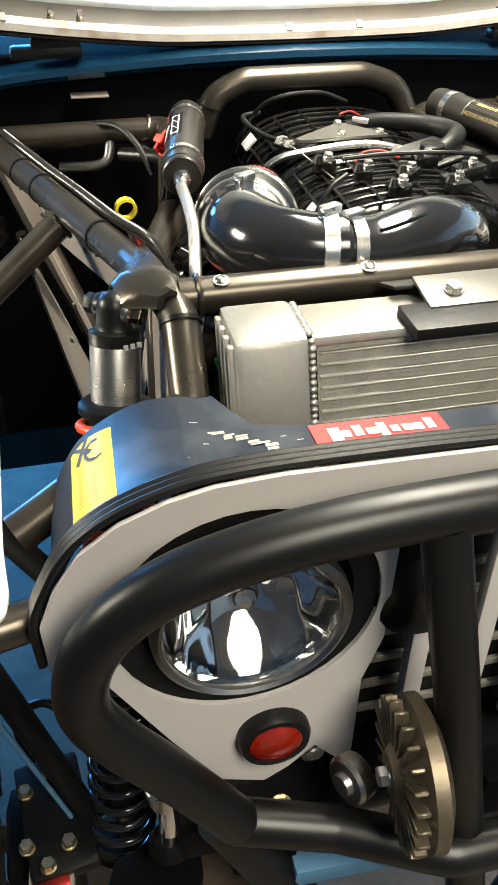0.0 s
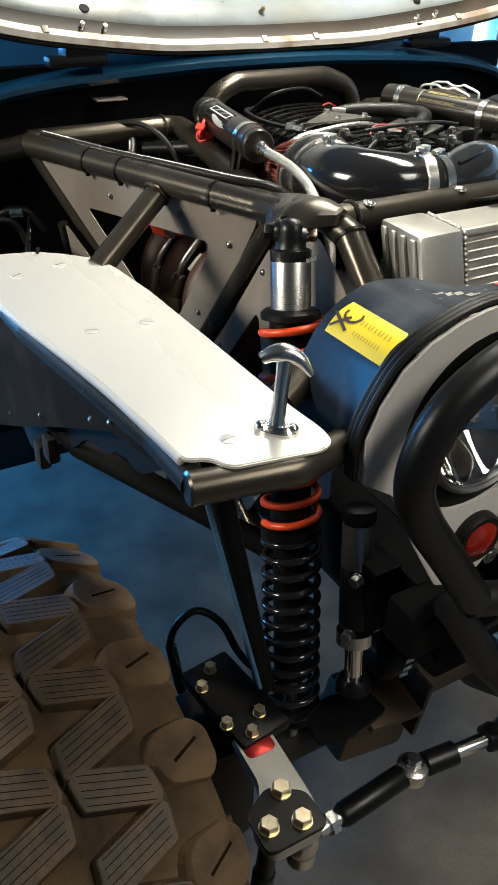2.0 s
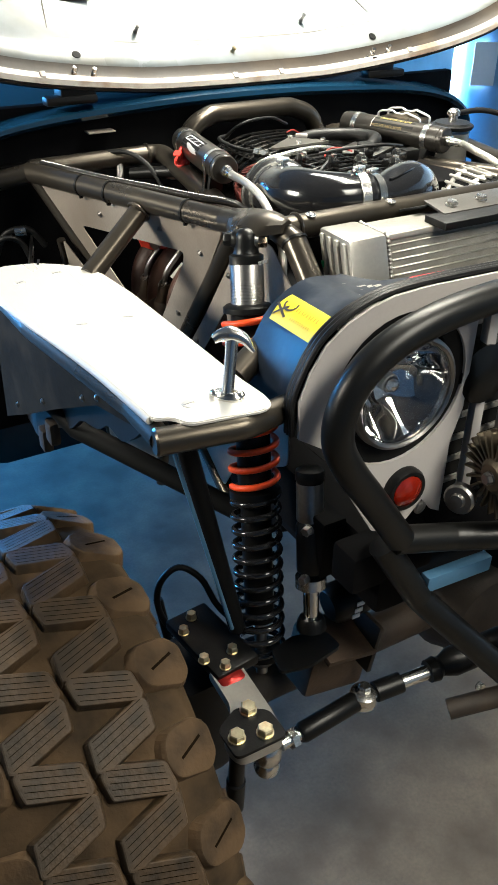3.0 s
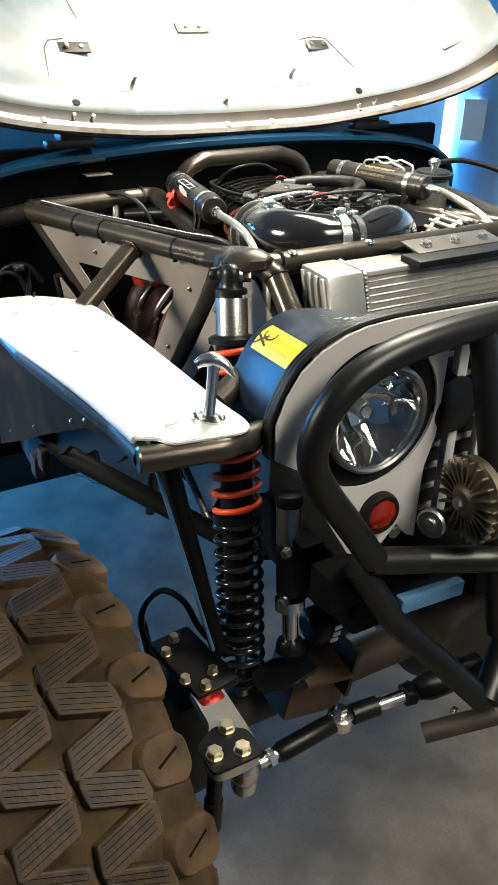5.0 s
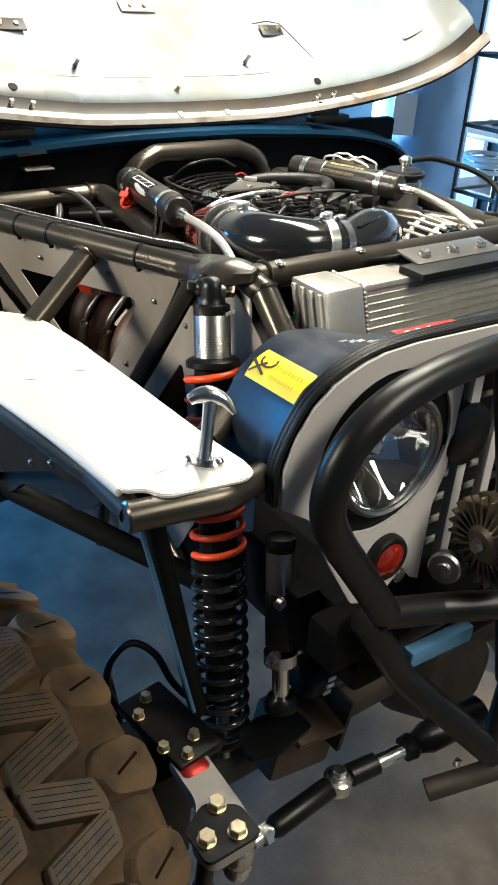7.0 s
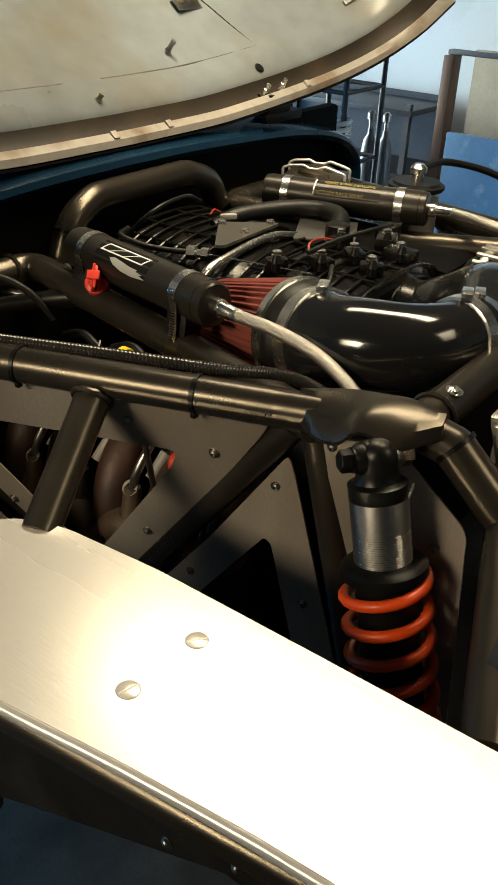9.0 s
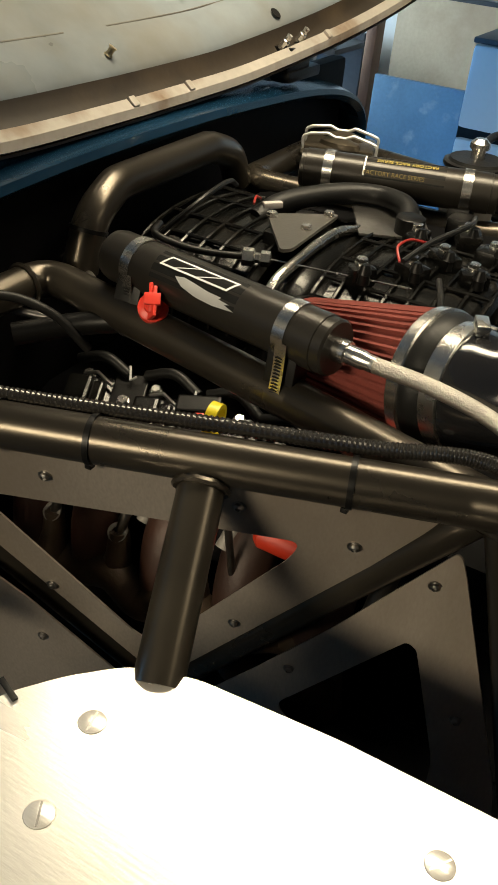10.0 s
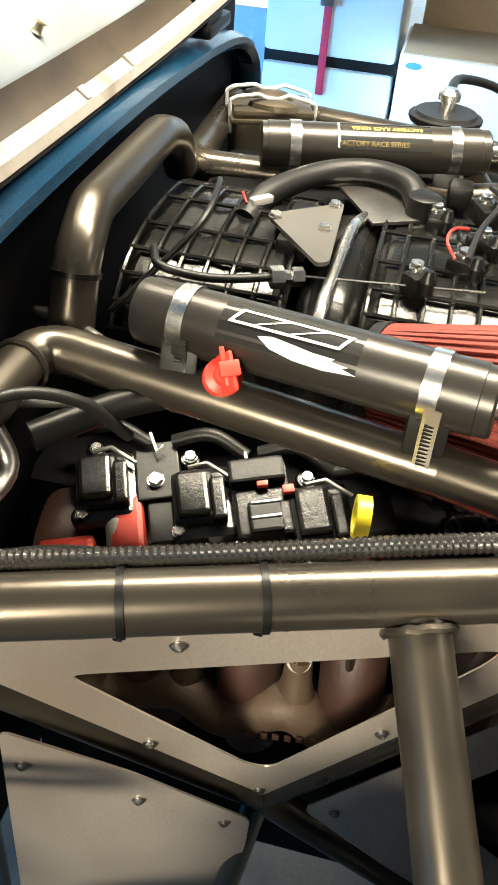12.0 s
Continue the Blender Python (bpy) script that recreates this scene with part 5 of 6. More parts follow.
def wheel(cx, near):
    """A wheel whose inner shoulder faces the middle of the car."""
    sgn = 1 if cx < 0 else -1
    m = Matrix.Translation((cx, AX - 0.01, TR + 0.017)) @ Matrix.Rotation(radians(90), 4, "Y")
    h = TW / 2
    prof = [(0.20, -h * 0.70), (0.24, -h * 0.86), (0.32, -h * 0.97), (0.395, -h * 0.98), (0.428, -h * 0.93), (0.446, -h * 0.80), (0.455, -h * 0.5), (TR, 0),
            (0.455, h * 0.5), (0.446, h * 0.80), (0.428, h * 0.93), (0.395, h * 0.98), (0.32, h * 0.97), (0.24, h * 0.86), (0.20, h * 0.70)]
    tyre = part("front_tyre", lathe(bmesh.new(), prof, m, 72, close=False), TYRE, car, "large muddy off-road tyre with deep tread blocks")
    part("rim", lathe(bmesh.new(), [(0.205, -h * 0.72), (0.19, -h * 0.6), (0.17, 0.0), (0.09, 0.05 * sgn), (0.03, 0.06 * sgn), (0.205, h * 0.72)][:5], m, 40, close=False), BLACK, tyre)
    if near:
        part("brake_disc", lathe(bmesh.new(), [(0.06, 0.10), (0.15, 0.10), (0.15, 0.12), (0.06, 0.12)], m, 36, close=False), GREYSTEEL, tyre)
    n = 24
    base = Matrix.Translation((cx, AX - 0.01, TR + 0.017))

    def put(name, me, ang, across, r, tip, spin=0.0):
        ob = new(name, me)
        ob.parent = tyre
        ob.matrix_world = base @ Matrix.Rotation(ang, 4, "X") @ Matrix.Translation((across, 0, r)) @ Matrix.Rotation(tip, 4, "Y") @ Matrix.Rotation(spin, 4, "Z")
        return ob

    step = 2 * math.pi / n
    for i in range(n):
        a = i * step
        for dx, me, sm, da in ((-0.049, block_a, sipe_a, 0.0), (-0.049, block_b, sipe_b, 0.5), (0.049, block_a, sipe_a, 0.32), (0.049, block_b, sipe_b, 0.82)):
            put("tread_block", me, a + da * step, dx, TR - 0.002, 0.0)
            if near:
                put("sipe", sm, a + da * step, dx, TR - 0.002, 0.0)
        for s in (-1, 1):
            w = 0 if (i + (s > 0)) % 2 else 0.006
            put("shoulder_lug", shoulder_m, a + (0.25 if s < 0 else 0.75) * step, s * (0.128 + w), TR - 0.018, s * 0.42, 0 if s > 0 else math.pi)
            if near:
                put("sipe", slot, a + (0.25 if s < 0 else 0.75) * step, s * (0.128 + w), TR - 0.018, s * 0.42, 0.4 if s > 0 else math.pi - 0.4)
            if s > 0 or not near:
                put("side_lug", side_m, a + (0.25 if s < 0 else 0.75) * step, s * (h - 0.012), 0.405, s * 1.2, 0 if s > 0 else math.pi)
    return tyre


wheel(-0.66 - TW / 2, True)
wheel(0.66 + TW / 2, False)

# ---- cowl, firewall, tub ----
cowl_sect = [(0.0, 1.409), (0.15, 1.407), (0.30, 1.400), (0.42, 1.392), (0.52, 1.380), (0.60, 1.362), (0.660, 1.335), (0.698, 1.29), (0.705, 1.20), (0.705, 0.95)]
half = [(p.x, p.z) for p in smooth_path([(x, 0, z) for x, z in cowl_sect], 4)]
full = [(-x, z) for x, z in half[::-1]] + half[1:]
bm = bmesh.new()
rows = []
for x, z in full:
    rise = max(0.0, (z - 1.25) / 0.158)
    rows.append([bm.verts.new((x * s, y, z + dz * rise)) for y, dz, s in ((1.0, -0.018, 0.985), (0.978, -0.020, 0.985), (0.968, -0.010, 0.995), (0.970, 0.0, 1.0), (0.985, 0.007, 1.003), (1.05, 0.022, 1.006), (1.20, 0.040, 1.01), (1.6, 0.05, 1.01))])
for a, b in zip(rows, rows[1:]):
    for i in range(7):
        bm.faces.new((a[i], a[i + 1], b[i + 1], b[i]))
bmesh.ops.recalc_face_normals(bm, faces=bm.faces[:])
cowl = part("cowl", bm, NAVY, car, "glossy blue painted cowl below the hood")
for i in range(22):
    part("vent_slot", boxed((-0.20 + i * 0.0135, 1.035, 1.4255), (0.005, 0.030, 0.003), 0.0008, m=Matrix.Rotation(0.25, 4, "X") @ Matrix.Rotation(0.35, 4, "Z"), segs=1), RECESSBLACK, cowl)
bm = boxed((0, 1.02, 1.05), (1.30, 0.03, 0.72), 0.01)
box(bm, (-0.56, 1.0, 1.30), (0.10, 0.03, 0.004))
part("firewall", bm, BAYBLACK, car, "black painted firewall")
part("firewall_tab", boxed((-0.34, 0.985, 1.352), (0.06, 0.03, 0.003), 0.001), PANEL, car)
# Reaches below the rocker line to keep door daylight off the floor beneath.
part("tub", boxed((0, 1.85, 0.96), (1.34, 1.6, 0.82), 0.05), NAVY, car, "blue painted body tub")

# ---- hood, laid back on its hinges ----
HO, HS, HN = V(0.011, 1.037, 1.476), V(0, 0.764, 0.645).normalized(), V(0, -0.645, 0.764).normalized()
hood_sect = smooth_path([(0, 0, 0), (0.20, 0, 0.004), (0.30, 0, 0.015), (0.40, 0, 0.031), (0.50, 0, 0.052), (0.58, 0, 0.077), (0.645, 0, 0.109), (0.69, 0, 0.145), (0.718, 0, 0.182), (0.735, 0, 0.24)], 4)
hs = [(-p.x, p.z) for p in hood_sect[::-1]] + [(p.x, p.z) for p in hood_sect[1:]]


def hood_at(x, s, n=0.0):
    """A place on the hood's underside; n: out from it, towards the camera side."""
    ax = abs(x)
    base = 0.0
    for a, b in zip(hood_sect, hood_sect[1:]):
        if a.x <= ax <= b.x and b.x > a.x:
            base = a.z + (b.z - a.z) * (ax - a.x) / (b.x - a.x)
    return HO + V(x, 0, 0) + HS * s + HN * (base + n)


def hood_strip(stations, sect=hs):
    """A skin over stations of (s, n, shrink)."""
    bm = bmesh.new()
    rows = [[bm.verts.new(HO + V(x * k, 0, 0) + HS * s + HN * (z * k + n)) for x, z in sect] for s, n, k in stations]
    for a, b in zip(rows, rows[1:]):
        for i in range(len(sect) - 1):
            bm.faces.new((a[i], a[i + 1], b[i + 1], b[i]))
    bmesh.ops.recalc_face_normals(bm, faces=bm.faces[:])
    return bm


hood = part("hood", hood_strip([(-0.018, -0.006, 0.985), (-0.012, -0.001, 0.982), (0.022, 0.001, 0.977), (0.046, -0.004, 0.975), (0.12, -0.006, 0.975), (0.40, -0.004, 0.972), (0.75, -0.002, 0.968), (1.15, 0.0, 0.965)]), HOODWHITE, car,
            "white underside of the opened hood with rust marks")
part("outer_skin", hood_strip([(-0.070, -0.024, 1.0), (0.2, -0.042, 1.0), (1.15, -0.042, 1.0)]), NAVY, hood)
part("seam_channel", hood_strip([(-0.062, -0.008, 1.0), (-0.052, -0.014, 0.995), (-0.032, -0.014, 0.99), (-0.018, -0.006, 0.985)]), LIP, hood, "brown stained seam channel")
part("hood_edge", hood_strip([(-0.070, -0.014, 1.004), (-0.076, -0.004, 1.003), (-0.068, 0.003, 1.0), (-0.054, 0.002, 0.996), (-0.052, -0.006, 0.995)]), EDGE, hood, "chipped cream hood edge")
part("edge_sealant", hood_strip([(-0.0705, -0.015, 1.0045), (-0.0775, -0.006, 1.0040), (-0.0785, -0.010, 1.0050), (-0.0720, -0.020, 1.0060)]), LIP, hood, "dark brown line along the hood edge")
HT = Matrix((( 1, 0, 0, 0), (0, HS.y, HN.y, 0), (0, HS.z, HN.z, 0), (0, 0, 0, 1)))
for x, s, mt, w in ((-0.328, 0.163, LIP, 0.075), (0.328, 0.163, GREYSTEEL, 0.062), (0.003, 0.241, PANEL, 0.085)):
    part("hood_bracket", boxed(hood_at(x, s, -0.001), (w, 0.030, 0.004), 0.001, m=HT), mt, hood, "small riveted steel plate")
    for dx in (-0.018, 0.018):
        part("bracket_bolt", hex_bolt(bmesh.new(), hood_at(x + dx, s, 0.001), HN, 0.006, 0.006), ZINC, hood)
for x, s in ((-0.377, 0.0), (0.376, 0.0)):
    part("drain_hole", lathe(bmesh.new(), [(0.0095, 0), (0.0085, 0.0012), (0.001, 0.0012)], Matrix.Translation(hood_at(x, s, 0.0020)) @ HT, 18), RECESSBLACK, hood)
for x, s, ln in ((-0.215, 0.070, 0.02), (0.215, 0.0775, 0.024), (0.0, 0.006, 0.012)):
    part("hood_peg", rod(hood_at(x, s, 0.0), hood_at(x, s, 0.0) + HN * (0.65 * ln) + V(0.004, 0, 0.004), [(0.006, 0), (0.004, 0.3), (0.004, 0.8), (0.006, 1)], 10), GREYSTEEL if x else ZINC, hood)
for pts in ([(0.41, 0.045), (0.375, 0.145), (0.36, 0.182), (0.33, 0.193), (0.29, 0.19)], [(-0.42, 0.05), (-0.40, 0.155), (-0.385, 0.178), (-0.345, 0.19)], [(-0.29, 0.26), (-0.31, 0.40)]):
    part("pressed_crease", tubes([hood_at(x, s, -0.005) for x, s in pts], 0.0018, 6, bend=0.0), LIP, hood)
for sx in (-1, 1):
    part("corner_rib", boxed(hood_at(sx * 0.655, 0.055, 0.004), (0.055, 0.012, 0.014), 0.004, m=HT @ Matrix.Rotation(-sx * 0.6, 4, "Y")), HOODWHITE, hood)
    part("flange_seam", tubes([hood_at(sx * x, 0.047 + 0.05 * max(0, x - 0.45) ** 2 / 0.04, -0.0045) for x in (0.04, 0.12, 0.20, 0.28, 0.36, 0.44, 0.50, 0.56, 0.61)], 0.0014, 6), FINGREY, hood, "thin open seam along the inner flange")
    hg = boxed((sx * 0.385, 0.992, 1.432), (0.075, 0.045, 0.022), 0.004)
    box(hg, (sx * 0.40, 0.982, 1.420), (0.11, 0.035, 0.018), 0.007)
    box(hg, (sx * 0.375, 0.988, 1.444), (0.03, 0.03, 0.03), 0.003)
    hinge = part("hood_hinge", hg, BLACK, car, "black hood hinge on the cowl")
    for dx in (-0.022, 0.022):
        part("hinge_bolt", rod(hood_at(sx * 0.376 + dx, -0.047, -0.01), hood_at(sx * 0.376 + dx, -0.044, 0.014), [(0.006, 0), (0.006, 0.6), (0.0045, 0.65), (0.0045, 1)], 8), STEEL, hinge)
for x in (-0.47, -0.02, 0.10, 0.45):
    part("edge_clip", boxed(hood_at(x, -0.060, 0.003), (0.012, 0.014, 0.006), 0.002, m=HT), EDGE, hood)

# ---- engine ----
# Block and heads carry the bay's shade in their near-black colour.
block = part("engine_block", boxed((0.02, 0.70, 0.99), (0.47, 0.58, 0.32), 0.03), BAYBLACK, car, "V8 engine block coloured near-black for bay shade")
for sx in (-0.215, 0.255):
    part("cylinder_head", boxed((sx * 0.85, 0.70, 1.06), (0.10, 0.50, 0.10), 0.012, m=Matrix.Rotation(-0.5 if sx > 0 else 0.5, 4, "Y")), BAYBLACK, car, "dark cylinder head")
part("valve_cover", boxed((-0.160, 0.73, 1.095), (0.10, 0.48, 0.05), 0.015, m=Matrix.Rotation(0.5, 4, "Y")), PLASTIC, car, "black valve cover")


CD, CE = V(-0.885, -0.365, -0.32).normalized(), V(0.18, -0.98, 0.065)
CE = (CE - CD * CE.dot(CD)).normalized()
CN = CE.cross(CD)
CN = CN if CN.z > 0 else -CN
CM = Matrix((CE, CD, CN)).transposed().to_4x4()


def cover_point(y, x, h=0.0):
    """A place on the sloping valve cover."""
    return V(x + 0.040, y + 0.010, 1.164 + 0.362 * (x + 0.245)) + CN * h


def coil_box(y, x, e, d, n, h, bevel=0.004):
    return boxed(cover_point(y, x, h), (e, d, n), bevel, m=CM)


def coil_pack(y, x, bolts):
    c = part("ignition_coil", coil_box(y - 0.008, x, 0.058, 0.074, 0.020, 0.0, 0.009), PLASTIC, car, "black ignition coil with bolts", smooth=False)
    part("coil_cap", coil_box(y, x, 0.029, 0.044, 0.020, 0.016, 0.004), PLASTIC, c, "glossy black resin cap", smooth=False)
    part("coil_rim", coil_box(y, x, 0.036, 0.052, 0.010, 0.012, 0.004), BLACK, c, smooth=False)
    part("coil_core", coil_box(y - 0.023, x + 0.002, 0.013, 0.042, 0.022, 0.012, 0.003), PLASTIC, c, smooth=False)
    part("coil_spine", tubes([cover_point(y + 0.012, x + 0.026, 0.016), cover_point(y - 0.004, x + 0.032, 0.020), cover_point(y - 0.030, x + 0.024, 0.016)], 0.0022, 8), GREYSTEEL, c)
    for by, bx in bolts:
        part("coil_ear", rod(cover_point(by, bx, -0.006), cover_point(by, bx, 0.006), [(0.011, 0), (0.011, 0.8), (0.009, 1)], 16), PLASTIC, c)
        part("coil_bolt", hex_bolt(bmesh.new(), cover_point(by, bx, 0.006), CN, 0.0062, 0.006), STEEL, c)


coil_pack(0.895, -0.260, [(0.898, -0.290), (0.908, -0.226)])
coil_pack(0.806, -0.256, [(0.821, -0.215), (0.810, -0.286)])
coil_pack(0.699, -0.249, [(0.712, -0.212), (0.70, -0.282)])
coil_pack(0.560, -0.245, [(0.575, -0.208), (0.56, -0.278)])
fb_ = part("coil_bracket", coil_box(0.846, -0.235, 0.040, 0.060, 0.004, 0.008, 0.0015), BLACK, car, "flat black coil bracket", smooth=False)
part("bracket_leg", coil_box(0.830, -0.276, 0.022, 0.050, 0.004, 0.004, 0.0015), BLACK, fb_, smooth=False)
part("bracket_bolt", hex_bolt(bmesh.new(), cover_point(0.844, -0.246, 0.010), CN, 0.0075, 0.006), STEEL, fb_)
cc = part("coil_connector", coil_box(0.747, -0.242, 0.052, 0.078, 0.022, 0.004, 0.004), PLASTIC, car, "black wiring connector with red locking clips", smooth=False)
part("connector_top", coil_box(0.757, -0.222, 0.050, 0.024, 0.026, 0.012, 0.003), BLACK, cc, smooth=False)
part("connector_step", coil_box(0.738, -0.262, 0.030, 0.030, 0.022, 0.012, 0.003), BLACK, cc, smooth=False)
for y, x in ((0.741, -0.250), (0.737, -0.263)):
    part("silver_slot", coil_box(y, x, 0.026, 0.0022, 0.002, 0.0235, 0.0006), SILVERINK, cc)
for y, x in ((0.749, -0.232), (0.725, -0.233)):
    part("red_clip", coil_box(y, x, 0.010, 0.008, 0.006, 0.020, 0.001), REDCAP, cc)
part("coil_connector", coil_box(0.643, -0.238, 0.028, 0.038, 0.026, 0.006, 0.004), PLASTIC, car, "black wiring connector", smooth=False)
red_top = part("head_casting", coil_box(0.857, -0.288, 0.030, 0.056, 0.030, -0.006, 0.006), REDPAINT, car, "red painted casting below the coils", smooth=False)
part("casting_step", coil_box(0.905, -0.316, 0.050, 0.020, 0.030, -0.018, 0.006), REDPAINT, red_top, smooth=False)
part("plug_boot", rod(cover_point(0.868, -0.285, -0.002), cover_point(0.850, -0.325, -0.004), [(0.0105, 0), (0.0115, 0.05), (0.0115, 1)], 18), BOOT, car, "grey spark plug boot")
for pts in ([(0.862, -0.205), (0.850, -0.222), (0.846, -0.215)], [(0.772, -0.205), (0.764, -0.222), (0.760, -0.214)]):
    part("wire_clip", tubes([cover_point(y, x, 0.018) for y, x in pts], 0.0016, 6), SILVERINK, car)
for y0, x0, y1, x1 in ((0.93, -0.215, 0.86, -0.212), (0.84, -0.205, 0.77, -0.205), (0.76, -0.200, 0.69, -0.205), (0.69, -0.205, 0.60, -0.21)):
    part("harness", tubes(smooth_path([cover_point(y0, x0, 0.012), cover_point((y0 + y1) / 2, x0 + 0.008, 0.022), cover_point(y1, x1, 0.012)], 6), 0.0065, 10), RUBBER, car)
dip = part("dipstick_ring", lathe(bmesh.new(), [(0.0115, -0.005), (0.0155, -0.005), (0.0155, 0.005), (0.0115, 0.005), (0.0115, -0.005)], axis_matrix((-0.324, 0.669, 1.284), (-0.39, 1.2, 1.31)), 24, close=False), YELLOWP, car, "yellow dipstick ring")
part("dipstick_tube", tubes([(-0.324, 0.669, 1.269), (-0.31, 0.660, 1.20), (-0.29, 0.65, 1.05)], 0.004, 8), GREYSTEEL, dip)

# exhaust manifold
for y in (0.925, 0.838, 0.742, 0.648, 0.555):
    part("exhaust_runner", tubes(smooth_path([(-0.225, y + 0.01, 1.110), (-0.270, y + 0.006, 1.100), (-0.306, y, 1.060), (-0.314, y - 0.004, 1.00), (-0.30, y - 0.008, 0.93)], 6), 0.030, 20), RUST, car, "rusty brown exhaust runner")
cast = tubes(smooth_path([(-0.312, 0.93, 1.02), (-0.324, 0.87, 0.985), (-0.332, 0.80, 1.010), (-0.334, 0.755, 0.990), (-0.334, 0.70, 1.022), (-0.330, 0.655, 0.998), (-0.322, 0.59, 1.03), (-0.31, 0.52, 1.02)], 7), 0.0225, 16)
log = part("exhaust_log", cast, CASTBROWN, car, "cast brown exhaust manifold")
for y, z in ((0.890, 1.050), (0.797, 1.065), (0.696, 1.078), (0.600, 1.085)):
    part("manifold_boss", rod((-0.330, y - 0.002, z - 0.055), (-0.322, y, z), [(0.021, 0), (0.014, 0.5), (0.0115, 1)], 18), CASTBROWN, log)
    part("boss_ring", lathe(bmesh.new(), [(0.0070, -0.002), (0.0112, -0.002), (0.0112, 0.002), (0.0070, 0.002), (0.0070, -0.002)], axis_matrix((-0.326, y, z), (-0.40, y - 0.01, z + 0.075)), 20, close=False), BOOT, log)
    part("plug_lead", tubes(smooth_path([(-0.322, y, z - 0.004), (-0.318, y - 0.008, z + 0.030), (-0.285, y - 0.014, z + 0.075)], 5), 0.0062, 12), GREYSTEEL, log)
    part("lead_boot", tubes([(-0.310, y - 0.022, z + 0.016), (-0.286, y - 0.028, z + 0.045)], 0.0085, 12), BOOT, log)
for i in range(7):
    part("cast_mark", boxed((-0.3570, 0.735 - i * 0.0105, 0.998 + 0.0022 * i), (0.002, 0.0060, 0.008), 0.0008), RUST, log)
part("starter_motor", rod((-0.28, 0.575, 1.142), (-0.28, 0.635, 1.142), [(0.012, 0), (0.016, 0.1), (0.016, 0.9), (0.011, 1)], 24), REDPAINT, car, "red painted pump beside the engine")
for pts in ([(-0.315, 0.50, 1.26), (-0.33, 0.49, 1.20), (-0.335, 0.50, 1.12)], [(-0.32, 0.56, 1.25), (-0.335, 0.545, 1.17), (-0.33, 0.56, 1.08)]):
    part("coolant_pipe", tubes(smooth_path([V(*q) + V(0.035, 0, 0) for q in pts], 5), 0.010, 12), GREYSTEEL, car)


# intake manifold: a ribbed barrel in two halves
def arch(a, x0=0.041, w=0.155, z0=1.214, h=0.108, lift=0.0):
    """A place on the barrel's section; a from 0 (near side) to 1 (far side)."""
    t = math.pi * (1 - a)
    c, s = math.cos(t), math.sin(t)
    return V(x0 + (w + lift) * math.copysign(abs(c) ** 0.8, c), 0, z0 + (h + lift) * s ** 0.72)


def manifold_half(y0, y1, seed):
    bm = bmesh.new()
    ys = [y0 + (y1 - y0) * i / 12 for i in range(13)]
    rows = []
    for i, y in enumerate(ys):
        end = min(i, 12 - i)
        lift = -0.012 if end == 0 else (0.0 if i % 3 else 0.002)
        rows.append([bm.verts.new(arch(j / 24, lift=lift) + V(0, y, 0)) for j in range(25)])
    for a, b in zip(rows, rows[1:]):
        for j in range(24):
            bm.faces.new((a[j], b[j], b[j + 1], a[j + 1]))
    bm.faces.new(rows[0])
    bm.faces.new(rows[-1][::-1])
    bmesh.ops.recalc_face_normals(bm, faces=bm.faces[:])
    man = part("intake_manifold", bm, PLASTIC, car, "black plastic intake manifold with raised ribs")
    rng = random.Random(seed)
    n = int((y1 - y0) / 0.026)
    for i in range(n + 1):
        y = y0 + 0.004 + (y1 - y0 - 0.008) * i / n
        part("cross_rib", tubes([arch(j / 20, lift=0.004) + V(0, y, 0) for j in range(1, 20)], 0.0026, 6), PLASTIC, man)
    for j in (0.10, 0.18, 0.26, 0.34, 0.43, 0.52, 0.62, 0.72, 0.82):
        p = arch(j, lift=0.0045)
        part("long_rib", tubes([p + V(0, y0 + 0.002, 0), p + V(0, y1 - 0.002, 0)], 0.0026, 6), PLASTIC, man)
    return man


man_r = manifold_half(0.775, 0.935, 1)
man_f = manifold_half(0.520, 0.705, 2)
mid = bmesh.new()
tube(mid, [arch(j / 16, lift=-0.034) + V(0, 0.735, 0) for j in range(17)], 0.034, 14)
part("manifold_runner", mid, PLASTIC, man_f)
part("foil_label", boxed((-0.098, 0.890, 1.292), (0.004, 0.034, 0.024), 0.001, m=Matrix.Rotation(0.75, 4, "Y")), SILVERINK, man_r, "blank white foil label")
part("foil_label", boxed((-0.085, 0.575, 1.300), (0.004, 0.026, 0.014), 0.001, m=Matrix.Rotation(0.7, 4, "Y")), SILVERINK, man_f)
part("throttle_body", rod((0.06, 0.47, 1.275), (0.06, 0.525, 1.275), [(0.045, 0), (0.05, 0.1), (0.05, 0.9), (0.055, 1)], 28), PLASTIC, car, "black throttle body")
tri = [(0.022, 0.818), (0.080, 0.748), (-0.060, 0.742), (-0.068, 0.752)]
tb = part("cable_bracket", sheet(round_poly(tri, 0.008), 0.004, lambda u, v, d: V(u, v, 1.345 + d)), BRACKET, car, "triangular steel throttle cable bracket")
for x, y in ((0.016, 0.808), (0.066, 0.756), (0.006, 0.757)):
    part("bracket_bolt", hex_bolt(bmesh.new(), (x, y, 1.349), (0, 0, 1), 0.0065, 0.006), STEEL, tb)
part("bracket_foot", boxed((0.03, 0.785, 1.333), (0.10, 0.03, 0.022), 0.004), BLACK, tb)
part("bracket_plate", boxed((0.135, 0.70, 1.335), (0.10, 0.09, 0.004), 0.001, m=Matrix.Rotation(0.5, 4, "Z")), GREYSTEEL, tb)
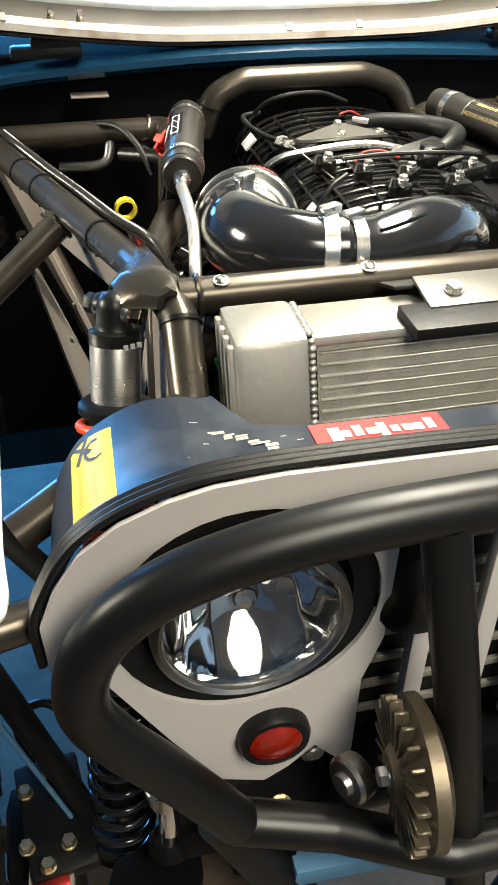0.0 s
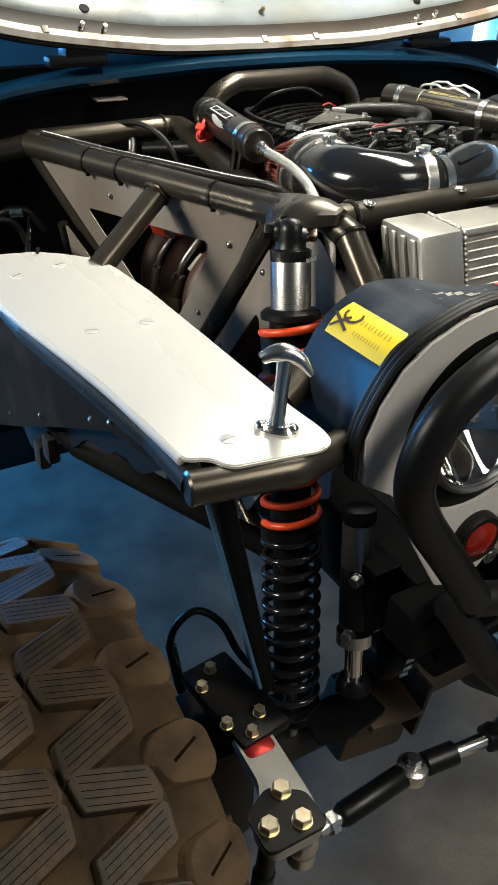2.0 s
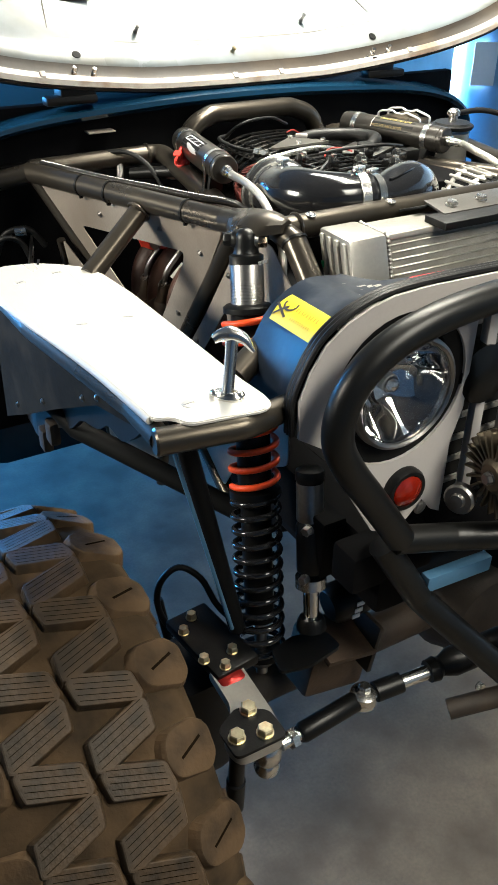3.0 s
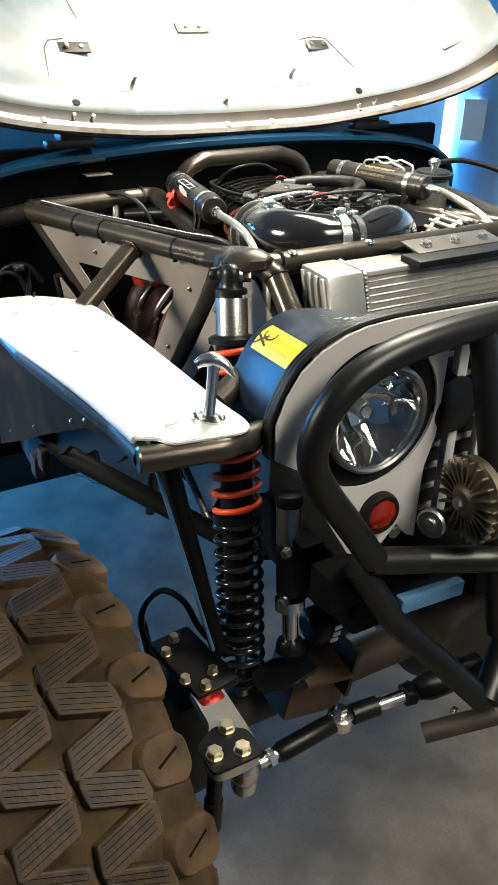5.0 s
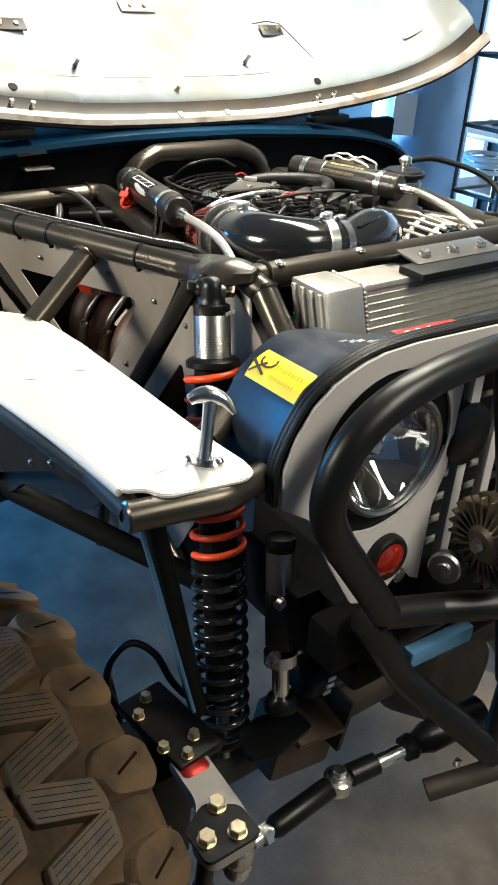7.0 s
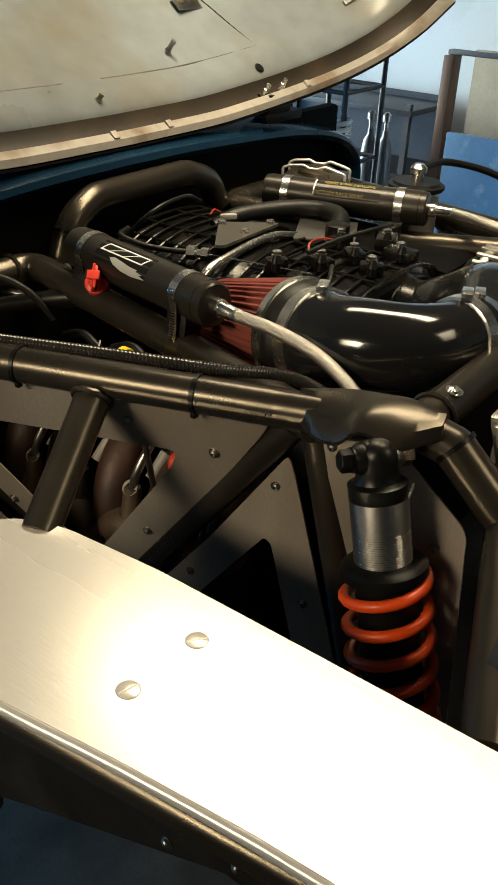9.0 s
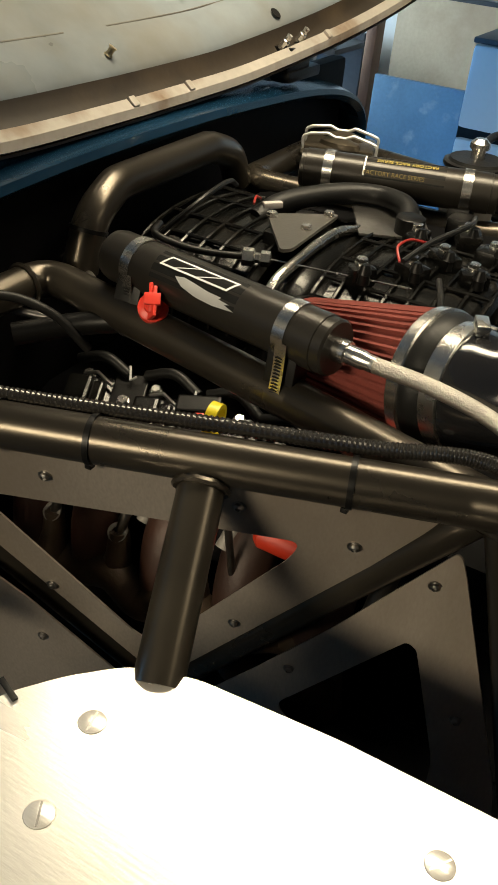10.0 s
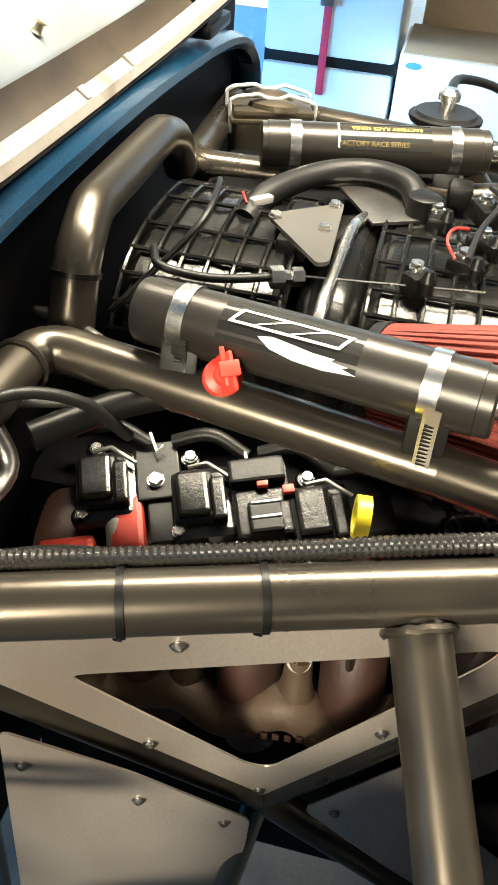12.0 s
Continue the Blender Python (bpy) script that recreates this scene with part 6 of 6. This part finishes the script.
part("steel_pipe", tubes(smooth_path([(0.10, 0.725, 1.330), (0.036, 0.733, 1.341), (-0.05, 0.737, 1.334), (-0.105, 0.740, 1.319), (-0.14, 0.74, 1.27)], 6), 0.0062, 14), STEEL, car, "bright steel vacuum pipe")
part("vacuum_hose", tubes(smooth_path([(0.045, 0.845, 1.328), (0.09, 0.83, 1.342), (0.153, 0.785, 1.348), (0.178, 0.735, 1.350), (0.155, 0.690, 1.352), (0.120, 0.672, 1.340)], 7), 0.0135, 16), RUBBER, car, "thick black vacuum hose")
part("breather_cap", rod((0.113, 0.668, 1.322), (0.113, 0.668, 1.358), [(0.030, 0), (0.030, 0.2), (0.018, 0.3), (0.018, 0.95), (0.015, 1)], 20), BLACK, car)
part("throttle_cable", tubes(smooth_path([(-0.085, 0.90, 1.345), (-0.115, 0.885, 1.345), (-0.11, 0.85, 1.338), (-0.095, 0.82, 1.334), (-0.078, 0.79, 1.333)], 7), 0.0042, 10), RUBBER, car, "black throttle cable")
part("cable_nut", rod((-0.080, 0.793, 1.333), (-0.066, 0.762, 1.333), [(0.006, 0), (0.0105, 0.05), (0.0105, 0.4), (0.006, 0.45), (0.006, 0.6), (0.009, 0.65), (0.009, 0.95), (0.005, 1)], 6), STEEL, car)
part("cable_wire", tubes([(-0.066, 0.762, 1.333), (-0.055, 0.60, 1.342)], 0.0012, 6), STEEL, car)
bm = boxed((0.062, 0.832, 1.345), (0.026, 0.009, 0.008), 0.002, m=Matrix.Rotation(-0.7, 4, "Z"))
part("sensor_plug", bm, GREY, car)
for i, (x, y, s) in enumerate(((0.095, 0.650, 0.024), (0.14, 0.60, 0.03), (0.05, 0.60, 0.026), (-0.006, 0.618, 0.024), (0.10, 0.555, 0.03), (0.02, 0.555, 0.022), (-0.05, 0.66, 0.02))):
    inj = part("fuel_injector", boxed((x, y, 1.338), (s * 1.5, s, 0.022), 0.005, m=Matrix.Rotation(0.4 * i, 4, "Z")), PLASTIC, car, "black engine sensor with plug")
    part("sensor_bolt", hex_bolt(bmesh.new(), (x + 0.006, y + 0.004, 1.349), (0, 0, 1), 0.007, 0.007), STEEL, inj)
    part("sensor_stem", rod((x - 0.012, y - 0.008, 1.335), (x - 0.012, y - 0.008, 1.357), [(0.007, 0), (0.006, 0.5), (0.008, 0.55), (0.004, 1)], 10), BLACK, inj)
for i, (m_, pts) in enumerate(((REDWIRE, [(0.05, 0.62, 1.346), (0.03, 0.635, 1.352), (0.005, 0.64, 1.350), (-0.01, 0.63, 1.340)]), (REDWIRE, [(0.035, 0.84, 1.342), (0.055, 0.848, 1.344), (0.075, 0.852, 1.335)]),
                               (RUBBER, [(0.16, 0.60, 1.35), (0.10, 0.59, 1.36), (0.03, 0.61, 1.356), (-0.03, 0.62, 1.35)]), (RUBBER, [(-0.04, 0.575, 1.345), (-0.07, 0.56, 1.33), (-0.10, 0.55, 1.28)]),
                               (RUBBER, [(-0.11, 0.93, 1.28), (-0.08, 0.86, 1.36), (0.0, 0.86, 1.372), (0.06, 0.88, 1.35)]), (GREEN, [(-0.285, 0.232, 1.30), (-0.275, 0.226, 1.26), (-0.285, 0.21, 1.20)]))):
    part("engine_wire", tubes(smooth_path(pts, 6), 0.0016 if m_ is REDWIRE else 0.0032, 8), m_, car)
# drilled bracket and hoses beside the firewall
rings = [[(0.985 - 0.032 * i + 0.0105 * math.cos(2 * math.pi * j / 14), 1.132 + 0.0105 * math.sin(2 * math.pi * j / 14)) for j in range(14)] for i in range(5)]
part("drilled_bracket", sheet([(0.82, 1.110), (1.01, 1.110), (1.01, 1.156), (0.82, 1.156)], 0.003, lambda u, v, d: V(-0.545 + 0.35 * (u - 0.9) + d, u, v), rings), GREYSTEEL, car, "dull steel bracket with a row of drilled holes", smooth=False)
for pts, r in (([(-0.60, 0.98, 1.11), (-0.575, 0.96, 1.172), (-0.53, 0.94, 1.182), (-0.50, 0.93, 1.145)], 0.007), ([(-0.62, 0.94, 1.15), (-0.585, 0.925, 1.176), (-0.555, 0.92, 1.165), (-0.540, 0.915, 1.13)], 0.006), ([(-0.36, 0.97, 1.31), (-0.31, 0.93, 1.318), (-0.28, 0.89, 1.30), (-0.26, 0.86, 1.26)], 0.005)):
    part("bay_hose", tubes(smooth_path(pts, 7), r, 10), RUBBER, car)
part("hose_ferrule", rod((-0.556, 0.950, 1.178), (-0.535, 0.942, 1.180), [(0.010, 0), (0.010, 1)], 12), STEEL, car)
part("tee_fitting", boxed((0.20, 0.63, 1.332), (0.036, 0.028, 0.026), 0.006), BLACK, car)
# Added filler that closes the view through to the far cabinet.
part("engine_block_top", boxed((0.245, 0.715, 1.225), (0.15, 0.42, 0.15), 0.02), BAYBLACK, car, "near-black filler block at the engine's far side")

# ---- air intake ----
fa, fb = V(-0.140, 0.676, 1.283), V(-0.188, 0.522, 1.315)
core_f = part("air_filter", rod(fa, fb, [(0.042, 0), (0.044, 0.02), (0.059, 0.98), (0.059, 1)], 30), FILTER, car, "red pleated cone air filter with a steel ring")
m = axis_matrix(fa, fb)
ln = (fb - fa).length
for i in range(44):
    a = 2 * math.pi * i / 44
    d = V(math.cos(a), math.sin(a), 0)
    part("pleat", tubes([m @ (d * 0.043 + V(0, 0, 0.004)), m @ (d * 0.0615 + V(0, 0, ln - 0.004))], 0.0024, 5, caps=False), FILTER, core_f)
part("end_cap", rod(fa - (fb - fa) * 0.06, fa + (fb - fa) * 0.03, [(0.032, 0), (0.045, 0.2), (0.047, 1)], 30), RUBBER, core_f)
part("steel_ring", rod(fa.lerp(fb, 0.97), fa.lerp(fb, 1.06), [(0.063, 0), (0.066, 0.15), (0.066, 0.85), (0.063, 1)], 40), STEEL, core_f)
part("collar", rod(fa.lerp(fb, 1.04), fa.lerp(fb, 1.22), [(0.062, 0), (0.064, 0.2), (0.062, 0.5), (0.054, 0.9), (0.050, 1)], 40), RUBBER, core_f)
epts = smooth_path([fa.lerp(fb, 1.16), fa.lerp(fb, 1.36), V(-0.210, 0.425, 1.338), V(-0.197, 0.382, 1.345), V(-0.165, 0.357, 1.348), V(-0.120, 0.347, 1.348)], 7)
er = [0.056 - 0.016 * min(1, max(0, i - 5) / 25) for i in range(len(epts))]
elbow = part("intake_elbow", tubes(epts, 0.045, 32, radii=er), HOSE, car, "glossy black silicone intake elbow")
hpts = smooth_path([V(-0.130, 0.347, 1.348), V(-0.085, 0.349, 1.344), V(-0.045, 0.358, 1.346), V(-0.005, 0.376, 1.344), V(0.035, 0.405, 1.325), V(0.056, 0.44, 1.300), V(0.06, 0.475, 1.28)], 7)
hr = [0.0355 + 0.007 * min(1, max(0, i - 6) / 10) for i in range(len(hpts))]
hose = part("intake_hose", tubes(hpts, 0.038, 30, radii=hr), HOSE, car, "glossy black silicone intake hose")
part("hose_seam", tubes([p_ + V(-0.008, -0.55 * r_, 0.86 * r_) for p_, r_ in list(zip(hpts, hr))[8:26]], 0.0022, 8), HOSE, hose)


def hose_clamp(p, q, r, parent):
    c = part("hose_clamp", rod(p, q, [(r, 0), (r + 0.0015, 0.05), (r + 0.0015, 0.95), (r, 1)], 40), STEEL, parent, "bright steel hose clamp")
    part("clamp_screw", boxed((Vector(p) + Vector(q)) / 2 + V(0.0, 0, r + 0.004), (0.024, 0.012, 0.010), 0.002, m=Matrix.Rotation(0.4, 4, "Z")), STEEL, c)


hose_clamp(fa.lerp(fb, 1.16), fa.lerp(fb, 1.27), 0.0575, elbow)
hose_clamp(V(-0.147, 0.352, 1.348), V(-0.130, 0.349, 1.348), 0.0418, elbow)
hose_clamp(V(-0.121, 0.347, 1.347), V(-0.105, 0.347, 1.3455), 0.0372, elbow)
# Near-black core paints the shade in the gaps between the case ribs.
alt = part("alternator", rod((0.225, 0.39, 1.275), (0.225, 0.50, 1.275), [(0.02, 0), (0.046, 0.05), (0.050, 0.25), (0.050, 0.8), (0.03, 1)], 28), RECESSBLACK, car, "cast alternator with a slotted silver case")
for ring_y in (0.412, 0.462):
    part("case_ring", rod((0.225, ring_y, 1.275), (0.225, ring_y + 0.012, 1.275), [(0.052, 0), (0.054, 0.3), (0.054, 0.7), (0.052, 1)], 32), CASTALU, alt)
for i in range(22):
    a = 2 * math.pi * i / 22
    part("case_rib", boxed((0.225 + 0.0525 * math.cos(a), 0.440, 1.275 + 0.0525 * math.sin(a)), (0.007, 0.085, 0.006), 0.002, m=Matrix.Rotation(-a, 4, "Y")), CASTALU, alt)
# red cap and its neck, conduit with ties
cap = part("oil_cap", rod((-0.270, 0.780, 1.328), (-0.288, 0.769, 1.350), [(0.0135, 0), (0.0150, 0.2), (0.0150, 0.45), (0.013, 0.5), (0.009, 0.55), (0.008, 0.7)], 22), REDCAP, car, "red plastic filler cap")
CG = axis_matrix((0, 0, 0), (-0.022, -0.014, 0.027)).to_3x3().to_4x4()
part("cap_grip", boxed((-0.285, 0.771, 1.346), (0.004, 0.030, 0.017), 0.0015, m=CG @ Matrix.Rotation(0.35, 4, "Y")), REDCAP, cap)
part("cap_grip", boxed((-0.280, 0.774, 1.347), (0.004, 0.030, 0.015), 0.0015, m=CG @ Matrix.Rotation(-0.3, 4, "Y")), REDCAP, cap)
part("grip_fold", boxed((-0.288, 0.769, 1.352), (0.016, 0.012, 0.005), 0.0015, m=CG), REDCAP, cap)
part("filler_neck", tubes(smooth_path([(-0.266, 0.784, 1.322), (-0.262, 0.81, 1.306), (-0.285, 0.86, 1.295), (-0.33, 0.91, 1.285)], 5), 0.0120, 16), BLACK, cap)
rib = smooth_path([(-0.482, 0.955, 1.308), (-0.459, 0.88, 1.311), (-0.422, 0.76, 1.316), (-0.385, 0.64, 1.324), (-0.350, 0.52, 1.332), (-0.320, 0.44, 1.336), (-0.300, 0.385, 1.312)], 56)
part("wiring_conduit", tubes(rib, 0.0075, 10, radii=[0.0070 if i % 2 else 0.0058 for i in range(len(rib))]), CONDUIT, car, "ribbed black wiring conduit along the rail")
ra_, rb_ = V(-0.508, 0.962, 1.292), V(-0.343, 0.435, 1.314)
for f in (0.317, 0.467, 0.84):
    c = ra_.lerp(rb_, f)
    tie = lathe(bmesh.new(), [(0.0200, -0.0024), (0.0212, -0.0024), (0.0212, 0.0024), (0.0200, 0.0024)], axis_matrix(c, rb_), 28, close=False)
    box(tie, c + V(-0.006, 0.0, -0.0215), (0.007, 0.006, 0.005), 0.001)
    part("cable_tie", tie, BLACK, car, "thin black cable tie")
for pts, r, mt in (([(-0.150, 0.985, 1.290), (-0.172, 0.933, 1.294), (-0.212, 0.875, 1.296)], 0.0055, STEEL), ([(-0.27, 0.95, 1.28), (-0.25, 0.91, 1.275), (-0.23, 0.87, 1.27), (-0.20, 0.85, 1.28)], 0.005, GREYSTEEL),
                   ([(-0.40, 0.95, 1.25), (-0.33, 0.93, 1.26), (-0.315, 0.95, 1.30)], 0.008, GREYSTEEL), ([(-0.44, 0.93, 1.27), (-0.38, 0.88, 1.24), (-0.33, 0.84, 1.20)], 0.006, RUBBER)):
    part("engine_line", tubes(smooth_path(pts, 6), r, 10), mt, car)

def seat(offset, *names):
    """Settle finished parts of the engine on their mounts."""
    for ob in car.children:
        if ob.name.split(".")[0] in names:
            ob.location = offset


seat((0.006, -0.001, -0.011), "throttle_body", "cable_bracket", "steel_pipe", "vacuum_hose", "breather_cap", "throttle_cable", "cable_nut", "cable_wire",
     "sensor_plug", "fuel_injector", "tee_fitting")
seat((0.030, 0.014, -0.012), "oil_cap")
seat((0.030, 0.0, 0.004), "exhaust_runner", "exhaust_log")

# far-side fluid reservoirs
MR = Matrix.Rotation(0.35, 4, "Z")
MC = V(0.405, 0.893, 0)
CASTDARK = mat("dark_cast_cylinder", (0.085, 0.070, 0.050), 0.36, 0.7, 0.25, 14, 0.25, 140)
mc = part("master_cylinder", boxed(MC + V(0, 0, 1.288), (0.080, 0.105, 0.060), 0.012, m=MR), CASTDARK, car, "dark cast master cylinder with two wire bails")
part("rim", boxed(MC + V(0, 0, 1.318), (0.090, 0.117, 0.007), 0.003, m=MR), CASTDARK, mc)
part("lid", boxed(MC + V(0, 0, 1.326), (0.082, 0.108, 0.012), 0.005, m=MR), CASTDARK, mc)
part("port_nut", rod(MC + MR @ V(-0.040, -0.02, 1.288), MC + MR @ V(-0.054, -0.02, 1.288), [(0.009, 0), (0.009, 1)], 6), GREYSTEEL, mc)
for x in (-0.023, 0.023):
    part("lid_dome", lathe(bmesh.new(), [(0.021, 0), (0.019, 0.007), (0.011, 0.011), (0.001, 0.012)], Matrix.Translation(MC + MR @ V(x, 0, 1.331)) @ Matrix.Diagonal((0.85, 1.7, 1, 1)), 20), CASTDARK, mc)
    part("wire_bail", tubes([MC + MR @ V(x, y, z) for y, z in ((-0.056, 1.298), (-0.058, 1.337), (-0.047, 1.341), (-0.020, 1.348), (-0.008, 1.343), (0.008, 1.343), (0.020, 1.348), (0.047, 1.345), (0.058, 1.340), (0.056, 1.298))], 0.0026, 8, bend=0.006), SILVERINK, mc)
tank = part("fluid_tank", rod((0.347, 0.661, 1.22), (0.347, 0.661, 1.349), [(0.035, 0), (0.038, 0.05), (0.038, 1)], 28), CASTALU, car, "cast fluid tank with a black cap")
part("tank_cap", rod((0.347, 0.661, 1.356), (0.347, 0.661, 1.369), [(0.044, 0), (0.046, 0.2), (0.046, 0.6), (0.040, 0.7), (0.038, 1)], 16), RUBBER, tank)
part("cap_fitting", rod((0.347, 0.661, 1.368), (0.347, 0.661, 1.396), [(0.010, 0), (0.010, 0.5), (0.014, 0.52), (0.014, 0.8), (0.008, 1)], 10), STEEL, tank)
part("vent_hose", tubes(smooth_path([(0.347, 0.661, 1.386), (0.44, 0.65, 1.385), (0.53, 0.58, 1.35), (0.54, 0.5, 1.28)], 6), 0.006, 10), RUBBER, tank)

# ---- the far side of the garage ----
fr = empty("refrigerator", "white enamel refrigerator with a dark gap between doors", "refrigerator", where=(3.14, 1.125, 0))
part("body", boxed((0, 0, 0.575), (0.62, 0.52, 1.13), 0.02), APPLIANCE, fr)
part("lower_door", boxed((-0.335, 0, 0.405), (0.05, 0.52, 0.75), 0.02), APPLIANCE, fr)
part("upper_door", boxed((-0.335, 0, 0.980), (0.05, 0.52, 0.32), 0.02), APPLIANCE, fr)
part("door_gap", boxed((-0.322, 0, 0.800), (0.03, 0.52, 0.05), 0.004), RECESSBLACK, fr, "dark rubber gap")
part("top_board", boxed((-0.01, 0, 1.152), (0.66, 0.54, 0.022), 0.006), DARKPANEL, fr, "dark top board")
st = empty("ratchet_strap", "red webbing strap hanging over the refrigerator door", "strap", where=(2.772, 1.145, 0.68))
part("webbing", boxed((0, 0, 0.24), (0.006, 0.030, 0.48), 0.002), STRAPRED, st)
part("buckle", boxed((-0.012, 0.005, 0.38), (0.03, 0.05, 0.11), 0.008), GREYSTEEL, st)
cbx = empty("cardboard_box", "white and brown cardboard box with a blue oval print", "box", where=(2.85, 0.53, 0.55))
part("carton", boxed((0, 0, 0.18), (0.5, 0.62, 0.36), 0.006), CARDWHITE, cbx)
part("lid_flap", boxed((0.02, 0, 0.362), (0.5, 0.60, 0.006), 0.002), CARD, cbx)
part("oval_print", lathe(bmesh.new(), [(0.03, 0), (0.03, 0.001)], Matrix.Translation((-0.252, 0.255, 0.325)) @ Matrix.Rotation(radians(-90), 4, "Y") @ Matrix.Diagonal((0.4, 1, 1, 1)), 24), LOGOBLUE, cbx)
cb2 = empty("cardboard_box", "open brown cardboard box on the bench", "box", where=(3.42, 0.45, 0.55))
part("carton", boxed((0, 0, 0.3), (0.5, 0.7, 0.60), 0.006), CARD, cb2)
bench = empty("work_bench", "wooden bench carrying cardboard boxes", "bench", where=(3.2, 0.5, 0))
part("bench_top", boxed((0, 0, 0.53), (1.1, 0.85, 0.04), 0.005), BROWNWOOD, bench)
for dx in (-0.48, 0.48):
    for dy in (-0.36, 0.36):
        part("leg", boxed((dx, dy, 0.255), (0.06, 0.06, 0.51), 0.004), BROWNWOOD, bench)
cup = empty("open_cupboard", "brown wooden door frame with grimy plaster behind", "cupboard", where=(3.75, 1.755, 0))
part("jamb", boxed((-0.24, 0.34, 0.595), (0.10, 0.055, 1.19), 0.004), BROWNWOOD, cup)
part("lintel", boxed((-0.20, -0.10, 1.202), (0.06, 0.95, 0.022), 0.004), DARKPANEL, cup)
part("back_board", boxed((0.10, -0.1, 0.595), (0.03, 0.92, 1.19)), TANWALL, cup, "grimy tan back board")
part("blue_panel", boxed((-0.30, -0.08, 0.415), (0.03, 0.72, 0.83), 0.006), BLUESTEEL, cup, "scuffed blue steel panel")
for y in (2.375, 2.470):
    g = empty("gas_cylinder", "small grey gas cylinder with a valve", "cylinder", "gas cylinders", (3.40, y, 0))
    part("bottle", lathe(bmesh.new(), [(0.042, 0.0), (0.045, 0.02), (0.045, 0.66), (0.035, 0.73), (0.016, 0.76), (0.016, 0.79)], Matrix(), 22), BOTTLE, g)
    part("valve", lathe(bmesh.new(), [(0.012, 0.79), (0.012, 0.84), (0.024, 0.84), (0.024, 0.87), (0.01, 0.885)], Matrix(), 14), GREYSTEEL, g)
low = empty("tool_shelf", "dark steel shelf against the wall", "shelf", where=(3.85, 2.9, 0))
for z in (0.15, 0.5, 0.85):
    part("shelf_board", boxed((0, 0, z), (0.45, 1.1, 0.03), 0.004), DARKPANEL, low)
for dx in (-0.2, 0.2):
    for dy in (-0.52, 0.52):
        part("upright", boxed((dx, dy, 0.45), (0.035, 0.035, 0.9)), DARKPANEL, low)
part("back_sheet", boxed((0.22, 0, 0.45), (0.01, 1.1, 0.9)), DARKPANEL, low)
wt = empty("water_heater", "tall grey-blue cylindrical tank with a white notice", "tank", where=(2.75, 2.88, 0))
part("tank_body", lathe(bmesh.new(), [(0.24, 0), (0.27, 0.03), (0.27, 1.75), (0.22, 1.86), (0.05, 1.9)], Matrix(), 40), TANKGREY, wt)
part("pipe", tubes([(0, 0, 1.88), (0, 0, 2.75)], 0.03, 14), GREYSTEEL, wt)
rack = empty("metal_rack", "open dark steel rack with coiled hoses", "rack", where=(3.0, 2.46, 0))
for dx in (-0.18, 0.18):
    for dy in (-0.16, 0.16):
        part("upright", tubes([(dx, dy, 0), (dx, dy, 1.75)], 0.014, 10), DARKPANEL, rack)
for z in (0.3, 0.7, 1.05, 1.4):
    for dy in (-0.16, 0.16):
        part("rail", tubes([(-0.18, dy, z), (0.18, dy, z)], 0.011, 10), DARKPANEL, rack)
    for dx in (-0.18, 0.18):
        part("rail", tubes([(dx, -0.16, z), (dx, 0.16, z)], 0.011, 10), DARKPANEL, rack)
for z in (0.93, 0.90, 0.87):
    part("hose_coil", lathe(bmesh.new(), [(0.12 + 0.012 * math.cos(t), 0.012 * math.sin(t)) for t in [2 * math.pi * i / 8 for i in range(9)]], Matrix.Translation((-0.25, -0.1, z)), 30, close=False), CARDWHITE, rack)

part("notice", boxed((-0.255, -0.14, 1.09), (0.003, 0.155, 0.21), 0.0005, m=Matrix.Rotation(radians(62), 4, "Z")), CARDWHITE, wt, "white paper notice")
bm = bmesh.new()
rng = random.Random(11)
last = None
for i in range(34):
    t = i / 33
    x, y = -0.50 + 0.62 * t + rng.uniform(-0.012, 0.012), 2.72 - 1.25 * t + rng.uniform(-0.015, 0.015)
    w = 0.0012 + 0.0012 * rng.random()
    cur = (bm.verts.new((x - w, y - w, 0.0006)), bm.verts.new((x + w, y + w, 0.0006)))
    if last:
        bm.faces.new((last[0], last[1], cur[1], cur[0]))
    last = cur
tagged(finish("floor_crack", bm, RECESSBLACK, smooth=False), "hairline crack in the concrete floor", "crack", kind="structure")
